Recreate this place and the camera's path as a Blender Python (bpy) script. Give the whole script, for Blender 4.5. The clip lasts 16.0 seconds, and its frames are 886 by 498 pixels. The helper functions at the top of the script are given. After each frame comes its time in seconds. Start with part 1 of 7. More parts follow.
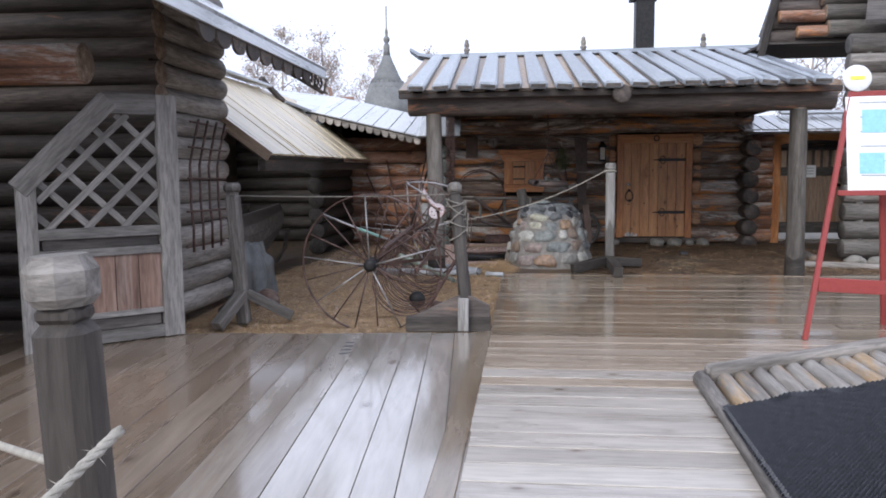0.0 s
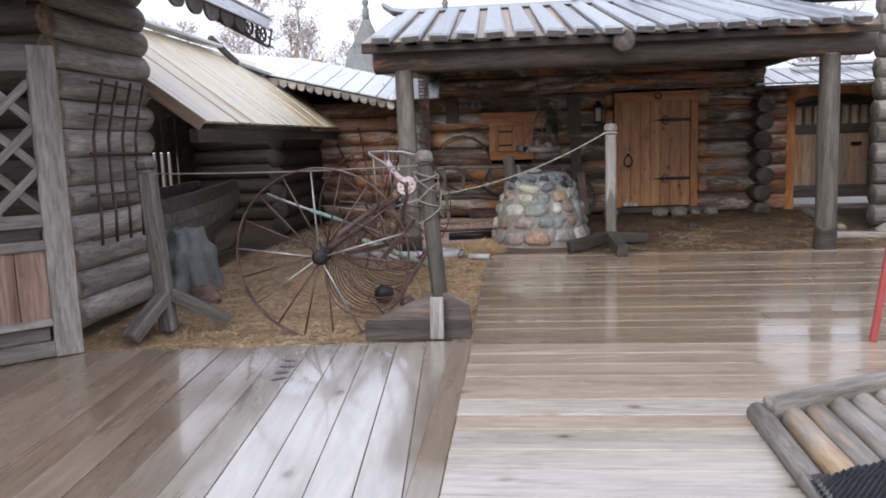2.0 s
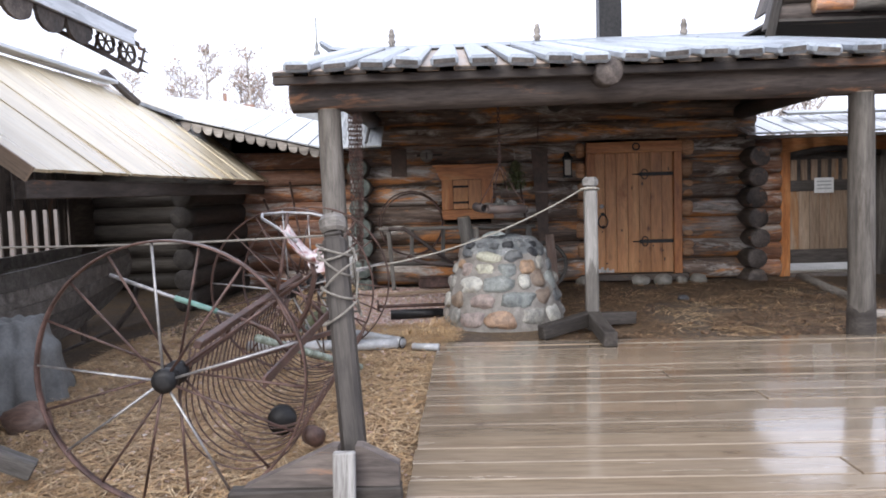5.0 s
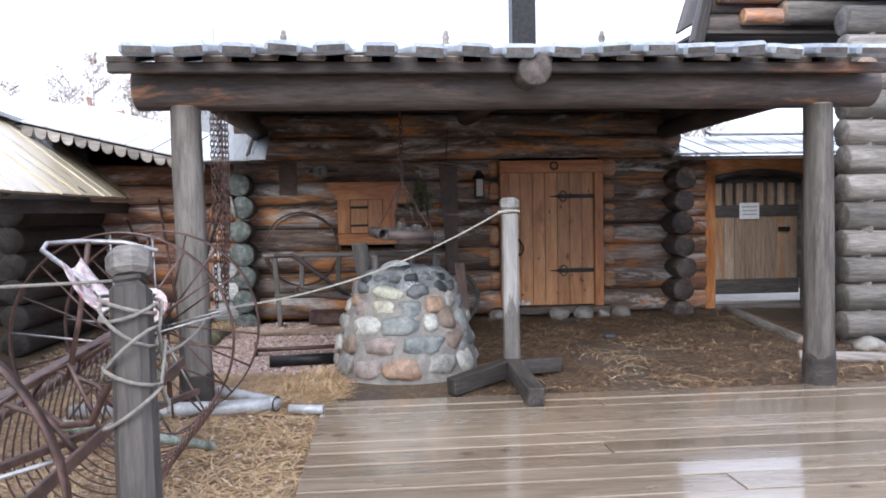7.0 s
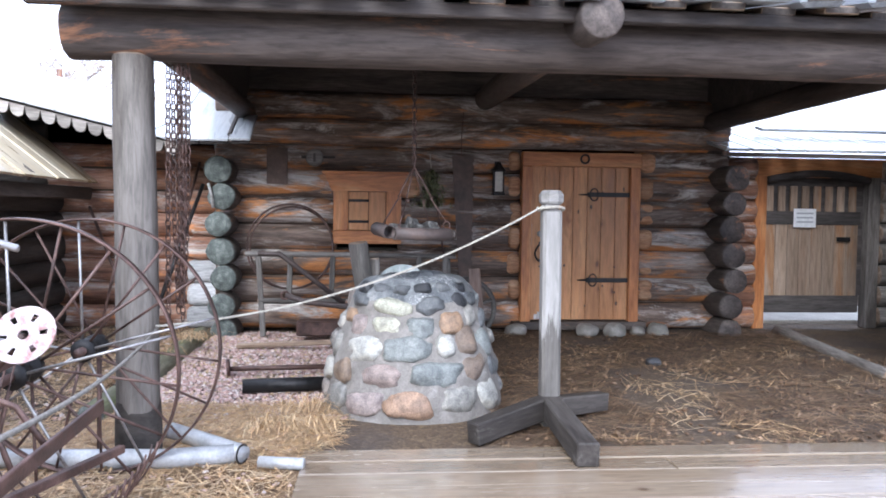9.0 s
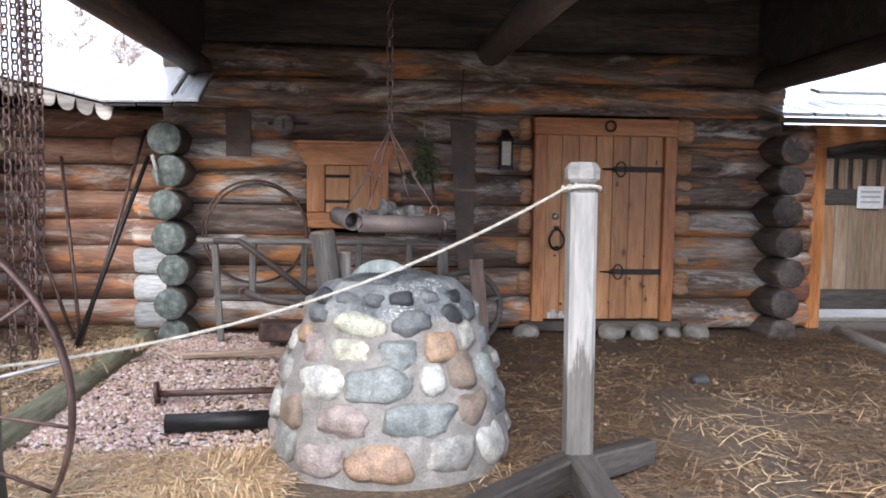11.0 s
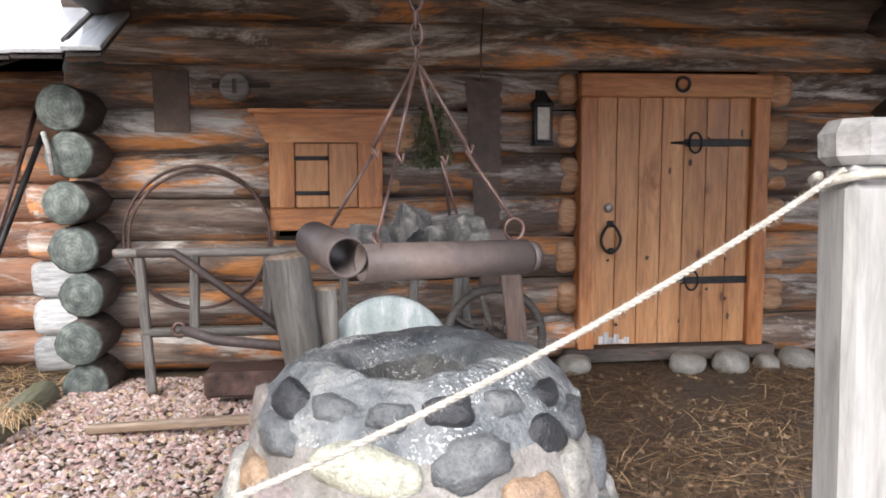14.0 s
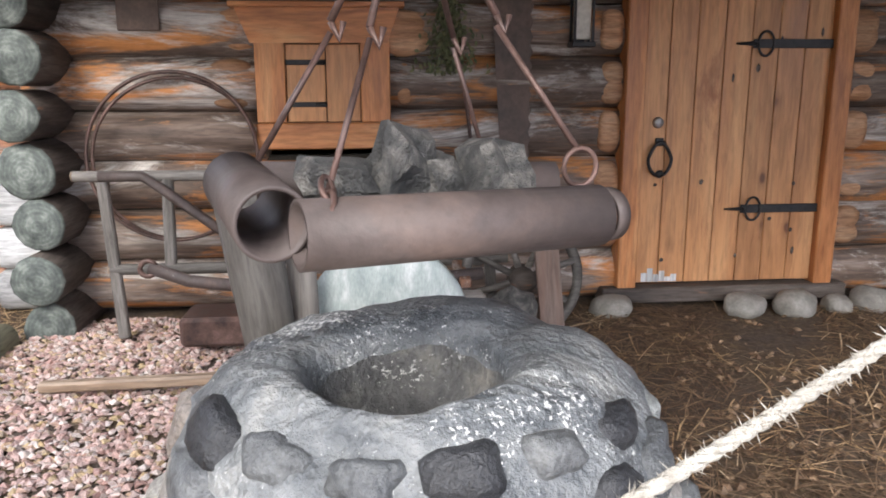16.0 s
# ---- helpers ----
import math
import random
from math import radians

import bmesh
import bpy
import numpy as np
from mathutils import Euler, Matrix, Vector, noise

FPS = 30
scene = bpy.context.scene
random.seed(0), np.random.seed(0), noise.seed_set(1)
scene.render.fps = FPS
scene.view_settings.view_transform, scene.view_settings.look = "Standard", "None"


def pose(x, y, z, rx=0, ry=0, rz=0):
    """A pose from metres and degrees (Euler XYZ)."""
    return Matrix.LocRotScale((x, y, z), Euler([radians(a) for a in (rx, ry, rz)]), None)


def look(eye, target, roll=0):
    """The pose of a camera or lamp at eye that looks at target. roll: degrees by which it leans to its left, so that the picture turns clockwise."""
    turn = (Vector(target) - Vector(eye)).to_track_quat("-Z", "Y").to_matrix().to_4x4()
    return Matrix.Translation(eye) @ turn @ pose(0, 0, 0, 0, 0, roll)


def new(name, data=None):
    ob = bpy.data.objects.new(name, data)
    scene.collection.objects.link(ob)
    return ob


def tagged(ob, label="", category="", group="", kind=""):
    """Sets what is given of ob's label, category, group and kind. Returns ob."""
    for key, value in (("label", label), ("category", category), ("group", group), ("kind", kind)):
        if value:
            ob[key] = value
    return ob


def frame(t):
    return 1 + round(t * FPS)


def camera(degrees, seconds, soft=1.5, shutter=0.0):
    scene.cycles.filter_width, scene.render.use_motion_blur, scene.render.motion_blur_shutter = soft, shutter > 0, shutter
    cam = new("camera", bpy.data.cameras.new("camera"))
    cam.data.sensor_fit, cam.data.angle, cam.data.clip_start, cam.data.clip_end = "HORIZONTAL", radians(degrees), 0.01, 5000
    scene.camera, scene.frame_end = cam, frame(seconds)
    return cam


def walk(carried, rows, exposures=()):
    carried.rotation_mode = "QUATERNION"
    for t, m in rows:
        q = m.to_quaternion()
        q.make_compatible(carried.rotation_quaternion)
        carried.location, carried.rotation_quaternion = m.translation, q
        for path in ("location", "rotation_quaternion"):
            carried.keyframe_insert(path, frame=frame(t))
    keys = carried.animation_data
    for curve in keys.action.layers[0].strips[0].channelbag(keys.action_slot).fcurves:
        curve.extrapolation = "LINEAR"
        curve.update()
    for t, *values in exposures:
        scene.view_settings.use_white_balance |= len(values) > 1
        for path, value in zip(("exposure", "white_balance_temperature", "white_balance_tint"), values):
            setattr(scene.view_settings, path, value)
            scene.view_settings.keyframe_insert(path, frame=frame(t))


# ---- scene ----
cam = camera(60.1, 16.0, 1.8)
PATH = [
    (0, (-0.584, -7.168, 1.453), (-0.79, -5.189, 1.255), -0.5),
    (0.5, (-0.565, -6.786, 1.439), (-0.856, -4.818, 1.237), -0.5),
    (1, (-0.526, -6.431, 1.454), (-0.666, -4.446, 1.253), -0.4),
    (1.5, (-0.503, -6.025, 1.457), (-0.599, -4.042, 1.215), -1.1),
    (2, (-0.561, -5.649, 1.423), (-0.743, -3.677, 1.145), -1.9),
    (2.5, (-0.622, -5.241, 1.408), (-0.921, -3.288, 1.095), -2.5),
    (3, (-0.627, -4.872, 1.415), (-1.026, -2.941, 1.081), -2.6),
    (3.5, (-0.641, -4.531, 1.408), (-0.949, -2.574, 1.134), -1.7),
    (4, (-0.605, -4.159, 1.415), (-0.803, -2.182, 1.19), -2.0),
    (4.2, (-0.582, -4.042, 1.442), (-0.744, -2.057, 1.251), -2.1),
    (6.3, (-0.488, -2.574, 1.418), (-0.422, -0.579, 1.293), -1.0),
    (6.5, (-0.469, -2.441, 1.456), (-0.366, -0.448, 1.329), -1.2),
    (7, (-0.432, -2.106, 1.44), (-0.259, -0.115, 1.351), -1.0),
    (7.5, (-0.43, -1.773, 1.459), (-0.216, 0.214, 1.374), -0.4),
    (8, (-0.457, -1.439, 1.456), (-0.194, 0.543, 1.395), -0.2),
    (8.5, (-0.469, -1.114, 1.462), (-0.243, 0.872, 1.394), 0.5),
    (9, (-0.475, -0.671, 1.404), (-0.295, 1.319, 1.315), 0.7),
    (9.2, (-0.461, -0.534, 1.412), (-0.275, 1.455, 1.302), 1.1),
    (11.3, (-0.231, 1.04, 1.439), (-0.079, 3.028, 1.285), 0.5),
    (11.5, (-0.241, 1.17, 1.433), (-0.15, 3.163, 1.286), 0.5),
    (12, (-0.269, 1.541, 1.442), (-0.205, 3.535, 1.296), 0.5),
    (12.5, (-0.289, 1.917, 1.44), (-0.251, 3.911, 1.295), -0.0),
    (13, (-0.324, 2.256, 1.44), (-0.287, 4.249, 1.284), 0.0),
    (13.5, (-0.363, 2.57, 1.474), (-0.182, 4.555, 1.305), 0.3),
    (14, (-0.346, 2.882, 1.474), (-0.124, 4.859, 1.269), -0.2),
    (14.5, (-0.339, 3.114, 1.468), (-0.101, 5.085, 1.23), 0.2),
    (15, (-0.322, 3.355, 1.464), (-0.105, 5.324, 1.185), 0.3),
    (15.5, (-0.319, 3.527, 1.444), (-0.133, 5.489, 1.104), 0.2),
    (16, (-0.244, 3.675, 1.446), (-0.079, 5.622, 1.019), -0.2),
]
EXPOSURE = [(0, 0.3, 6250, 10), (3, 0.56, 6700, 10), (4.2, 0.76, 6600, 10), (7, 1.05, 6100, 10), (9, 1.56, 5800, 10), (11.5, 1.64, 6350, 10), (14, 1.92, 6600, 10), (16, 1.9, 6600, 10)]
walk(cam, [(t, look(eye, target, roll)) for t, eye, target, roll in PATH], EXPOSURE)

# ---- light ----
SUN_EL, SUN_AZ = 34.0, 200.0
world = bpy.data.worlds.new("overcast")
scene.world = world
world.use_nodes = True
wn = world.node_tree
wn.nodes.clear()
sky = wn.nodes.new("ShaderNodeTexSky")
sky.sky_type = "NISHITA"
sky.sun_disc = False
sky.sun_elevation, sky.sun_rotation = radians(SUN_EL), radians(SUN_AZ)
sky.air_density, sky.dust_density, sky.ozone_density = 1.0, 6.0, 1.0
grey = wn.nodes.new("ShaderNodeHueSaturation")
grey.inputs["Saturation"].default_value = 0.18
bg = wn.nodes.new("ShaderNodeBackground")
bg.inputs["Strength"].default_value = 0.15
wout = wn.nodes.new("ShaderNodeOutputWorld")
wn.links.new(sky.outputs["Color"], grey.inputs["Color"])
# an even cloud layer over the clear sky
cloud = wn.nodes.new("ShaderNodeMix")
cloud.data_type = "RGBA"
cloud.inputs[0].default_value = 0.85
cloud.inputs[7].default_value = (6.85, 7.35, 9.0, 1)
wn.links.new(grey.outputs["Color"], cloud.inputs[6])
wn.links.new(cloud.outputs[2], bg.inputs["Color"])
wn.links.new(bg.outputs["Background"], wout.inputs["Surface"])
sun_data = bpy.data.lights.new("sun", "SUN")
sun_data.energy, sun_data.angle, sun_data.color = 1.5, radians(40), (1.0, 0.97, 0.92)
sun = new("sun", sun_data)
sa = radians(SUN_AZ)
sun_dir = Vector((math.sin(sa) * math.cos(radians(SUN_EL)), math.cos(sa) * math.cos(radians(SUN_EL)), math.sin(radians(SUN_EL))))
sun.matrix_world = look(sun_dir * 30, (0, 0, 0))

# ---- materials ----


class Nodes:
    """Short hands for a node material."""

    def __init__(self, name, made=None):
        self.m = made or bpy.data.materials.new(name)
        self.m.use_nodes = True
        self.t = self.m.node_tree
        self.b = self.t.nodes["Principled BSDF"]

    def node(self, kind, **sets):
        n = self.t.nodes.new(kind)
        if "operation" in sets:
            n.operation = sets["operation"]
        if "data_type" in sets:
            n.data_type = sets["data_type"]
        return n

    def link(self, a, b):
        self.t.links.new(a, b)


def coords(k, stretch=(1, 1, 1), shuffle=37.0):
    """Object coordinates, stretched, shifted by the object's random number."""
    tc = k.node("ShaderNodeTexCoord")
    info = k.node("ShaderNodeObjectInfo")
    mul = k.node("ShaderNodeMath", operation="MULTIPLY")
    mul.inputs[1].default_value = shuffle
    k.link(info.outputs["Random"], mul.inputs[0])
    add = k.node("ShaderNodeVectorMath", operation="ADD")
    k.link(tc.outputs["Object"], add.inputs[0])
    k.link(mul.outputs[0], add.inputs[1])
    mp = k.node("ShaderNodeMapping")
    mp.inputs["Scale"].default_value = stretch
    k.link(add.outputs[0], mp.inputs["Vector"])
    return mp.outputs["Vector"], info.outputs["Random"]


def noise_tex(k, vec, scale, detail=5.0, rough=0.6, distort=0.0):
    n = k.node("ShaderNodeTexNoise")
    n.inputs["Scale"].default_value, n.inputs["Detail"].default_value = scale, detail
    n.inputs["Roughness"].default_value, n.inputs["Distortion"].default_value = rough, distort
    k.link(vec, n.inputs["Vector"])
    return n.outputs["Fac"]


def ramp(k, fac, stops):
    r = k.node("ShaderNodeValToRGB")
    el = r.color_ramp.elements
    while len(el) < len(stops):
        el.new(0.5)
    for e, (p, c) in zip(el, stops):
        e.position = p
        e.color = (*c, 1) if len(c) == 3 else c
    k.link(fac, r.inputs["Fac"])
    return r.outputs["Color"]


def mix(k, fac, a, b, how="MIX"):
    m = k.node("ShaderNodeMix", data_type="RGBA")
    m.blend_type = how
    for value, socket in ((fac, m.inputs[0]), (a, m.inputs[6]), (b, m.inputs[7])):
        if isinstance(value, (int, float)):
            socket.default_value = value
        elif isinstance(value, tuple):
            socket.default_value = (*value, 1)
        else:
            k.link(value, socket)
    return m.outputs[2]


def bump(k, fac, strength=0.4, dist=0.01):
    b = k.node("ShaderNodeBump")
    b.inputs["Strength"].default_value, b.inputs["Distance"].default_value = strength, dist
    k.link(fac, b.inputs["Height"])
    k.link(b.outputs["Normal"], k.b.inputs["Normal"])


def spread(k, fac, lo, hi):
    r = k.node("ShaderNodeMapRange")
    r.inputs["From Min"].default_value, r.inputs["From Max"].default_value = 0.3, 0.7
    r.inputs["To Min"].default_value, r.inputs["To Max"].default_value = lo, hi
    k.link(fac, r.inputs["Value"])
    return r.outputs["Result"]


def wood(name, dark, mid, light, patch=None, patch_at=0.58, rough=(0.55, 0.8), grain=9.0, bump_s=0.5, tint=0.35, spec=0.3, lines_f=0.75, film=0.0, flake=None, flake_at=0.6, knots=None, knot_scale=3.2):
    """Wood with its grain along the local x axis; patch: a second colour in long flakes."""
    k = Nodes(name)
    vec, rnd = coords(k, (0.12, 1, 1))
    fine = noise_tex(k, vec, grain * 7, 4, 0.65, 0.4)
    broad = noise_tex(k, vec, grain, 5, 0.6, 0.6)
    base = ramp(k, broad, ((0.3, dark), (0.5, mid), (0.72, light)))
    lines = ramp(k, fine, ((0.35, (0.45, 0.45, 0.45)), (0.6, (1, 1, 1))))
    col = mix(k, lines_f, base, lines, "MULTIPLY")
    if patch:
        vec2, _ = coords(k, (0.17, 1, 1), 91.0)
        where = noise_tex(k, vec2, grain * 0.7, 8, 0.72, 0.5)
        mask = ramp(k, where, ((patch_at - 0.04, (0, 0, 0)), (patch_at + 0.05, (1, 1, 1))))
        col = mix(k, mask, col, mix(k, 0.55, patch, lines, "MULTIPLY"))
    if flake:
        vec3, _ = coords(k, (0.22, 1, 1), 53.0)
        spot = noise_tex(k, vec3, grain * 0.55, 9, 0.78, 0.8)
        mask = ramp(k, spot, ((flake_at - 0.05, (0, 0, 0)), (flake_at + 0.07, (1, 1, 1))))
        col = mix(k, mask, col, mix(k, 0.7, flake, lines, "MULTIPLY"))
    if knots:
        vec4, _ = coords(k, (0.55, 1, 1), 71.0)
        cell = k.node("ShaderNodeTexVoronoi")
        cell.inputs["Scale"].default_value = knot_scale
        k.link(vec4, cell.inputs["Vector"])
        wob = k.node("ShaderNodeMath", operation="MULTIPLY_ADD")
        k.link(fine, wob.inputs[0])
        wob.inputs[1].default_value = 0.07
        k.link(cell.outputs["Distance"], wob.inputs[2])
        mask = ramp(k, wob.outputs[0], ((0.085, (1, 1, 1)), (0.13, (0.35, 0.35, 0.35)), (0.22, (0, 0, 0))))
        col = mix(k, mask, col, knots)
    shade = k.node("ShaderNodeMapRange")
    shade.inputs["To Min"].default_value, shade.inputs["To Max"].default_value = 1 - tint, 1 + tint * 0.6
    k.link(rnd, shade.inputs["Value"])
    col = mix(k, 1.0, col, shade.outputs["Result"], "MULTIPLY")
    k.link(col, k.b.inputs["Base Color"])
    k.link(spread(k, broad, rough[0], rough[1]), k.b.inputs["Roughness"])
    k.b.inputs["Specular IOR Level"].default_value = spec
    k.b.inputs["Coat Weight"].default_value = film
    k.b.inputs["Coat Roughness"].default_value = 0.09
    bump(k, fine, bump_s, 0.006)
    return k.m


def end_grain(name, a, b, c):
    """A sawn log end: rings and checks round the local x axis."""
    k = Nodes(name)
    vec, rnd = coords(k, (1, 1, 1), 0.0)
    vec2, _ = coords(k, (1, 1, 1), 17.0)
    wv = k.node("ShaderNodeTexNoise")
    wv.inputs["Scale"].default_value = 9
    k.link(vec2, wv.inputs["Vector"])
    ln = k.node("ShaderNodeVectorMath", operation="LENGTH")
    flat = k.node("ShaderNodeVectorMath", operation="MULTIPLY")
    flat.inputs[1].default_value = (0, 1, 1)
    k.link(vec, flat.inputs[0])
    k.link(flat.outputs[0], ln.inputs[0])
    mul = k.node("ShaderNodeMath", operation="MULTIPLY")
    mul.inputs[1].default_value = 260
    k.link(ln.outputs["Value"], mul.inputs[0])
    add = k.node("ShaderNodeMath", operation="MULTIPLY_ADD")
    k.link(wv.outputs["Fac"], add.inputs[0])
    add.inputs[1].default_value = 9
    k.link(mul.outputs[0], add.inputs[2])
    sn = k.node("ShaderNodeMath", operation="SINE")
    k.link(add.outputs[0], sn.inputs[0])
    blot = noise_tex(k, vec2, 14, 5, 0.65)
    col = ramp(k, blot, ((0.3, a), (0.5, b), (0.7, c)))
    rings = ramp(k, sn.outputs[0], ((0.0, (0.75, 0.75, 0.75)), (0.6, (1, 1, 1))))
    k.link(mix(k, 0.7, col, rings, "MULTIPLY"), k.b.inputs["Base Color"])
    k.b.inputs["Roughness"].default_value = 0.75
    bump(k, blot, 0.4, 0.006)
    return k.m


def surface(name, stops, scale=8.0, rough=(0.5, 0.8), metal=0.0, bump_s=0.4, dist=0.01, speck=None, speck_scale=60.0, speck_at=0.62, spec=0.4, stretch=(1, 1, 1)):
    """Stone, metal, plaster: a blotched colour with finer grain and, if given, specks."""
    k = Nodes(name)
    vec, rnd = coords(k, stretch)
    broad = noise_tex(k, vec, scale, 6, 0.65, 0.3)
    fine = noise_tex(k, vec, scale * 9, 4, 0.6)
    col = ramp(k, broad, stops)
    col = mix(k, 0.35, col, ramp(k, fine, ((0.3, (0.5, 0.5, 0.5)), (0.65, (1.15, 1.15, 1.15)))), "MULTIPLY")
    if speck:
        where = noise_tex(k, vec, speck_scale, 3, 0.7, 0.5)
        area = noise_tex(k, vec, scale * 0.6, 3, 0.6)
        both = mix(k, 0.5, where, area)
        mask = ramp(k, both, ((speck_at - 0.02, (0, 0, 0)), (speck_at + 0.03, (1, 1, 1))))
        col = mix(k, mask, col, speck)
    k.link(col, k.b.inputs["Base Color"])
    k.link(spread(k, broad, rough[0], rough[1]), k.b.inputs["Roughness"])
    k.b.inputs["Metallic"].default_value = metal
    k.b.inputs["Specular IOR Level"].default_value = spec
    bump(k, fine, bump_s, dist)
    return k.m


def by_random(name, stops, rough=(0.45, 0.75), scale=10.0, island=False, bump_s=0.5):
    """Pieces of many colours: each object, or each loose piece, takes its own."""
    k = Nodes(name)
    vec, rnd = coords(k)
    if island:
        rnd = k.node("ShaderNodeNewGeometry").outputs["Random Per Island"]
    base = ramp(k, rnd, stops)
    broad = noise_tex(k, vec, scale, 6, 0.7, 0.5)
    var = ramp(k, broad, ((0.3, (0.42, 0.42, 0.44)), (0.5, (0.9, 0.9, 0.9)), (0.68, (1.35, 1.33, 1.28))))
    grit = ramp(k, noise_tex(k, vec, scale * 7, 5, 0.7), ((0.35, (0.6, 0.6, 0.6)), (0.6, (1.1, 1.1, 1.1))))
    k.link(mix(k, 0.8, mix(k, 0.95, base, var, "MULTIPLY"), grit, "MULTIPLY"), k.b.inputs["Base Color"])
    k.link(spread(k, broad, rough[0], rough[1]), k.b.inputs["Roughness"])
    bump(k, noise_tex(k, vec, scale * 6, 4, 0.6), bump_s, 0.008)
    return k.m


def plain(name, color, rough=0.6, metal=0.0, spec=0.4):
    k = Nodes(name)
    vec, _ = coords(k)
    n = noise_tex(k, vec, 25, 4, 0.6)
    k.link(mix(k, 0.35, color, ramp(k, n, ((0.3, (0.6, 0.6, 0.6)), (0.7, (1.2, 1.2, 1.2)))), "MULTIPLY"), k.b.inputs["Base Color"])
    k.link(spread(k, n, max(0.05, rough - 0.1), min(1, rough + 0.1)), k.b.inputs["Roughness"])
    k.b.inputs["Metallic"].default_value = metal
    k.b.inputs["Specular IOR Level"].default_value = spec
    return k.m


M_LOG = wood("smithy_log", (0.06, 0.042, 0.033), (0.19, 0.135, 0.105), (0.42, 0.35, 0.3), (0.62, 0.26, 0.09), 0.555, (0.5, 0.8), 7, 0.7, flake=(0.66, 0.61, 0.56), flake_at=0.56)
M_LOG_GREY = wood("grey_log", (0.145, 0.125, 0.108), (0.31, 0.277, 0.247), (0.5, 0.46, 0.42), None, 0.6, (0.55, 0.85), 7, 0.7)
M_LOG_EAST = wood("east_log", (0.09, 0.08, 0.07), (0.19, 0.172, 0.155), (0.33, 0.302, 0.277), (0.3, 0.19, 0.12), 0.68, (0.55, 0.85), 7, 0.7)
M_LOG_RED = wood("brown_log", (0.13, 0.065, 0.045), (0.33, 0.165, 0.105), (0.46, 0.3, 0.22), (0.62, 0.26, 0.1), 0.58, (0.5, 0.8), 7, 0.7, flake=(0.68, 0.63, 0.58), flake_at=0.555)
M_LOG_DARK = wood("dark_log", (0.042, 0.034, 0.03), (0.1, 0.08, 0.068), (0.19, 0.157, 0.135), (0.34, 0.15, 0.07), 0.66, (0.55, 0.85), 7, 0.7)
M_CUT = wood("hewn_wood", (0.28, 0.13, 0.06), (0.48, 0.26, 0.14), (0.62, 0.41, 0.26), None, 0.6, (0.5, 0.7), 10, 0.3)
M_DOOR = wood("pine_board", (0.36, 0.155, 0.062), (0.51, 0.24, 0.1), (0.61, 0.33, 0.155), (0.34, 0.135, 0.055), 0.66, (0.35, 0.55), 5, 0.2, 0.16, 0.4, 0.55, knots=(0.13, 0.05, 0.025), knot_scale=4.0)
M_TRIM = wood("orange_trim", (0.34, 0.122, 0.042), (0.55, 0.222, 0.08), (0.66, 0.35, 0.16), None, 0.6, (0.35, 0.6), 7, 0.3, 0.12, 0.4, 0.6)
M_GREY = wood("weathered_wood", (0.075, 0.066, 0.058), (0.16, 0.145, 0.13), (0.27, 0.25, 0.23), None, 0.6, (0.5, 0.8), 8, 0.6)
M_PALE = wood("bleached_post", (0.24, 0.228, 0.215), (0.33, 0.317, 0.303), (0.41, 0.397, 0.38), (0.11, 0.095, 0.08), 0.63, (0.5, 0.8), 5, 0.4, 0.05, 0.3, 0.55)
M_POST_DARK = wood("dark_old_post", (0.035, 0.029, 0.025), (0.068, 0.058, 0.051), (0.125, 0.111, 0.098), None, 0.6, (0.5, 0.8), 6, 0.8)
M_POST_OLD = wood("old_post", (0.03, 0.025, 0.022), (0.06, 0.051, 0.045), (0.11, 0.097, 0.086), (0.19, 0.173, 0.158), 0.66, (0.5, 0.8), 6, 0.8)
M_BEAM = wood("dark_beam", (0.046, 0.038, 0.036), (0.1, 0.082, 0.074), (0.18, 0.148, 0.13), (0.36, 0.17, 0.09), 0.61, (0.5, 0.8), 5, 0.7)
M_POST = wood("barkless_post", (0.065, 0.055, 0.048), (0.125, 0.11, 0.096), (0.21, 0.19, 0.17), (0.06, 0.047, 0.037), 0.6, (0.5, 0.8), 5, 0.8)
M_ROOF = wood("roof_board_grey", (0.4, 0.43, 0.45), (0.54, 0.565, 0.59), (0.65, 0.675, 0.7), None, 0.6, (0.2, 0.42), 5, 0.25, 0.16, 0.8, 0.35, 0.7)
M_ROOF_B = wood("roof_board_brown", (0.2, 0.135, 0.09), (0.34, 0.25, 0.18), (0.46, 0.37, 0.28), None, 0.6, (0.3, 0.55), 5, 0.3)
M_ROOF_P = wood("porch_roof_board", (0.2, 0.225, 0.255), (0.31, 0.34, 0.375), (0.42, 0.45, 0.485), None, 0.6, (0.28, 0.5), 5, 0.4, 0.25, 0.6, 0.5)
M_POLE = wood("worn_pole", (0.17, 0.145, 0.125), (0.34, 0.31, 0.28), (0.52, 0.49, 0.45), (0.44, 0.3, 0.17), 0.56, (0.35, 0.6), 5, 0.4, 0.25, 0.5, 0.5)
# Pale yellow boards, lightened to carry the sky sheen of wet planks.
M_CANOPY = wood("canopy_board", (0.5, 0.39, 0.24), (0.66, 0.55, 0.37), (0.76, 0.69, 0.56), (0.62, 0.6, 0.56), 0.62, (0.22, 0.45), 4, 0.2, 0.12, 0.7, 0.35)
# Near-black boards; roof undersides carry their shade in this colour.
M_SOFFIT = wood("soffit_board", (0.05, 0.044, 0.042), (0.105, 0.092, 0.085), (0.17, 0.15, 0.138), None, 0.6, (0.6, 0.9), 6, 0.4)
M_DECK = wood("wet_deck_board", (0.235, 0.175, 0.12), (0.275, 0.212, 0.15), (0.315, 0.248, 0.182), None, 0.66, (0.14, 0.32), 4, 0.16, 0.17, 0.6, 0.4, 0.8, knots=(0.1, 0.065, 0.043), knot_scale=4.4)
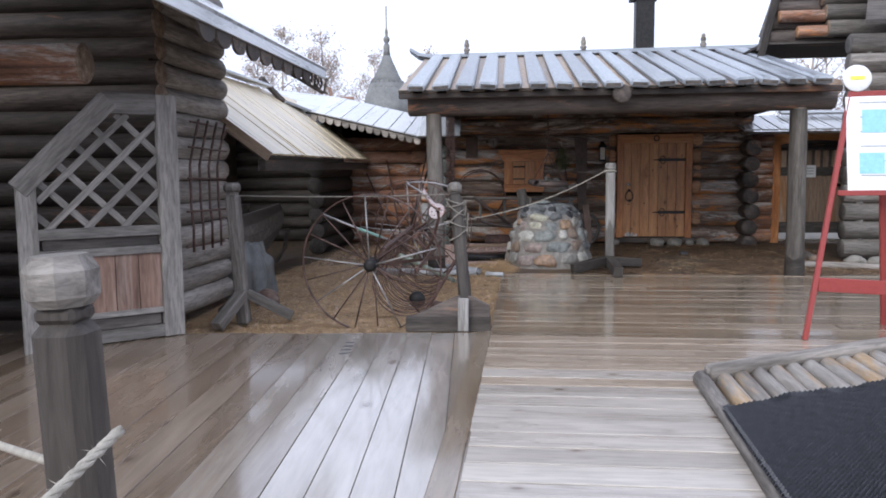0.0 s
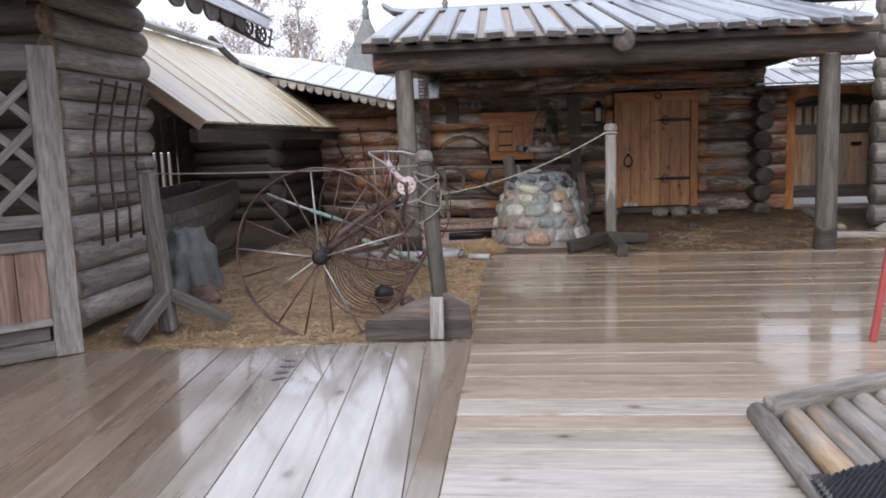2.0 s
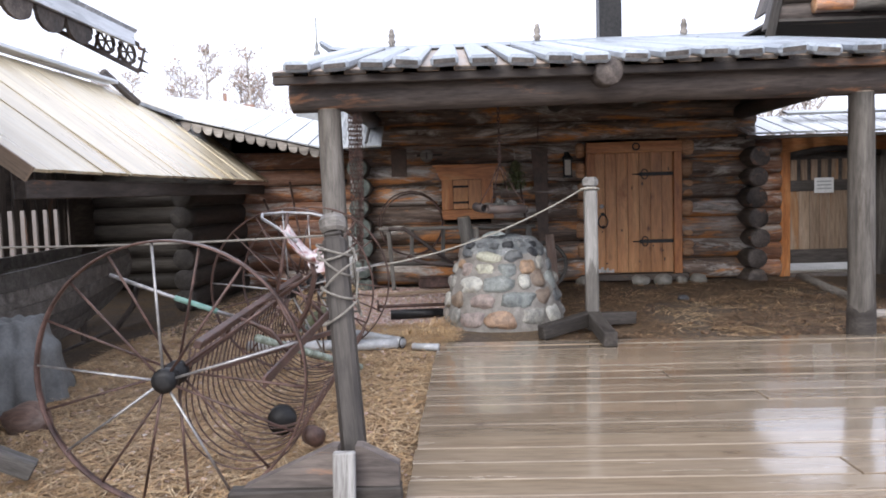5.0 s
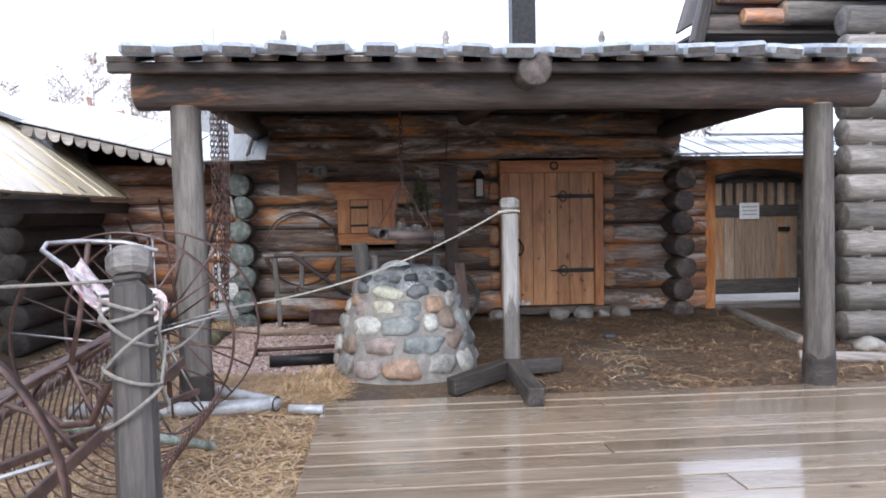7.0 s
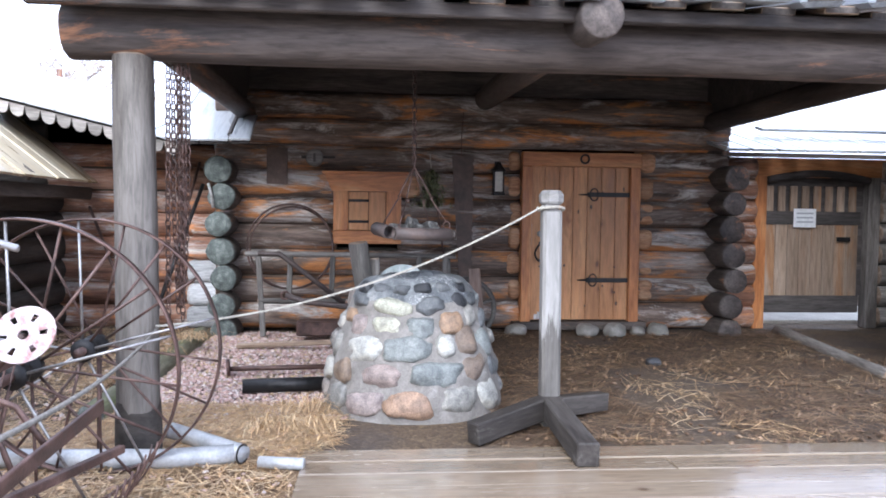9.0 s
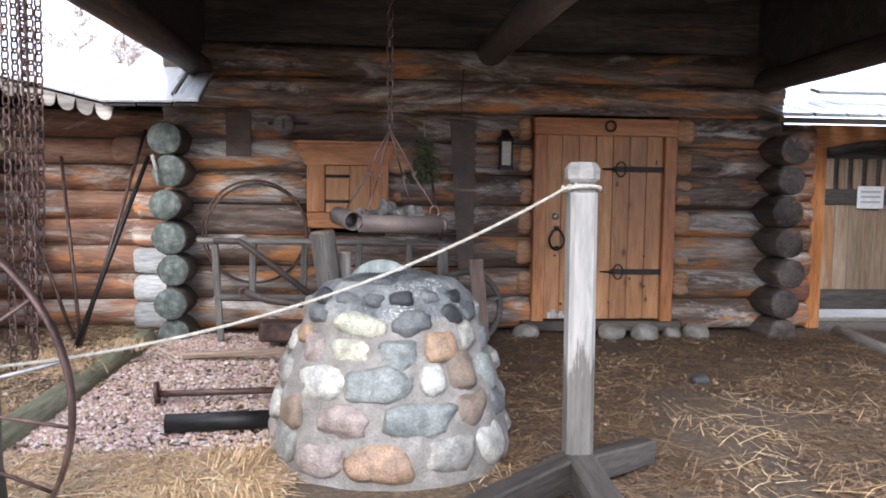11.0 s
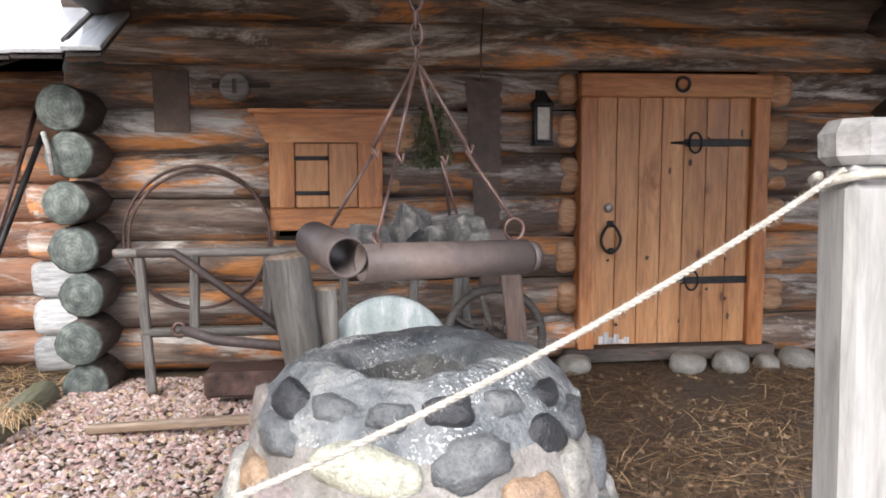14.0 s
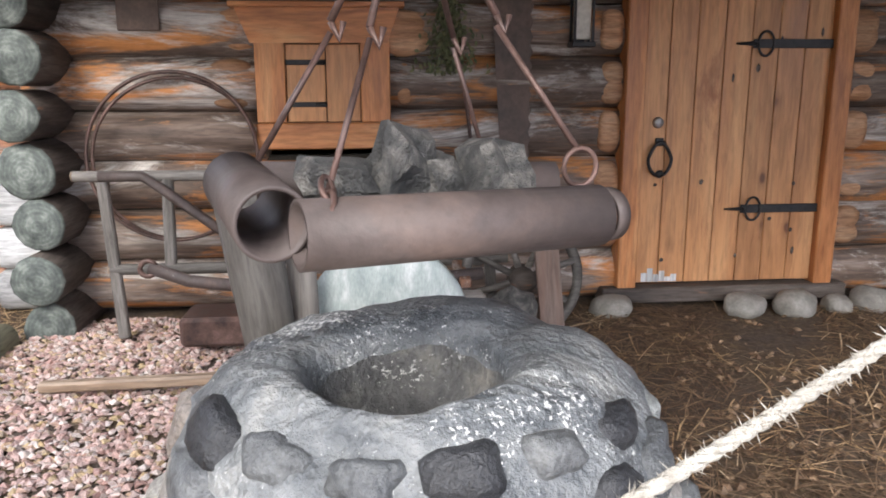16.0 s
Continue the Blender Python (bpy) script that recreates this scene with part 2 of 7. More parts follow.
M_DECK_MID = wood("mid_deck_board", (0.335, 0.262, 0.197), (0.39, 0.31, 0.238), (0.445, 0.362, 0.287), (0.29, 0.215, 0.155), 0.64, (0.14, 0.36), 4, 0.16, 0.12, 0.6, 0.45, 0.45, knots=(0.13, 0.085, 0.055), knot_scale=4.4)
M_DECK_PALE = wood("pale_deck_board", (0.4, 0.352, 0.302), (0.46, 0.41, 0.36), (0.52, 0.472, 0.42), (0.36, 0.295, 0.235), 0.64, (0.18, 0.42), 4, 0.2, 0.12, 0.6, 0.5, 0.45, knots=(0.15, 0.105, 0.075), knot_scale=4.4)
M_DECK_L = wood("wet_walkway_board", (0.145, 0.1, 0.068), (0.21, 0.155, 0.112), (0.285, 0.225, 0.172), (0.1, 0.07, 0.05), 0.66, (0.16, 0.36), 3, 0.14, 0.16, 0.7, 0.45, 0.6, knots=(0.07, 0.046, 0.032))
# Lighter planks, paled further to carry the sky reflected in the wet.
M_DECK_W = wood("sky_bright_walkway_board", (0.27, 0.235, 0.2), (0.37, 0.335, 0.3), (0.47, 0.435, 0.4), (0.2, 0.145, 0.1), 0.68, (0.08, 0.24), 3, 0.06, 0.1, 0.9, 0.3, 1.0, knots=(0.13, 0.09, 0.065))
M_DECK_T = wood("part_bright_walkway_board", (0.2, 0.158, 0.125), (0.285, 0.24, 0.198), (0.37, 0.325, 0.28), (0.135, 0.098, 0.07), 0.62, (0.12, 0.32), 3, 0.1, 0.12, 0.8, 0.35, 0.8, knots=(0.09, 0.062, 0.045))


def stained_post_material():
    """Bleached wood, soaked dark at the foot with a ragged tide line; local x runs up the post."""
    m = wood("bleached_stained_post", (0.2, 0.19, 0.178), (0.3, 0.287, 0.272), (0.38, 0.367, 0.35), (0.13, 0.115, 0.1), 0.66, (0.45, 0.75), 5, 0.4, 0.05, 0.3, 0.55)
    k = Nodes(m.name, m)
    dry = k.b.inputs["Base Color"].links[0].from_socket
    tc = k.node("ShaderNodeTexCoord")
    mp = k.node("ShaderNodeMapping")
    mp.inputs["Scale"].default_value = (0.8, 9, 9)
    k.link(tc.outputs["Object"], mp.inputs["Vector"])
    rag = noise_tex(k, mp.outputs["Vector"], 2.6, 5, 0.65, 0.4)
    sep = k.node("ShaderNodeSeparateXYZ")
    k.link(tc.outputs["Object"], sep.inputs[0])
    line = k.node("ShaderNodeMath", operation="MULTIPLY_ADD")
    k.link(rag, line.inputs[0])
    line.inputs[1].default_value = 0.85
    k.link(sep.outputs["X"], line.inputs[2])
    mask = ramp(k, line.outputs[0], ((0.3, (1, 1, 1)), (0.36, (0, 0, 0))))
    k.link(mix(k, mask, dry, mix(k, 1.0, dry, (0.42, 0.4, 0.38), "MULTIPLY")), k.b.inputs["Base Color"])
    return m


M_STAINED = stained_post_material()
M_LICHEN = surface("lichen_wood", ((0.3, (0.13, 0.14, 0.11)), (0.5, (0.28, 0.32, 0.26)), (0.68, (0.5, 0.56, 0.5))), 16, (0.6, 0.9), 0, 0.5, 0.004)
M_MOSSLOG = wood("mossy_log", (0.1, 0.1, 0.06), (0.19, 0.185, 0.125), (0.3, 0.29, 0.22), (0.12, 0.135, 0.06), 0.56, (0.6, 0.9), 7, 0.7)
M_LATTICE = wood("lattice_wood", (0.13, 0.117, 0.105), (0.225, 0.21, 0.195), (0.32, 0.3, 0.28), None, 0.6, (0.5, 0.8), 7, 0.5)
M_PANEL = wood("worn_panel", (0.13, 0.075, 0.055), (0.25, 0.16, 0.125), (0.38, 0.31, 0.27), None, 0.6, (0.5, 0.8), 4, 0.4)
M_GATE = wood("gate_board", (0.3, 0.2, 0.135), (0.45, 0.33, 0.24), (0.58, 0.47, 0.37), (0.46, 0.25, 0.13), 0.58, (0.5, 0.8), 4, 0.3, 0.3, 0.3, 0.6)
M_END_GREEN = end_grain("mossy_log_end", (0.05, 0.058, 0.054), (0.11, 0.127, 0.115), (0.24, 0.262, 0.235))
M_END_BROWN = end_grain("log_end", (0.12, 0.08, 0.055), (0.24, 0.17, 0.12), (0.38, 0.3, 0.23))
M_END_WHITE = wood("whitened_end", (0.5, 0.5, 0.5), (0.64, 0.64, 0.64), (0.75, 0.75, 0.75), (0.35, 0.24, 0.17), 0.66, (0.6, 0.9), 8, 0.3)
M_GAP_BACK = surface("log_gap_backing", ((0.3, (0.02, 0.016, 0.012)), (0.7, (0.06, 0.05, 0.035))), 12, (0.8, 1.0))
M_RUST = surface("rusty_iron", ((0.3, (0.04, 0.027, 0.024)), (0.5, (0.1, 0.06, 0.05)), (0.72, (0.2, 0.12, 0.1))), 9, (0.32, 0.58), 0.3, 0.5, 0.004)
M_RUSTPIPE = surface("oxide_painted_pipe", ((0.3, (0.06, 0.046, 0.043)), (0.55, (0.095, 0.074, 0.068)), (0.75, (0.15, 0.105, 0.088))), 5, (0.48, 0.68), 0.1, 0.35, 0.004, (0.3, 0.28, 0.27), 40, 0.68)
M_PLATE = surface("brown_rust_plate", ((0.3, (0.06, 0.042, 0.034)), (0.55, (0.12, 0.083, 0.066)), (0.75, (0.2, 0.13, 0.1))), 5, (0.5, 0.8), 0.1, 0.4, 0.003)
M_STEEL = surface("worn_steel", ((0.3, (0.2, 0.19, 0.19)), (0.7, (0.5, 0.48, 0.47))), 14, (0.3, 0.5), 0.7, 0.3, 0.003)
M_BLACK = surface("black_iron", ((0.3, (0.012, 0.012, 0.013)), (0.7, (0.04, 0.038, 0.038))), 16, (0.35, 0.6), 0.5, 0.4, 0.003)
M_ZINC = surface("zinc_pipe", ((0.3, (0.3, 0.305, 0.31)), (0.55, (0.46, 0.465, 0.47)), (0.72, (0.62, 0.62, 0.61))), 6, (0.35, 0.55), 0.2, 0.3, 0.003)
M_PINK = surface("faded_red_paint", ((0.32, (0.28, 0.1, 0.09)), (0.44, (0.45, 0.31, 0.3)), (0.56, (0.6, 0.55, 0.54))), 22, (0.45, 0.7), 0.1, 0.4, 0.003)
M_STONE = by_random("field_stone", ((0.0, (0.36, 0.34, 0.3)), (0.2, (0.2, 0.2, 0.2)), (0.4, (0.42, 0.4, 0.36)), (0.6, (0.19, 0.215, 0.22)), (0.8, (0.3, 0.24, 0.2)), (1.0, (0.26, 0.25, 0.235))), (0.3, 0.6), 13, False, 1.0)


def stone_kind(name, a, b):
    return by_random(name, ((0.0, a), (1.0, b)), (0.3, 0.6), 14, False, 1.0)


STONES = {
    "c": stone_kind("cream_stone", (0.46, 0.44, 0.35), (0.4, 0.4, 0.32)),
    "w": stone_kind("pale_stone", (0.5, 0.49, 0.45), (0.43, 0.42, 0.38)),
    "s": stone_kind("slate_stone", (0.185, 0.2, 0.195), (0.235, 0.25, 0.24)),
    "d": stone_kind("dark_grey_stone", (0.09, 0.095, 0.1), (0.14, 0.145, 0.147)),
    "k": stone_kind("blackened_stone", (0.022, 0.023, 0.026), (0.035, 0.036, 0.04)),
    "o": stone_kind("ochre_stone", (0.31, 0.205, 0.13), (0.34, 0.22, 0.16)),
    "p": stone_kind("pink_stone", (0.34, 0.265, 0.235), (0.3, 0.25, 0.235)),
    "b": stone_kind("brown_stone", (0.22, 0.16, 0.115), (0.19, 0.145, 0.115)),
    "g": stone_kind("grey_stone", (0.28, 0.265, 0.235), (0.24, 0.235, 0.22)),
}
M_STONE_SOOT = surface("sooty_stone", ((0.3, (0.02, 0.02, 0.022)), (0.6, (0.07, 0.07, 0.075)), (0.8, (0.16, 0.16, 0.16))), 12, (0.35, 0.65), 0, 0.6, 0.01)
M_MORTAR = surface("lime_mortar", ((0.3, (0.15, 0.135, 0.12)), (0.55, (0.25, 0.23, 0.21)), (0.75, (0.36, 0.34, 0.315))), 9, (0.7, 0.95), 0, 0.8, 0.015)
M_SOOT = surface("sooty_mortar", ((0.28, (0.03, 0.034, 0.038)), (0.42, (0.1, 0.108, 0.115)), (0.54, (0.2, 0.208, 0.21)), (0.65, (0.33, 0.328, 0.312)), (0.77, (0.48, 0.47, 0.44))), 4.6, (0.28, 0.65), 0, 1.0, 0.02, (0.72, 0.72, 0.7), 95, 0.575)
M_ASH = surface("hearth_ash", ((0.3, (0.04, 0.04, 0.042)), (0.5, (0.12, 0.118, 0.113)), (0.72, (0.27, 0.25, 0.215))), 6, (0.6, 0.9), 0, 1.0, 0.02, (0.5, 0.49, 0.46), 70, 0.62)
M_COAL = surface("slag_rock", ((0.3, (0.04, 0.04, 0.04)), (0.48, (0.12, 0.117, 0.112)), (0.6, (0.25, 0.235, 0.215)), (0.74, (0.5, 0.47, 0.43))), 22, (0.3, 0.65), 0, 1.0, 0.02)
M_GRIND = surface("grindstone", ((0.3, (0.27, 0.32, 0.31)), (0.52, (0.42, 0.47, 0.45)), (0.7, (0.66, 0.68, 0.66))), 7, (0.5, 0.8), 0, 0.4, 0.004, None, 60, 0.6, 0.4, (3, 1, 1))
M_BOULDER = surface("grey_boulder", ((0.3, (0.15, 0.14, 0.12)), (0.6, (0.3, 0.28, 0.25)), (0.8, (0.44, 0.42, 0.38))), 6, (0.6, 0.9), 0, 0.7, 0.012)
M_ROPE = surface("hemp_rope", ((0.3, (0.36, 0.33, 0.28)), (0.7, (0.58, 0.545, 0.48))), 40, (0.8, 1.0), 0, 0.9, 0.006)
M_RUBBER = plain("black_rubber", (0.042, 0.043, 0.05), 0.42)
M_RED = plain("red_painted_wood", (0.3, 0.055, 0.05), 0.4)
M_WHITE = plain("white_print", (0.82, 0.83, 0.84), 0.35)
M_BLUE = plain("blue_print", (0.3, 0.6, 0.8), 0.4)
M_GREYBAR = plain("grey_print", (0.4, 0.42, 0.45), 0.5)
M_YELLOW = plain("yellow_print", (0.75, 0.72, 0.12), 0.4)
M_STRAW = by_random("straw", ((0.0, (0.4, 0.24, 0.115)), (0.25, (0.66, 0.46, 0.25)), (0.5, (0.5, 0.3, 0.15)), (0.75, (0.78, 0.6, 0.38)), (1.0, (0.26, 0.14, 0.07))), (0.5, 0.75), 20, True, 0.1)
M_HAY = by_random("trodden_hay", ((0.0, (0.1, 0.056, 0.032)), (0.4, (0.18, 0.108, 0.062)), (0.75, (0.34, 0.225, 0.135)), (1.0, (0.075, 0.043, 0.027))), (0.55, 0.8), 20, True, 0.1)
M_ROPE_GREY = surface("old_grey_rope", ((0.3, (0.16, 0.145, 0.125)), (0.7, (0.32, 0.29, 0.25))), 40, (0.8, 1.0), 0, 0.9, 0.006)
M_CHIP = by_random("red_gravel", ((0.0, (0.47, 0.28, 0.24)), (0.25, (0.68, 0.51, 0.46)), (0.42, (0.34, 0.2, 0.175)), (0.62, (0.76, 0.68, 0.63)), (0.76, (0.52, 0.33, 0.29)), (0.88, (0.56, 0.42, 0.22)), (1.0, (0.27, 0.21, 0.19))), (0.4, 0.7), 30, True, 0.3)
M_SPIRE = surface("shingle_grey", ((0.3, (0.13, 0.135, 0.135)), (0.7, (0.25, 0.255, 0.25))), 1.2, (0.6, 0.9), 0, 0.4, 0.03)
# Bark and twigs lightened to stand in for distance haze.
M_BARK = surface("hazy_bark", ((0.3, (0.3, 0.26, 0.23)), (0.7, (0.5, 0.46, 0.43))), 3, (0.7, 0.95))
M_FOLIAGE = by_random("hazy_autumn_twigs", ((0.0, (0.42, 0.31, 0.27)), (0.5, (0.5, 0.38, 0.3)), (1.0, (0.38, 0.33, 0.29))), (0.8, 1.0), 3, True, 0.1)
M_HERB = by_random("herb_leaf", ((0.0, (0.07, 0.09, 0.04)), (0.6, (0.15, 0.17, 0.08)), (1.0, (0.22, 0.2, 0.1))), (0.6, 0.9), 20, True, 0.1)
M_TARP = surface("grey_tarpaulin", ((0.3, (0.085, 0.09, 0.09)), (0.7, (0.2, 0.2, 0.195))), 5, (0.35, 0.65), 0, 0.4, 0.01)
M_CONCRETE = surface("pale_slab", ((0.3, (0.46, 0.43, 0.37)), (0.7, (0.64, 0.6, 0.53))), 4, (0.7, 0.95))


def ground_material():
    """Damp earth with straw litter, turning to red gravel dust beside the forge."""
    k = Nodes("damp_litter")
    tc = k.node("ShaderNodeTexCoord")
    vec = tc.outputs["Object"]
    broad = noise_tex(k, vec, 1.3, 6, 0.65, 0.5)
    fine = noise_tex(k, vec, 26, 5, 0.7, 1.2)
    straw = ramp(k, fine, ((0.28, (0.03, 0.02, 0.013)), (0.48, (0.09, 0.057, 0.033)), (0.66, (0.19, 0.135, 0.075))))
    earth = ramp(k, fine, ((0.3, (0.035, 0.026, 0.02)), (0.6, (0.095, 0.07, 0.054)), (0.75, (0.17, 0.135, 0.105))))
    mask = ramp(k, broad, ((0.42, (0, 0, 0)), (0.6, (1, 1, 1))))
    col = mix(k, mask, straw, earth)
    k.link(col, k.b.inputs["Base Color"])
    k.b.inputs["Roughness"].default_value = 0.85
    bump(k, fine, 0.8, 0.02)
    return k.m


M_GROUND = ground_material()

# ---- building helpers ----
RNG = random.Random(7)


def mesh_of(name, verts, faces, mats, idx=None, smooth=True):
    me = bpy.data.meshes.new(name)
    me.from_pydata([tuple(v) for v in verts], [], faces)
    for m in mats if isinstance(mats, (list, tuple)) else [mats]:
        me.materials.append(m)
    if idx:
        me.polygons.foreach_set("material_index", idx)
    me.polygons.foreach_set("use_smooth", [smooth] * len(me.polygons))
    me.update()
    return me


def thing(name, at, label, category, group="", kind=""):
    """An Empty at the foot of a thing, to hold its parts."""
    ob = new(name)
    ob.empty_display_size = 0.1
    ob.location = at
    return tagged(ob, label, category, group, kind)


def world_of(ob):
    m = ob.matrix_basis.copy()
    while ob.parent:
        m = ob.parent.matrix_basis @ m
        ob = ob.parent
    return m


def put(name, me, m=None, parent=None, label="", category="", group="", kind=""):
    """An object for mesh me at world pose m, under parent."""
    ob = new(name, me)
    m = m if m is not None else Matrix.Identity(4)
    ob.matrix_basis = world_of(parent).inverted() @ m if parent else m
    ob.parent = parent
    return tagged(ob, label, category, group, kind)


def along(p0, p1, up=(0, 0, 1)):
    """Pose with local x from p0 to p1, centred between them, local z near up."""
    p0, p1 = Vector(p0), Vector(p1)
    x = (p1 - p0).normalized()
    u = Vector(up)
    if abs(x.dot(u.normalized())) > 0.98:
        u = Vector((0, -1, 0))
    y = u.cross(x).normalized()
    z = x.cross(y)
    m = Matrix((x, y, z)).transposed().to_4x4()
    m.translation = (p0 + p1) / 2
    return m


_boxes = {}


def box_mesh(l, w, t, mat, bevel=0.004):
    """A board l long on x, w wide on y, t thick on z, with rounded edges; alike ones share a mesh."""
    key = (round(l, 2), round(w, 3), round(t, 3), mat.name, bevel)
    if key not in _boxes:
        bm = bmesh.new()
        bmesh.ops.create_cube(bm, size=1)
        bmesh.ops.scale(bm, vec=(key[0], key[1], key[2]), verts=bm.verts)
        if bevel:
            bmesh.ops.bevel(bm, geom=bm.edges[:], offset=min(bevel, 0.3 * min(l, w, t)), segments=1, affect="EDGES")
        me = bpy.data.meshes.new("board")
        bm.to_mesh(me)
        bm.free()
        me.materials.append(mat)
        _boxes[key] = me
    return _boxes[key]


def board(name, p0, p1, w, t, mat, parent=None, up=(0, 0, 1), bevel=0.004, label="", **tags):
    d = (Vector(p1) - Vector(p0)).length
    return put(name, box_mesh(d, w, t, mat, bevel), along(p0, p1, up), parent, label, **tags)


def log_mesh(l, r, mat, end, seed=0, taper=0.0, rough=0.06, sides=14, flat=0.0):
    """A barked-off log along x, uneven, with sawn ends."""
    rg = random.Random(seed)
    n = max(4, min(24, int(l / 0.22)))
    off = Vector((rg.random() * 90, rg.random() * 90, rg.random() * 90))
    bendy, bendz = rg.uniform(-1, 1) * 0.012, rg.uniform(-1, 1) * 0.008
    verts, faces, idx = [], [], []
    for i in range(n + 1):
        u = i / n
        x = (u - 0.5) * l
        rr = r * (1 + taper * (0.5 - u))
        cy, cz = bendy * math.sin(3.1 * u), bendz * math.sin(3.1 * u)
        for j in range(sides):
            a = 2 * math.pi * j / sides
            k = 1 + rough * noise.noise(Vector((x * 1.3, math.cos(a) * 1.2, math.sin(a) * 1.2)) + off) * 1.6 + rough * 0.5 * noise.noise(Vector((x * 0.8, math.cos(a) * 4, math.sin(a) * 4)) + off)
            verts.append((x, cy + rr * k * math.cos(a), cz + rr * k * math.sin(a) * (1 - flat)))
    for i in range(n):
        for j in range(sides):
            a, b = i * sides + j, i * sides + (j + 1) % sides
            faces.append((a, b, b + sides, a + sides))
            idx.append(0)
    for base, sgn in ((0, -1), (n * sides, 1)):
        ring = [Vector(verts[base + j]) for j in range(sides)]
        c = sum(ring, Vector()) / sides
        inner = len(verts)
        for v in ring:
            w = c + (v - c) * 0.9
            verts.append((w.x + sgn * 0.012, w.y, w.z))
        mid = len(verts)
        verts.append((c.x + sgn * 0.014, c.y, c.z))
        for j in range(sides):
            k2 = (j + 1) % sides
            q = (base + j, base + k2, inner + k2, inner + j)
            tri = (inner + j, inner + k2, mid)
            faces.append(q[::-1] if sgn > 0 else q)
            faces.append(tri[::-1] if sgn > 0 else tri)
            idx += [1, 1]
    for i, f in enumerate(faces):
        if idx[i] == 0:
            faces[i] = f[::-1]
    return mesh_of("log", verts, [f[::-1] for f in faces], [mat, end], idx)


def log(name, p0, p1, r, mat=None, end=None, parent=None, label="", seed=None, taper=0.0, rough=0.06, sides=14, **tags):
    seed = RNG.randrange(10**6) if seed is None else seed
    l = (Vector(p1) - Vector(p0)).length
    return put(name, log_mesh(l, r, mat or M_LOG, end or M_END_BROWN, seed, taper, rough, sides), along(p0, p1), parent, label, **tags)


def tube_data(pts, r, sides=8, closed=False, r_end=None):
    pts = [Vector(p) for p in pts]
    n = len(pts)
    verts, faces = [], []
    ref = Vector((0.13, 0.31, 0.94))
    for i, p in enumerate(pts):
        a, b = pts[(i - 1) % n] if (closed or i) else p, pts[(i + 1) % n] if (closed or i < n - 1) else p
        d = (b - a).normalized()
        s = ref.cross(d)
        if s.length < 0.05:
            s = Vector((1, 0, 0)).cross(d)
        s.normalize()
        t = d.cross(s)
        rr = r if r_end is None else r + (r_end - r) * i / (n - 1)
        for j in range(sides):
            q = 2 * math.pi * j / sides
            verts.append(p + s * (rr * math.cos(q)) + t * (rr * math.sin(q)))
    for i in range(n if closed else n - 1):
        for j in range(sides):
            k = (j + 1) % sides
            i2 = (i + 1) % n
            faces.append((i * sides + j, i * sides + k, i2 * sides + k, i2 * sides + j))
    if not closed:
        faces.append(tuple(range(sides))[::-1])
        faces.append(tuple((n - 1) * sides + j for j in range(sides)))
    return verts, faces


def tube(name, pts, r, mat, parent=None, sides=8, closed=False, label="", r_end=None, **tags):
    v, f = tube_data(pts, r, sides, closed, r_end)
    return put(name, mesh_of(name, v, f, mat), None, parent, label, **tags)


def lathe(name, profile, mat, m, parent=None, sides=20, label="", close=True, smooth=True, **tags):
    """Profile (radius, height) turned round the local z axis."""
    verts, faces = [], []
    for rr, z in profile:
        for j in range(sides):
            a = 2 * math.pi * j / sides
            verts.append((rr * math.cos(a), rr * math.sin(a), z))
    for i in range(len(profile) - 1):
        for j in range(sides):
            k = (j + 1) % sides
            faces.append((i * sides + j, i * sides + k, (i + 1) * sides + k, (i + 1) * sides + j))
    if close:
        faces.append(tuple(range(sides))[::-1])
        faces.append(tuple((len(profile) - 1) * sides + j for j in range(sides)))
    return put(name, mesh_of(name, verts, faces, mat, None, smooth), m, parent, label, **tags)


def lump_mesh(size, mat, seed, rough=0.25, cuts=2, squash=0.0):
    """A rounded stone of the given half sizes."""
    bm = bmesh.new()
    bmesh.ops.create_icosphere(bm, subdivisions=cuts, radius=1)
    off = Vector((seed * 3.7, seed * 1.3, seed * 7.1))
    for v in bm.verts:
        p = v.co.copy()
        k = 1 + rough * noise.noise(p * 1.1 + off) + rough * 0.4 * noise.noise(p * 2.7 + off)
        # boxier than a ball
        q = Vector([math.copysign(abs(c) ** (1 - squash), c) for c in p])
        v.co = Vector((q.x * size[0], q.y * size[1], q.z * size[2])) * k
    me = bpy.data.meshes.new("stone")
    bm.to_mesh(me)
    bm.free()
    me.materials.append(mat)
    me.polygons.foreach_set("use_smooth", [True] * len(me.polygons))
    return me


def lump(name, at, size, mat, seed, parent=None, rough=0.25, cuts=3, rot=(0, 0, 0), squash=0.0, label="", **tags):
    return put(name, lump_mesh(size, mat, seed, rough, cuts, squash), pose(*at, *rot), parent, label, **tags)


def ring_pts(c, r, axis_u, axis_v, n=48, a0=0.0, a1=360.0):
    c, u, v = Vector(c), Vector(axis_u).normalized(), Vector(axis_v).normalized()
    out = []
    full = abs(a1 - a0) >= 360
    for i in range(n if full else n + 1):
        a = radians(a0 + (a1 - a0) * i / n)
        out.append(c + u * (r * math.cos(a)) + v * (r * math.sin(a)))
    return out


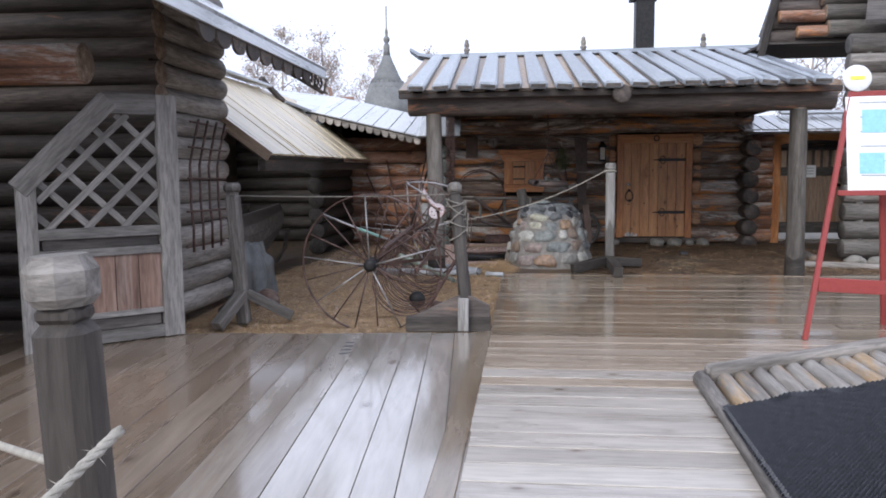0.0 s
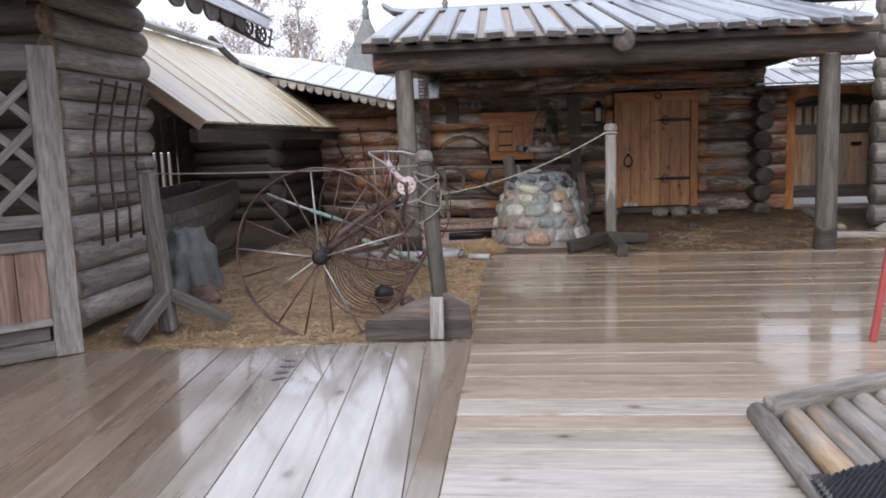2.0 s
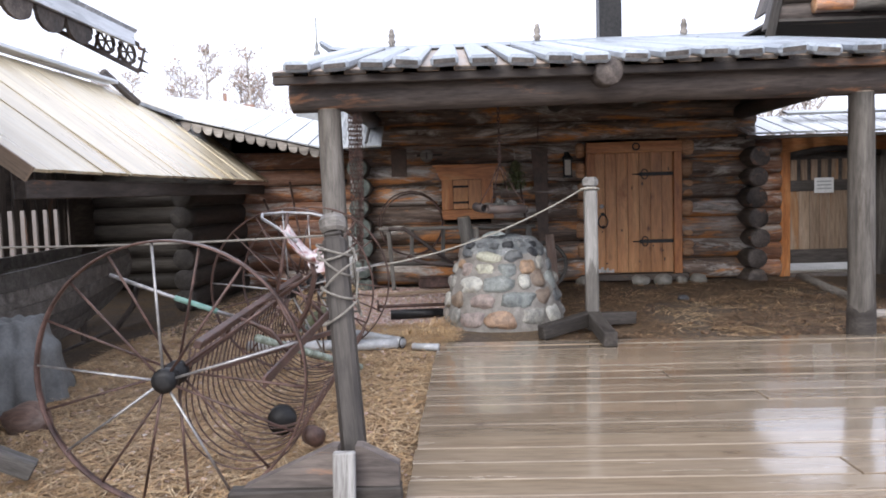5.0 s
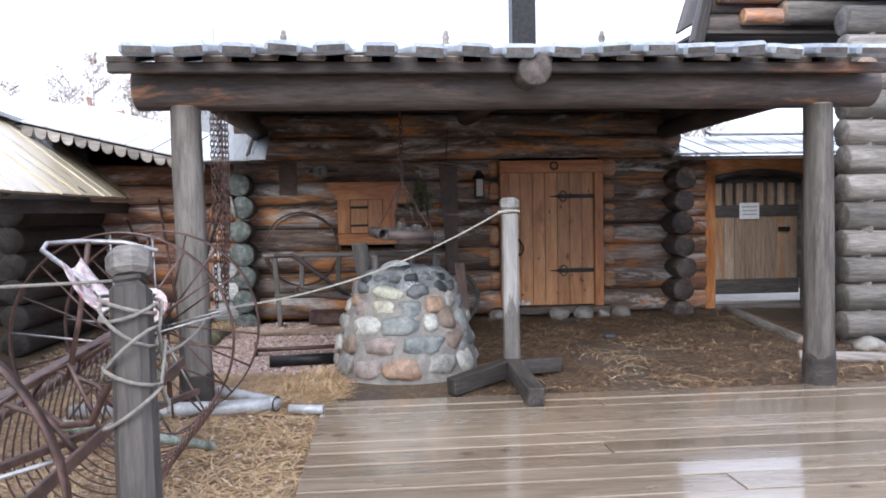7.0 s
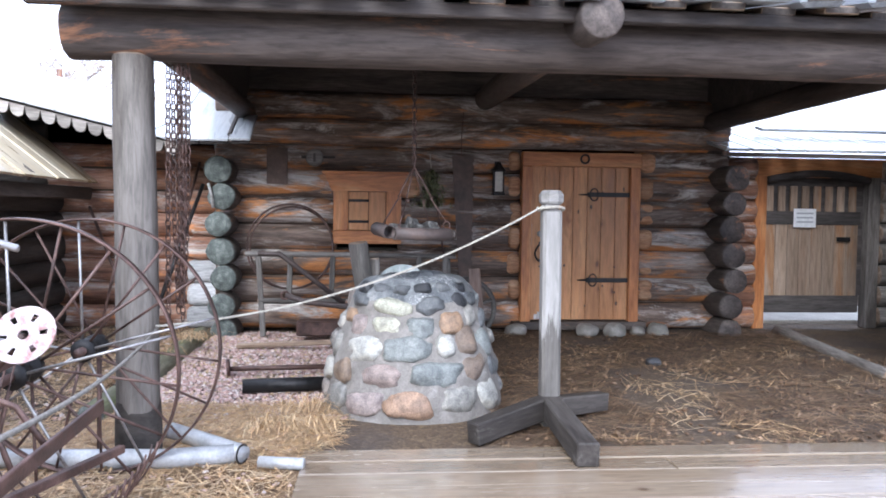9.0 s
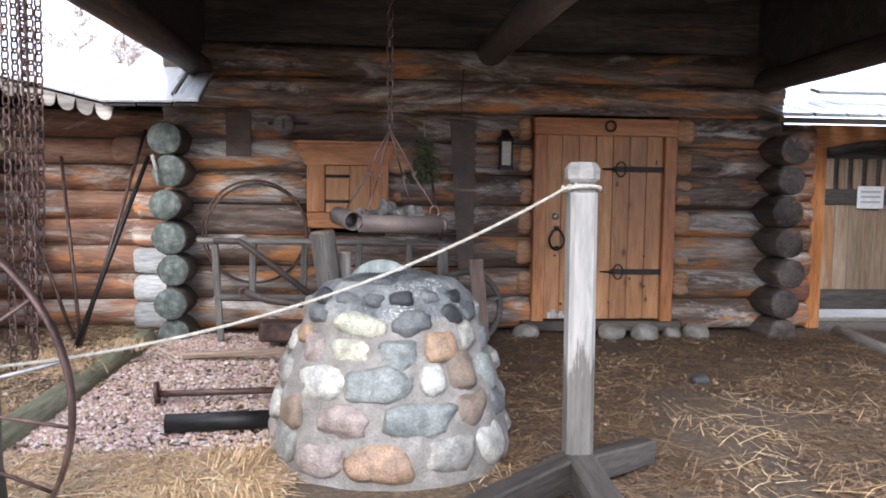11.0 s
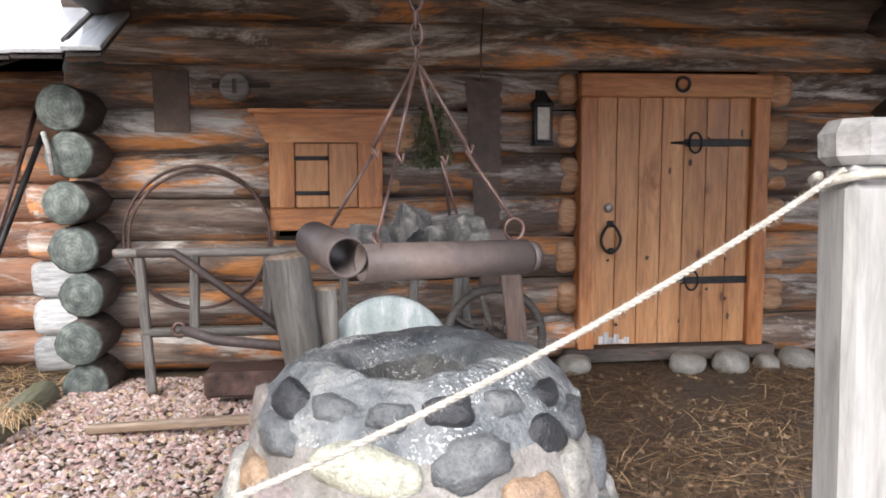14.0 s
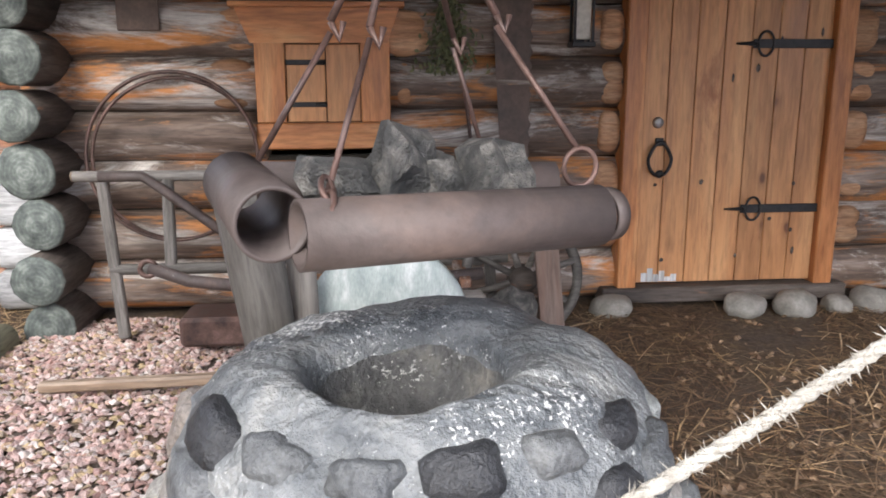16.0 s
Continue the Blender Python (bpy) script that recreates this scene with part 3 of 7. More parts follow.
def chain_data(pts, link=0.035, wire=0.005):
    """Oval links along a polyline."""
    pts = [Vector(p) for p in pts]
    verts, faces = [], []
    turn = 0
    for a, b in zip(pts, pts[1:]):
        d = b - a
        n = max(1, int(d.length / link))
        x = d.normalized()
        s = x.cross(Vector((0.3, 0.9, 0.1))).normalized()
        t = x.cross(s)
        for i in range(n):
            c = a + d * ((i + 0.5) / n)
            side = s if turn % 2 else t
            turn += 1
            ov = [c + x * (link * 0.72 * math.cos(q)) + side * (link * 0.36 * math.sin(q)) for q in [k * math.pi / 5 for k in range(10)]]
            v, f = tube_data(ov, wire, 5, True)
            base = len(verts)
            verts += v
            faces += [tuple(base + k for k in q) for q in f]
    return verts, faces


def log_wall(name, p0, p1, z0, count, pitch, r, mat, end, label, gaps=(), stick=0.0, back_gaps=True):
    """Round logs laid one on another from p0 to p1; gaps: (from, to, low, high) along the wall."""
    a, b = Vector((*p0, 0)), Vector((*p1, 0))
    d = (b - a).normalized()
    full = (b - a).length
    w = thing(name, (*((a + b) / 2).xy, z0 - r), label, "wall", kind="structure")
    for i in range(count):
        z = z0 + i * pitch
        runs = [(-stick, full + stick)]
        for g0, g1, low, high in gaps:
            if low < z < high:
                nxt = []
                for s, e in runs:
                    if g0 > s and g1 < e:
                        nxt += [(s, g0), (g1, e)]
                    else:
                        nxt.append((s, e))
                runs = nxt
        for s, e in runs:
            j = RNG.uniform(-0.012, 0.012)
            rr = r * RNG.uniform(0.95, 1.05)
            nrm = Vector((-d.y, d.x, 0)) * j
            p, q = a + d * s + nrm, a + d * e + nrm
            log("log", (p.x, p.y, z), (q.x, q.y, z), rr, mat, end, w, taper=RNG.choice((-1, 1)) * 0.06)
    # thin dark backing added inside the wall to stop light between the logs
    if back_gaps:
        runs = [(0.0, full, z0 - r * 0.6, z0 + (count - 1) * pitch + r * 0.6)]
        for g0, g1, low, high in gaps:
            nxt = []
            for s, e, lo, hi in runs:
                nxt += [(s, g0, lo, hi), (g1, e, lo, hi)]
                if low > lo + 0.1:
                    nxt.append((g0, g1, lo, low))
                if high < hi - 0.1:
                    nxt.append((g0, g1, high, hi))
            runs = nxt
        for s, e, lo, hi in runs:
            if e - s > 0.05 and hi - lo > 0.05:
                p, q = a + d * s, a + d * e
                zc = (lo + hi) / 2
                board("chinking", (p.x, p.y, zc), (q.x, q.y, zc), 0.1, hi - lo, M_GAP_BACK, w, bevel=0)
    return w


def plain_cover(name, verts, faces, mat, label, category="roof", kind="structure", thick=0.05):
    """A closed slab from a sheet of faces."""
    n = len(verts)
    low = [(x, y, z - thick) for x, y, z in verts]
    fs = [tuple(f) for f in faces] + [tuple(i + n for i in reversed(f)) for f in faces]
    count = {}
    for f in faces:
        for i in range(len(f)):
            e = (f[i], f[(i + 1) % len(f)])
            count[tuple(sorted(e))] = count.get(tuple(sorted(e)), 0) + 1
    for f in faces:
        for i in range(len(f)):
            e = (f[i], f[(i + 1) % len(f)])
            if count[tuple(sorted(e))] == 1:
                fs.append((e[1], e[0], e[0] + n, e[1] + n))
    return put(name, mesh_of(name, list(verts) + low, fs, mat, None, False), None, None, label, category=category, kind=kind)

# ---- ground ----


def ground_z(x, y):
    """Height of the bare ground: low in the straw pit, rising to the smithy."""
    k = min(1.0, max(0.0, (y - 0.8) / 3.2))
    return -0.12 + 0.1 * k + 0.02 * min(1.0, max(0.0, (y - 5) / 2.5)) + 0.014 * noise.noise(Vector((x * 0.9, y * 0.9, 0))) + 0.008 * noise.noise(Vector((x * 4, y * 4, 3)))


def steps_of(lo, hi, near_lo, near_hi, fine):
    out = [lo, lo * 0.5 + near_lo * 0.5, near_lo - 12, near_lo - 4]
    v = near_lo
    while v < near_hi:
        out.append(v)
        v += fine
    return out + [near_hi, near_hi + 4, near_hi + 12, hi * 0.5 + near_hi * 0.5, hi]


def build_ground():
    xs, ys = steps_of(-400, 400, -7, 7, 0.16), steps_of(-400, 400, -10, 10, 0.16)
    verts = [(x, y, ground_z(x, y)) for y in ys for x in xs]
    n = len(xs)
    faces = [(j * n + i, j * n + i + 1, (j + 1) * n + i + 1, (j + 1) * n + i) for j in range(len(ys) - 1) for i in range(n - 1)]
    return put("ground", mesh_of("ground", verts, faces, M_GROUND), None, None, "damp brown earth littered with straw", category="ground", kind="structure")


build_ground()


def straw_bed_material():
    """Matted straw and wood chips, tan with darker damp patches."""
    k = Nodes("matted_straw")
    tc = k.node("ShaderNodeTexCoord")
    vec = tc.outputs["Object"]
    mp = k.node("ShaderNodeMapping")
    mp.inputs["Scale"].default_value = (1, 3.2, 1)
    mp.inputs["Rotation"].default_value = (0, 0, 0.7)
    k.link(vec, mp.inputs["Vector"])
    fine = noise_tex(k, mp.outputs["Vector"], 30, 6, 0.75, 2.5)
    broad = noise_tex(k, vec, 1.6, 5, 0.65, 0.4)
    base = ramp(k, fine, ((0.3, (0.07, 0.04, 0.022)), (0.46, (0.24, 0.15, 0.08)), (0.6, (0.46, 0.32, 0.185)), (0.74, (0.64, 0.5, 0.33))))
    damp = ramp(k, broad, ((0.36, (0.5, 0.44, 0.4)), (0.58, (1, 1, 1))))
    k.link(mix(k, 0.9, base, damp, "MULTIPLY"), k.b.inputs["Base Color"])
    k.b.inputs["Roughness"].default_value = 0.75
    bump(k, fine, 1.0, 0.02)
    return k.m


def build_straw_bed():
    """A thin matted layer that fills the pit between the walkway, the deck and the gravel."""
    nx, ny = 66, 104
    verts, faces = [], []
    for j in range(ny + 1):
        for i in range(nx + 1):
            x, y = -4.15 + 3.3 * i / nx, -0.75 + 5.3 * j / ny
            edge = min(1.0, (4.55 - y) / 0.5)
            verts.append((x, y, ground_z(x, y) + 0.014 * edge + 0.006 * noise.noise(Vector((x * 6, y * 6, 1))) - 0.008 * (1 - edge)))
    for j in range(ny):
        for i in range(nx):
            q = j * (nx + 1) + i
            faces.append((q, q + 1, q + nx + 2, q + nx + 1))
    put("straw_bed", mesh_of("straw_bed", verts, faces, straw_bed_material()), None, None, "matted tan straw and chips filling the pit", category="straw", kind="structure")


build_straw_bed()

# ---- smithy: walls, door, window, porch ----
WALL_Y = 8.58          # centre line of the logs
FRONT_Y = 8.40         # face of door and window frames
DOOR = (1.28, 2.73, 0.15, 2.17)
WIN = (-0.95, -0.16, 1.05, 1.85)

smithy = log_wall("wall_north", (-2.3, WALL_Y), (3.85, WALL_Y), 0.2, 9, 0.31, 0.17, M_LOG, M_END_BROWN,
                  "log wall of the smithy, dark brown with orange bare patches",
                  gaps=((DOOR[0] + 2.3 + 0.02, DOOR[1] + 2.3 - 0.02, 0.1, 2.1), (WIN[0] + 2.3 + 0.02, WIN[1] + 2.3 - 0.02, 1.0, 1.8)))


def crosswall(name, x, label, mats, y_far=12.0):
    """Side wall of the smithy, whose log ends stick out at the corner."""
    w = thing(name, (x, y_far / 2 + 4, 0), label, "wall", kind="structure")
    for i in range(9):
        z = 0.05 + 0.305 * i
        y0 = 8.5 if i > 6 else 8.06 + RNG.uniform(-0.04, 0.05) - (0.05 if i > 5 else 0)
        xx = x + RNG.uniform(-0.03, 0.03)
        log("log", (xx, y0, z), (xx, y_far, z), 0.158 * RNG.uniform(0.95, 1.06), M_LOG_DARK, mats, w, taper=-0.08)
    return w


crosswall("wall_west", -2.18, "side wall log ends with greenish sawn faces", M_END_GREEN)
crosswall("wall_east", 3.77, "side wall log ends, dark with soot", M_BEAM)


# unseen rear wall and floor, added to stop sky leaking through the window
log_wall("wall_rear", (-2.3, 12.0), (3.9, 12.0), 0.2, 10, 0.31, 0.165, M_LOG_DARK, M_END_BROWN, "unseen rear log wall added to keep light out of the smithy")
board("smithy_floor", (-2.2, 10.3, 0.02), (3.7, 10.3, 0.02), 3.3, 0.04, M_SOFFIT, None, (0, 0, 1), 0, "unseen dark floor added to close the smithy interior", category="floor", kind="structure")


def build_cut_ends():
    """Bare hewn log ends beside the door and the window, standing out pale."""
    for x, zs, sx in ((DOOR[0] - 0.07, (0.51, 0.82, 1.13, 1.44, 1.75, 2.06), 0.085), (DOOR[1] + 0.1, (0.51, 0.82, 1.13, 1.44, 1.75, 2.06), 0.11)):
        for z in zs:
            lump("hewn_end", (x + RNG.uniform(-0.012, 0.012), WALL_Y - 0.125, z), (sx * RNG.uniform(0.85, 1.1), 0.055, 0.125 * RNG.uniform(0.9, 1.05)), M_CUT, RNG.random() * 90, smithy, 0.12, 3, (0, 0, 0), 0.25, "bare orange hewn log end")
    for x, z, sx, sz in ((-1.1, 1.44, 0.16, 0.15), (-1.02, 1.76, 0.2, 0.12), (-0.06, 1.73, 0.16, 0.13), (-0.07, 1.44, 0.06, 0.12)):
        lump("hewn_end", (x, WALL_Y - 0.125, z), (sx, 0.055, sz), M_CUT, RNG.random() * 90, smithy, 0.12, 3, (0, 0, 0), 0.2, "bare orange hewn log end")


build_cut_ends()


def iron_hinge(parent, x_tip, x_root, z, y, size=1.0):
    """A forged strap hinge with a heart shaped curl near its tip."""
    h = board("hinge", (x_tip + 0.06 * size, y, z), (x_root, y, z), 0.055 * size, 0.012, M_BLACK, parent, (0, -1, 0), 0.003, "black forged strap hinge")
    curl = [(x_tip + 0.04 * size, y - 0.006, z)] + [(x_tip + (0.14 - 0.05 * math.cos(a)) * size, y - 0.008, z + 0.075 * math.sin(a) * size) for a in [k * 2 * math.pi / 18 for k in range(19)]]
    if size > 0.6:
        tube("curl", curl, 0.008 * size, M_BLACK, h, 6)
    tube("tip", [(x_tip - 0.05 * size, y - 0.004, z), (x_tip + 0.02 * size, y - 0.006, z), (x_tip + 0.07 * size, y - 0.006, z)], 0.006, M_BLACK, h, 6, False, "", 0.016)
    return h


def build_door():
    x0, x1, z0, z1 = DOOR
    d = thing("door_1", ((x0 + x1) / 2, FRONT_Y, 0.12), "closed orange pine plank door in a pine frame", "door", kind="structure")
    y = FRONT_Y + 0.03
    lx = 0.125
    for a, b, xx in ((x0 + lx / 2, z0 - 0.02, lx), (x1 - 0.06, z0 - 0.02, lx)):
        board("jamb", (a, y, b), (a, y, z1 - 0.17), xx, 0.16, M_TRIM, d, (0, -1, 0), 0.008)
    board("lintel", (x0 - 0.005, y - 0.01, z1 - 0.085), (x1 + 0.005, y - 0.01, z1 - 0.085), 0.17, 0.17, M_TRIM, d, (0, -1, 0), 0.01)
    board("sill", (x0 - 0.1, y, z0 - 0.065), (x1 + 0.1, y, z0 - 0.065), 0.1, 0.2, M_LOG_DARK, d, (0, -1, 0), 0.01, "dark worn threshold beam")
    n = 7
    px0, px1 = x0 + lx - 0.01, x1 - 0.12
    wid = (px1 - px0) / n
    for i in range(n):
        x = px0 + wid * (i + 0.5)
        board("plank", (x, FRONT_Y + 0.035, z0 + 0.005), (x, FRONT_Y + 0.035, z1 - 0.17), wid - 0.005, 0.05, M_DOOR, d, (0, -1, 0), 0.004)
    for k, tall in enumerate((0.06, 0.09, 0.05, 0.075, 0.035, 0.05)):
        xx = px0 + 0.08 + 0.04 * k
        board("weathered_edge", (xx, FRONT_Y + 0.0085, z0 + 0.008), (xx, FRONT_Y + 0.0085, z0 + 0.008 + tall), 0.038, 0.003, M_END_WHITE, d, (0, -1, 0), 0.0012, "rain bleached foot of the door")
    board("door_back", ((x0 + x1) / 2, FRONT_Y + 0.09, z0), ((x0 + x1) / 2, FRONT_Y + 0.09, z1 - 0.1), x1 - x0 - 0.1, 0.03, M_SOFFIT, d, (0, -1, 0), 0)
    rk = random.Random(5)
    for _ in range(13):
        lump("knot", (rk.uniform(px0 + 0.05, px1 - 0.05), FRONT_Y + 0.0095, rk.uniform(0.3, 1.95)), (rk.uniform(0.009, 0.018), 0.0025, rk.uniform(0.012, 0.03)), M_LOG_DARK, rk.random() * 50, d, 0.2, 1)
    for z in (1.67, 0.635):
        h = iron_hinge(d, 2.03, 2.69, z, FRONT_Y - 0.002)
        tube("tail", [(2.69, FRONT_Y - 0.004, z + 0.02), (2.695, FRONT_Y - 0.01, z - 0.1), (2.68, FRONT_Y - 0.012, z - 0.2), (2.665, FRONT_Y - 0.008, z - 0.27)], 0.014, M_BLACK, h, 6, False, "", 0.007)
    ringc = (1.527, FRONT_Y - 0.02, 0.97)
    hd = put("door_handle", box_mesh(0.05, 0.05, 0.02, M_BLACK, 0.004), along((1.502, FRONT_Y, 1.07), (1.552, FRONT_Y, 1.07), (0, -1, 0)), d, "black forged ring handle")
    tube("ring", [(1.527 + 0.075 * math.sin(a) * (1 - 0.35 * math.cos(a) * (1 if math.cos(a) > 0 else 0)), FRONT_Y - 0.025, 0.965 - 0.105 * -math.cos(a)) for a in [k * 2 * math.pi / 24 for k in range(24)]], 0.011, M_BLACK, hd, 7, True)
    lump("knob", (1.527, FRONT_Y - 0.03, 0.87), (0.03, 0.02, 0.026), M_BLACK, 3.0, hd, 0.1, 2)
    lathe("lock_rosette", [(0.001, 0.02), (0.03, 0.018), (0.036, 0.0)], M_STEEL, pose(1.515, FRONT_Y + 0.008, 1.19, 90), d, 16, "bright steel lock rosette")
    board("lock_strip", (1.405, FRONT_Y - 0.004, 1.05), (1.405, FRONT_Y - 0.004, 1.31), 0.02, 0.008, M_STEEL, d, (0, -1, 0), 0.002, "thin steel strike strip")
    tube("lintel_ring", ring_pts((2.03, FRONT_Y - 0.085, 2.09), 0.05, (1, 0, 0), (0, 0, 1), 20), 0.011, M_BLACK, d, 6, True, "iron ring nailed to the lintel")
    return d


build_door()


def build_window():
    x0, x1, z0, z1 = WIN
    w = thing("window_1", ((x0 + x1) / 2, FRONT_Y, z0), "small shuttered window in an orange plank frame", "window", kind="structure")
    y = FRONT_Y - 0.01
    sx0, sx1, sz0, sz1 = -0.776, -0.334, 1.213, 1.664
    board("window_frame", ((x0 + sx0) / 2, y, z0 + 0.16), ((x0 + sx0) / 2, y, 1.68), sx0 - x0, 0.07, M_TRIM, w, (0, -1, 0), 0.006)
    board("window_frame", ((x1 + sx1) / 2, y, z0 + 0.16), ((x1 + sx1) / 2, y, 1.68), x1 - sx1, 0.07, M_TRIM, w, (0, -1, 0), 0.006)
    board("window_sill", (x0 - 0.005, y - 0.004, z0 + 0.08), (x1 + 0.005, y - 0.004, z0 + 0.08), 0.155, 0.085, M_TRIM, w, (0, -1, 0), 0.008)
    top = [(-1.05, 1.87), (-0.1, 1.87), (-0.17, 1.67), (-0.97, 1.67)]
    vs = [(x, y - 0.045, z) for x, z in top] + [(x, y + 0.05, z) for x, z in top]
    fs = [(0, 1, 2, 3), (7, 6, 5, 4), (0, 4, 5, 1), (1, 5, 6, 2), (2, 6, 7, 3), (3, 7, 4, 0)]
    put("header", mesh_of("header", vs, fs, M_TRIM, None, False), None, w, "flared header board")
    board("drip_cap", (-1.08, y - 0.02, 1.885), (-0.07, y - 0.02, 1.885), 0.13, 0.03, M_TRIM, w, (0, 0, 1), 0.004)
    mid = (sx0 + sx1) / 2 + 0.015
    # added dark board that blocks light leaking round the shutter
    board("shutter_back", (x0 + 0.03, y + 0.07, (z0 + z1) / 2), (x1 - 0.03, y + 0.07, (z0 + z1) / 2), z1 - z0, 0.03, M_SOFFIT, w, (0, -1, 0), 0, "dark board added to block light leaks round the shutter")
    for a, b in ((sx0 + 0.005, mid - 0.003), (mid + 0.003, sx1 - 0.005)):
        board("shutter_board", ((a + b) / 2, y + 0.005, sz0), ((a + b) / 2, y + 0.005, sz1), b - a, 0.04, M_DOOR, w, (0, -1, 0), 0.004)
    for z in (1.56, 1.315):
        iron_hinge(w, sx0 + 0.2, sx0 - 0.03, z, y - 0.018, 0.55)
    return w


build_window()


def build_porch():
    # round posts
    for x, lab in ((-1.83, "tall round porch post, grey and barkless"), (3.19, "round grey porch post with a dark wet foot")):
        p = thing("porch_post", (x, 3.88, -0.03), lab, "post", "porch posts")
        log("shaft", (x, 3.88, -0.05), (x - 0.02, 3.88, 2.28), 0.118, M_POST, M_END_BROWN, p, taper=0.1, rough=0.04, sides=18)
        lathe("wet_foot", [(0.131, 0.0), (0.13, 0.25), (0.122, 0.36)], M_POST_DARK, pose(x, 3.88, -0.05), p, 18, "dark rain soaked foot", False)
    b = thing("porch_beam", (0.7, 3.88, 2.26), "long dark log beam carrying the porch roof", "beam")
    log("log", (-2.2, 3.9, 2.43), (3.62, 3.9, 2.43), 0.165, M_BEAM, M_END_BROWN, b, rough=0.05, sides=18)
    board("upper_rail", (-2.3, 3.55, 2.52), (3.6, 3.55, 2.52), 0.06, 0.08, M_BEAM, b, (0, 0, 1), 0.01, "dark worn batten under the eave")
    for x in (-1.45, 0.71, 3.1):
        r = thing("rafter_log", (x, 6, 2.5), "dark round rafter log under the porch roof", "rafter", "porch rafters")
        if x == 0.71:
            log("log", (0.745, 3.42, 2.49), (0.83, 8.5, 2.78), 0.125, M_BEAM, M_BEAM, r)
        else:
            log("log", (x, 3.95, 2.62), (x, 9.6, 3.66), 0.09, M_BEAM, M_BEAM, r)
    for y, z in ((5.2, 2.79), (6.8, 3.11)):
        r = thing("purlin_log", (0.7, y, z), "dark purlin log under the porch roof", "purlin", "porch purlins")
        log("log", (-2.2, y, z), (3.6, y, z), 0.07, M_LOG_DARK, M_END_BROWN, r)


build_porch()


def build_porch_sides():
    """Tie logs along both sides of the porch, boarded dark above."""
    for x, nm in ((-1.97, "porch_side_west"), (3.66, "porch_side_east")):
        s = thing(nm, (x, 6, 2.45), "dark tie log with boarding up to the porch roof", "wall", kind="structure")
        log("tie_log", (x, 3.98, 2.58), (x, 8.9, 2.58), 0.115, M_BEAM, M_END_BROWN, s)
        vs = [(x, 4.0, 2.58), (x, 8.8, 2.58), (x, 8.8, 3.6), (x, 4.0, 2.62)]
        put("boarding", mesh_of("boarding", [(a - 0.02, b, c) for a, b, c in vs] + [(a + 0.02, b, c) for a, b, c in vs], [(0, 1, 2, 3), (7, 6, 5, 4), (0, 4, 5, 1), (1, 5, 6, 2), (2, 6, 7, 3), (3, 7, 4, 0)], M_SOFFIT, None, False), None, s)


build_porch_sides()


def roof_line(u):
    """From eave (u=0) to ridge (u=1): y and z of the porch roof."""
    return 3.3 + 7.02 * u, 2.515 + 1.45 * u


def shaded_ends(ob):
    """Cut ends in the dark soffit colour: their shade put into the colour."""
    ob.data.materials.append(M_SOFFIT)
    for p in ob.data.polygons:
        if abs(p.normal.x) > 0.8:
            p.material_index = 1


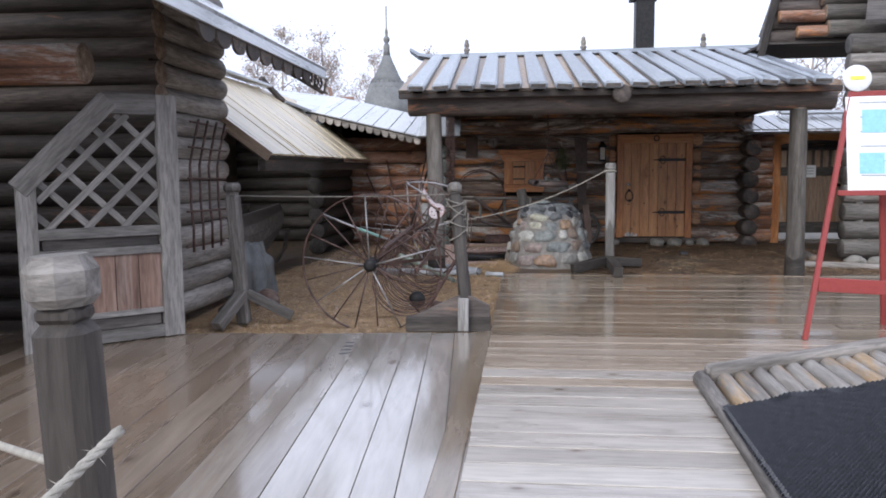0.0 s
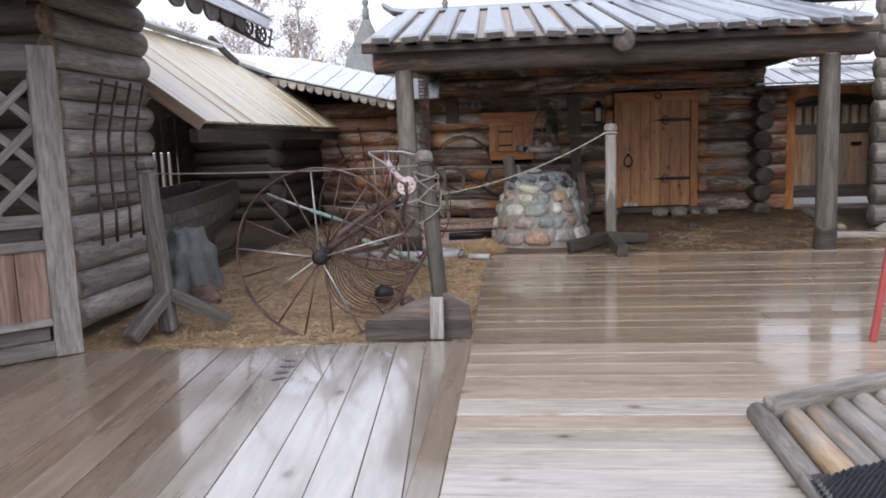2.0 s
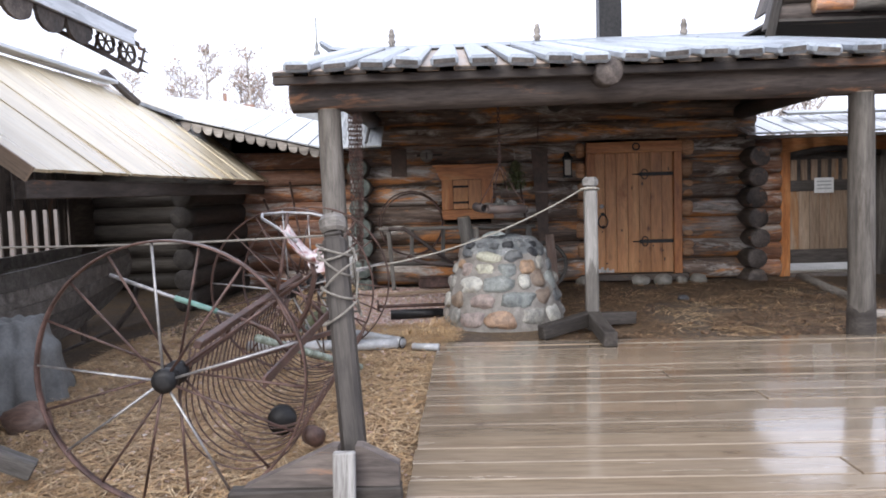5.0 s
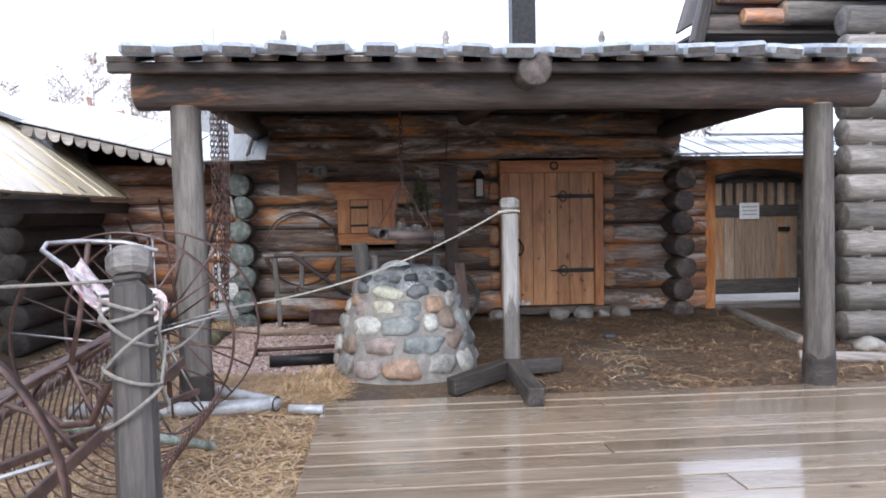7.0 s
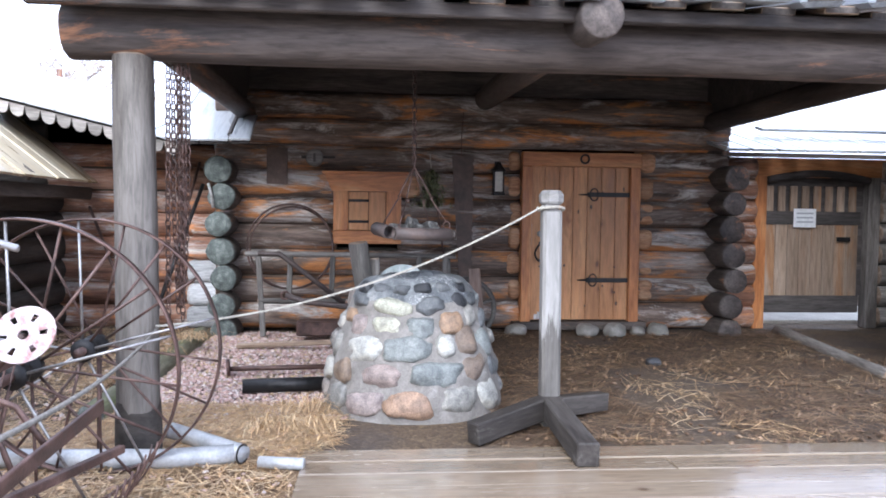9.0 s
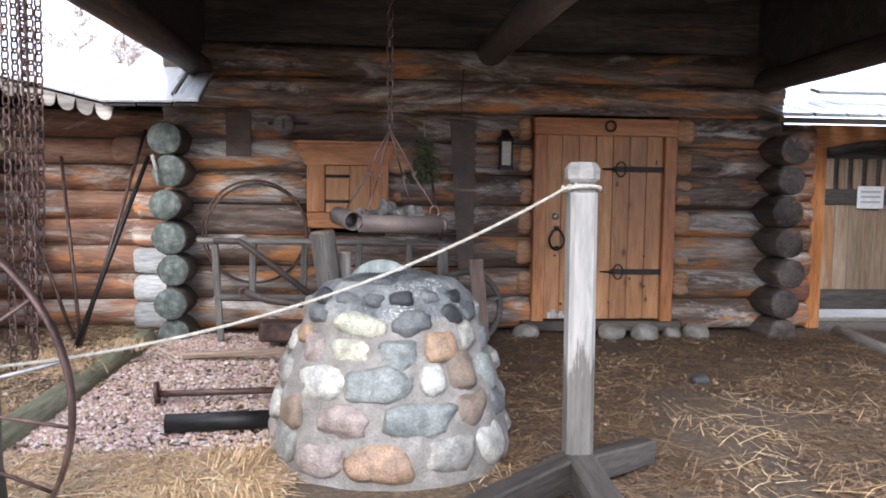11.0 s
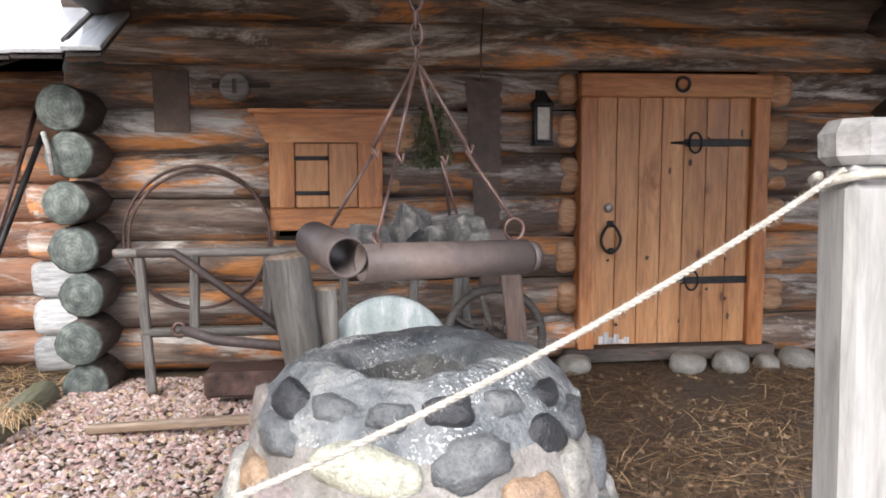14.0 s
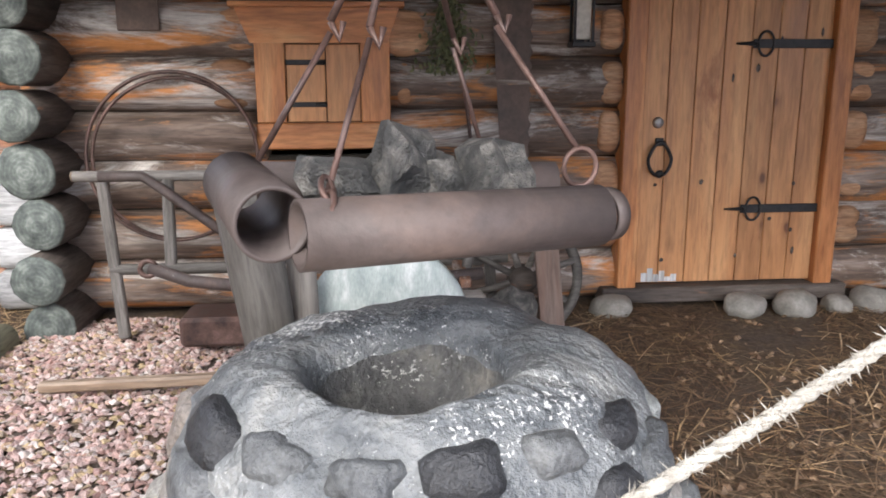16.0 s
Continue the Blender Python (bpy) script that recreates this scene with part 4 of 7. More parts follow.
def build_porch_roof():
    rf = thing("porch_roof", (0.7, 7, 2.56), "plank roof of grey upper boards over brown lower boards", "roof", kind="structure")
    n = 17
    (ye, ze), (yr, zr) = roof_line(0), roof_line(1)
    up = Vector((0, -(zr - ze), yr - ye)).normalized()
    vs = [(-2.22, ye + 0.26, ze + 0.03), (3.5, ye + 0.26, ze + 0.03), (4.3, yr, zr - 0.03), (-2.72, yr, zr - 0.03)]
    # underside coloured far darker than the boards above, to include its shade
    plain_cover("ceiling", vs, [(0, 1, 2, 3)], M_SOFFIT, "porch roof underside, its shade put into the dark colour", "ceiling", thick=0.03)
    for i in range(n):
        f = (i + 0.5) / n
        xe, xr = -2.2 + 5.66 * f, -2.68 + 6.95 * f
        j = RNG.uniform(-0.05, 0.05)
        dz = RNG.uniform(0, 0.006)
        ub = board("upper_board", (xe + RNG.uniform(-0.015, 0.015), ye + j, ze + 0.085 + dz), (xr, yr, zr + 0.085 + dz), 0.25, 0.098, M_ROOF_P, rf, up + Vector((RNG.uniform(-0.09, 0.09), 0, 0)), 0.028)
        shaded_ends(ub)
        f2 = i / n
        xe, xr = -2.2 + 5.66 * f2, -2.68 + 6.95 * f2
        shaded_ends(board("lower_board", (xe, ye + 0.2 + j, ze + 0.062), (xr, yr, zr + 0.026), 0.2, 0.045, M_ROOF_B, rf, up, 0.006))
    # ridge cap with an upturned end
    rg = thing("ridge_cap", (0.7, yr, zr), "grey ridge cap board with an upswept end", "ridge", kind="structure")
    pts = [(-3.1, zr + 0.26, 0.09), (-2.9, zr + 0.13, 0.11), (-2.6, zr + 0.08, 0.13), (0.8, zr + 0.1, 0.13), (4.35, zr + 0.12, 0.13), (4.5, zr + 0.14, 0.12)]
    vs, fs = [], []
    for x, z, h in pts:
        vs += [(x, yr - 0.22, z - 0.04), (x, yr, z + h * 0.5), (x, yr + 0.22, z - 0.04), (x, yr, z - h)]
    for i in range(len(pts) - 1):
        for k in range(4):
            fs.append((i * 4 + k, i * 4 + (k + 1) % 4, i * 4 + 4 + (k + 1) % 4, i * 4 + 4 + k))
    fs += [(0, 1, 2, 3), tuple(len(vs) - 4 + k for k in (3, 2, 1, 0))]
    put("cap", mesh_of("cap", vs, fs, M_ROOF_P, None, False), None, rg)
    for x in (-1.83, 0.75, 3.32):
        prof = [(0.055, 0), (0.05, 0.06), (0.07, 0.08), (0.07, 0.12), (0.045, 0.14), (0.06, 0.19), (0.06, 0.23), (0.04, 0.26), (0.045, 0.3), (0.02, 0.33)]
        lathe("finial", prof, M_LOG_GREY, pose(x, yr, zr + 0.12), rg, 10, "turned wooden ridge peg")
    # rear slope closes the roof
    plain_cover("roof_rear", [(-2.72, yr, zr), (4.3, yr, zr), (4.3, yr + 5, zr - 1.5), (-2.72, yr + 5, zr - 1.5)], [(0, 1, 2, 3)], M_ROOF, "grey rear slope of the smithy roof")
    ch = thing("chimney", (2.22, 11.45, 3.6), "dark square sheet metal chimney with a cap", "chimney")
    board("flue", (2.22, 11.45, 3.5), (2.22, 11.45, 5.4), 0.42, 0.42, M_BLACK, ch, (0, -1, 0), 0.02)
    board("cap", (2.22, 11.45, 5.4), (2.22, 11.45, 5.62), 0.64, 0.62, M_BLACK, ch, (0, -1, 0), 0.02)
    # gable triangles over the smithy walls
    for x in (-2.18, 3.77):
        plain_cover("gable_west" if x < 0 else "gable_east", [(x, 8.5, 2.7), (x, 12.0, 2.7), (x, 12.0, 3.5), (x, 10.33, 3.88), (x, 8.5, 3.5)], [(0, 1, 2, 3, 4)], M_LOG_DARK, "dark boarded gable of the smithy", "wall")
    board("wall_plate", (-2.3, WALL_Y + 0.05, 3.2), (3.85, WALL_Y + 0.05, 3.2), 0.1, 0.75, M_LOG_DARK, None, (0, 0, 1), 0.01, "dark boarding above the log wall", category="wall", kind="structure")


build_porch_roof()

# ---- west side: low brown building, lean-to, log house ----
low = log_wall("wall_low_house", (-4.35, 9.0), (-2.0, 9.0), 0.14, 8, 0.275, 0.148, M_LOG_RED, M_END_BROWN, "red brown log wall of the low house")
# barn logs coloured near black to carry the shade under the canopy
barn = log_wall("wall_barn", (-4.3, 6.4), (-4.3, 9.2), 0.14, 6, 0.275, 0.148, M_POST_DARK, M_POST_DARK, "barn log wall, canopy shade put into its dark colour")


def build_corner_blocks():
    """Corner where the low house meets the smithy: cut and whitened log ends."""
    w = thing("corner_ends", (-2.55, 8.75, 0), "stack of sawn cross log ends, lower ones whitewashed", "log ends", kind="structure")
    for i in range(7):
        z = 0.15 + 0.275 * i
        mat = M_END_WHITE if i < 3 else M_LOG_RED
        x = -2.5 - (0.12 if i == 6 else 0.0) + RNG.uniform(-0.02, 0.02)
        lump("log_end", (x, 8.72, z), (0.2 + (0.06 if i == 6 else 0), 0.16, 0.142), mat, i * 1.7 + 2, w, 0.1, 3, (0, 0, 0), 0.5)


build_corner_blocks()
plain_cover("gable_low_house", [(-4.45, 8.98, 2.18), (-2.35, 8.98, 2.18), (-2.35, 8.98, 2.36), (-4.45, 8.98, 2.84)], [(0, 1, 2, 3)], M_LOG_DARK, "dark boarded gable above the brown log wall", "wall")


def scallops(name, p0, p1, drop, count, mat, parent, label=""):
    """A fretted eave board with rounded teeth and drilled holes between them."""
    p0, p1 = Vector(p0), Vector(p1)
    d = (p1 - p0) / count
    nrm = d.cross(Vector((0, 0, 1))).normalized() * 0.012
    for i in range(count):
        a = p0 + d * i
        poly = [a, a + d]
        for k in range(9):
            q = math.pi * k / 8
            poly.append(a + d * (0.5 + 0.42 * math.cos(q)) + Vector((0, 0, -drop * (0.45 + 0.55 * math.sin(q)))))
        vs = [v - nrm for v in poly] + [v + nrm for v in poly]
        n = len(poly)
        fs = [tuple(range(n)), tuple(range(2 * n - 1, n - 1, -1))] + [(j, (j + 1) % n, (j + 1) % n + n, j + n) for j in range(n)]
        put(name, mesh_of(name, vs, fs, mat, None, False), None, parent, label)


def build_low_roof():
    rf = thing("low_house_roof", (-3.2, 9.5, 2.2), "pale wet plank roof with a scalloped eave board", "roof", kind="structure")
    xs = [-4.85, -2.55]
    zs = [2.665, 2.09]
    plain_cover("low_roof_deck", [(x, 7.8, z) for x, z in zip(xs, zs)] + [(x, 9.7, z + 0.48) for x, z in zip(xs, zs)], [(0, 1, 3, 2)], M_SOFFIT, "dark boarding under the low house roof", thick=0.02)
    n = 7
    for i in range(n):
        f = (i + 0.5) / n
        x = -4.75 + 2.2 * f
        z = 2.66 - 0.53 * f
        board("roof_board", (x, 7.72, z + 0.02), (x, 9.7, z + 0.5), 0.31, 0.028, M_ROOF, rf, (0.25, -0.25, 1), 0.005)
    # steeper boards that run out over the corner of the smithy
    for x, w, y0, y1 in ((-2.47, 0.3, 7.62, 9.2), (-2.16, 0.31, 7.56, 9.0), (-1.87, 0.22, 7.46, 8.2)):
        board("corner_board", (x, y0, 2.16), (x - 0.04, y1, 2.16 + 0.45 * (y1 - y0)), w, 0.03, M_ROOF, rf, (0, -0.45, 1), 0.005)
        shaded_ends(board("under_board", (x, y0 + 0.04, 2.13), (x - 0.04, y1, 2.13 + 0.45 * (y1 - y0 - 0.04)), w - 0.03, 0.025, M_SOFFIT, rf, (0, -0.45, 1), 0.004))
    scallops("eave_tooth", (-4.75, 7.76, 2.64), (-2.55, 7.76, 2.12), 0.13, 14, M_LOG_GREY, rf)
    board("cover_rib", (-1.99, 7.56, 2.215), (-2.02, 8.3, 2.55), 0.045, 0.035, M_SOFFIT, rf, (0, 0, 1), 0.01, "dark cover rib on the roof")
    # carved crest behind
    cr = thing("roof_crest", (-5.3, 11.75, 2.2), "carved brown crest board on a far ridge", "ornament")
    board("rail", (-5.9, 11.75, 3.08), (-4.75, 11.75, 3.08), 0.05, 0.08, M_LOG_RED, cr)
    board("rail", (-5.9, 11.75, 3.32), (-4.75, 11.75, 3.32), 0.05, 0.06, M_LOG_RED, cr)
    for i in range(5):
        tube("ring", ring_pts((-5.78 + 0.24 * i, 11.75, 3.2), 0.1, (1, 0, 0), (0, 0, 1), 18), 0.022, M_LOG_RED, cr, 6, True)
    for x in (-5.85, -4.8):
        board("support", (x, 11.75, 2.15), (x, 11.75, 3.06), 0.08, 0.06, M_LOG_RED, cr, (0, -1, 0), 0.005)
    board("spike", (-5.33, 11.75, 3.3), (-5.33, 11.75, 3.58), 0.07, 0.05, M_LOG_RED, cr)
    plain_cover("far_roof", [(-8.5, 11.6, 2.2), (-4.2, 11.6, 2.2), (-4.2, 13.5, 3.1), (-8.5, 13.5, 3.1)], [(0, 1, 2, 3)], M_ROOF, "grey far roof behind the low house")


build_low_roof()


def build_canopy():
    rf = thing("canopy_roof", (-4.4, 5.2, 1.7), "lean-to roof of pale yellow wet planks", "roof", kind="structure")
    e0, e1 = Vector((-3.56, 1.72, 1.69)), Vector((-3.78, 9.0, 1.74))
    t0, t1 = Vector((-5.35, 1.72, 3.02)), Vector((-5.3, 9.0, 2.98))
    n = 26
    for i in range(n):
        f = (i + 0.5) / n
        a, b = e0.lerp(e1, f), t0.lerp(t1, f)
        up = (b - a).cross(e1 - e0).normalized()
        up = up if up.z > 0 else -up
        board("roof_board", a + Vector((RNG.uniform(-0.02, 0.02), 0, 0)), b, 0.287, 0.028, M_CANOPY, rf, up, 0.003)
    board("eave_beam", e0 + Vector((-0.12, 0.05, -0.13)), e1 + Vector((-0.12, -0.1, -0.13)), 0.1, 0.14, M_LOG_DARK, rf, (0, 0, 1), 0.01, "dark eave beam")
    board("verge_board", e0 + Vector((0, -0.02, -0.03)), t0 + Vector((0, -0.02, -0.03)), 0.03, 0.12, M_ROOF_B, rf, (0, 0, 1), 0.004)
    for y in (1.9, 3.5, 5.2, 7.0):
        board("rafter", (-3.75, y, 1.72), (-5.35, y, 2.93), 0.1, 0.1, M_LOG_DARK, rf, (0, 0, 1), 0.01)
    # white ridge strip and the sloping roof beyond it
    board("ridge_strip", (-5.3, 1.7, 3.09), (-5.22, 6.6, 3.05), 0.2, 0.05, M_ROOF, rf, (0, 0, 1), 0.01, "pale ridge board")
    board("dark_rib", (-5.32, 6.55, 3.2), (-5.02, 6.95, 2.8), 0.1, 0.09, M_SOFFIT, rf, (0, 0, 1), 0.02, "dark upturned rib end")
    plain_cover("barn_roof", [(-5.2, 6.7, 2.92), (-4.7, 7.75, 2.7), (-4.7, 9.7, 3.15), (-7.5, 9.7, 3.5), (-7.5, 6.7, 3.2)], [(0, 1, 2, 3, 4)], M_ROOF, "pale wet barn roof")
    # back fence of slats with daylight behind it, side boards
    fn = thing("slat_fence", (-6.6, 5.6, 0.0), "back fence of upright slats with light between them", "fence")
    for i in range(16):
        y = 3.75 + i * 0.28
        board("slat", (-6.6, y, 0.3), (-6.6, y, 2.0), 0.14, 0.03, M_LOG_DARK, fn, (1, 0, 0), 0.004)
    board("rail", (-6.62, 3.6, 0.7), (-6.62, 8.2, 0.7), 0.05, 0.1, M_LOG_DARK, fn)
    board("upper_boarding", (-6.64, 3.6, 1.85), (-6.64, 8.2, 1.85), 0.04, 0.92, M_LOG_DARK, fn)
    board("lower_boarding", (-6.58, 3.6, 0.3), (-6.58, 8.2, 0.3), 0.04, 0.75, M_LOG_DARK, fn)
    # dark closures added so no bright sky shows under the canopy
    log_wall("wall_barn_closure", (-6.8, 9.05), (-4.4, 9.05), 0.14, 10, 0.275, 0.148, M_POST_DARK, M_POST_DARK, "dark end wall added to close off sky behind the barn")
    board("barn_boarding", (-6.75, 8.0, 1.2), (-6.75, 9.1, 1.2), 0.05, 2.6, M_LOG_DARK, None, (0, 0, 1), 0.01, "dark boarding added to close off sky beside the barn", category="wall", kind="structure")
    # pale slab added only to make the slat gaps look bright
    put("pale_yard", box_mesh(30, 26, 0.03, M_CONCRETE, 0.01), pose(-23.5, 10, -0.03), None, "pale slab added to brighten the gaps of the slat fence", category="yard", kind="structure")
    # old sledge box with a rising prow under the canopy
    tr = thing("old_sleigh", (-4.8, 3.8, 0), "dark grey boarded sleigh box stored under the canopy", "sleigh")
    rows = 5
    for side, name in ((0.0, "near_side"), (1.0, "far_side")):
        for k in range(rows):
            vs = []
            for i in range(13):
                f = i / 12
                y = 2.0 + 3.7 * f
                low = 0.12 + 0.42 * max(0.0, f - 0.45) ** 1.4 * 1.6
                top = 0.86 + 0.1 * f
                for h in (k / rows, (k + 0.97) / rows):
                    z = low + (top - low) * h
                    bulge = 0.24 * math.sin(math.pi * (0.15 + 0.6 * h)) - 0.3 * f * f
                    x = -4.62 + bulge if side < 0.5 else -5.35 - bulge * 0.6
                    vs += [(x, y, z), (x - 0.03, y, z)]
            fs = []
            for i in range(12):
                q = 4 * i
                fs += [(q, q + 4, q + 6, q + 2), (q + 1, q + 3, q + 7, q + 5), (q, q + 1, q + 5, q + 4), (q + 2, q + 6, q + 7, q + 3)]
            fs += [(0, 2, 3, 1), (48, 49, 51, 50)]
            put(name + "_board", mesh_of(name, vs, fs, M_GREY, None, False), None, tr)
    board("bottom", (-4.95, 2.05, 0.14), (-4.95, 4.2, 0.14), 0.6, 0.04, M_LOG_DARK, tr)
    for x in (-4.65, -5.3):
        tube("runner", [(x, 1.95, 0.0), (x, 4.0, -0.04), (x, 5.1, 0.0), (x, 5.6, 0.2), (x, 5.8, 0.5)], 0.035, M_LOG_DARK, tr, 8)
        for y in (2.4, 3.4, 4.4):
            board("stanchion", (x, y, -0.02), (x, y, 0.24), 0.06, 0.06, M_LOG_DARK, tr, (0, -1, 0), 0.008)
    # crumpled tarpaulin over a heap
    tp = thing("tarpaulin_heap", (-4.05, 2.2, -0.1), "crumpled grey tarpaulin over a low heap", "tarpaulin")
    vs, fs = [], []
    nu, nv = 48, 26
    # cloth thrown over a stump: hem on the ground, deep folds running down
    for side in (0.0, 0.012):
        for i in range(nu + 1):
            a = 2 * math.pi * i / nu
            fold = 0.16 * math.sin(a * 7 + 0.6 * math.sin(a * 2)) + 0.07 * math.sin(a * 13 + 1.3)
            for j in range(nv + 1):
                f = j / nv
                r = (0.25 * min(1.0, f * 2.2) ** 0.6 + 0.12 * f) * (1 + fold * max(0.0, f - 0.15) * 1.5) - side
                z = 0.6 * (1 - max(0.0, f - 0.25) / 0.75) + 0.06 * math.sin(math.pi * min(1.0, f * 3)) - side
                w = 0.035 * noise.noise(Vector((math.cos(a) * 2, math.sin(a) * 2, f * 5)))
                vs.append((-4.02 + (r + w) * math.cos(a) * 0.8, 2.2 + (r + w) * math.sin(a) * 1.1, -0.08 + z + w))
    k0 = (nu + 1) * (nv + 1)
    for i in range(nu):
        for j in range(nv):
            q = i * (nv + 1) + j
            fs += [(q, q + 1, q + nv + 2, q + nv + 1), (k0 + q + nv + 1, k0 + q + nv + 2, k0 + q + 1, k0 + q)]
    put("cover", mesh_of("cover", vs, fs, M_TARP), None, tp)
    lump("stone", (-3.6, 1.55, -0.03), (0.16, 0.13, 0.14), M_PANEL, 5.0, None, label="rough brown boulder beside the tarpaulin", category="stone")


build_canopy()

# log house with the iron grate
GX = -4.2
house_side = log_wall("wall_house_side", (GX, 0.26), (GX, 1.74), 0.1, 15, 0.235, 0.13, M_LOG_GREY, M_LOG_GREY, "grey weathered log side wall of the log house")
# front logs coloured darker than the side: porch shade is in the colour
house_front = log_wall("wall_house_front", (-11.0, 0.12), (GX, 0.12), 0.1, 14, 0.235, 0.13, M_LOG_DARK, M_END_BROWN, "log front of the log house, shade put into its dark colour", stick=0.1)
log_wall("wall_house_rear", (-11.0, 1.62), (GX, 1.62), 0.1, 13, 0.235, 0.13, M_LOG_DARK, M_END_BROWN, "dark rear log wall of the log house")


def build_house_roof():
    rf = thing("house_roof", (-5, -1, 2.6), "overhanging plank roof of the log house with fretted eave", "roof", kind="structure")
    for i in range(26):
        y = -4.4 + 0.26 * i
        board("roof_board", (-2.98, y, 2.72), (-6.4, y, 4.75), 0.255, 0.035, M_ROOF, rf, (0.6, 0, 1), 0.004)
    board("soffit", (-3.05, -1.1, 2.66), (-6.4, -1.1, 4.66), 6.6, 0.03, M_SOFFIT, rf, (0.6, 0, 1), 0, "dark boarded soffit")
    board("eave_board", (-3.0, -4.5, 2.66), (-3.0, 2.2, 2.66), 0.03, 0.1, M_ROOF, rf, (0, 0, 1), 0.004)
    scallops("eave_tooth", (-3.02, -1.5, 2.63), (-3.02, 1.6, 2.63), 0.15, 9, M_LOG_DARK, rf)
    log("bracket_log", (-3.4, -2.4, 2.72), (-6.0, -2.4, 2.72), 0.11, M_LOG_DARK, M_END_BROWN, rf)
    # unseen screen of boards, added to darken the house front
    pw = thing("house_shade_screen", (-8.4, -2.5, 0), "unseen dark boarding added to shade the log house front", "wall", kind="structure")
    for i in range(28):
        x = -11.9 + 0.25 * i
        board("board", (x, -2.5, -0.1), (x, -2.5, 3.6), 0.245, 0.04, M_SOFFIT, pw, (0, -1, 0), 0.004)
    # fretwork pendant at the end of the eave
    fr = thing("fretwork_panel", (-3.35, 2.3, 2.6), "openwork carved eave panel of dark wood", "ornament")
    o, ux, uz = Vector((-3.38, 1.66, 2.78)), Vector((0.28, 0.86, -0.2)), Vector((0.0, 0.03, 0.21))
    for f in (0.0, 1.0):
        board("strip", o + uz * (f - 0.5), o + ux + uz * (f - 0.5), 0.02, 0.035, M_LOG_DARK, fr)
    for i in range(4):
        c = o + ux * (0.14 + 0.24 * i)
        tube("roundel", ring_pts(c, 0.085, ux, uz, 16), 0.016, M_LOG_DARK, fr, 5, True)
        for q in range(3):
            a = q * math.pi / 3 + 0.3
            d = (ux.normalized() * math.cos(a) + uz.normalized() * math.sin(a)) * 0.07
            tube("ray", [c - d, c + d], 0.009, M_LOG_DARK, fr, 5)
    for i in range(4):
        a = o + ux * (0.25 * i + 0.26)
        tube("cross_bar", [a - uz * 0.5, a + uz * 0.5 + ux * 0.06], 0.012, M_LOG_DARK, fr, 5)
    for k in range(3):
        a = o + ux + uz * (k * 0.4 - 0.4)
        tube("prong", [a, a + ux * 0.12], 0.016, M_LOG_DARK, fr, 5, False, "", 0.004)


build_house_roof()


def build_grate():
    g = thing("iron_grate", (GX + 0.17, 0.85, 0.68), "rusty forged iron grate leaning on the log wall", "grate")
    x = GX + 0.19
    ys = [0.5, 0.74, 0.98, 1.22]
    for y in ys:
        pts = [(x + 0.06, y - 0.12, 0.66), (x + 0.05, y - 0.08, 0.92), (x + 0.02, y - 0.05, 1.1), (x, y, 1.55), (x + 0.02, y + 0.05, 1.75), (x + 0.07, y + 0.1, 2.03)]
        tube("bar", pts, 0.014, M_RUST, g, 6)
    for z, o in ((0.72, -0.1), (1.08, -0.05), (1.42, 0.0), (1.74, 0.04), (2.0, 0.1)):
        tube("cross_bar", [(x + 0.03, 0.38 + o, z), (x + 0.03, 1.38 + o, z - 0.02)], 0.012, M_RUST, g, 6)


build_grate()


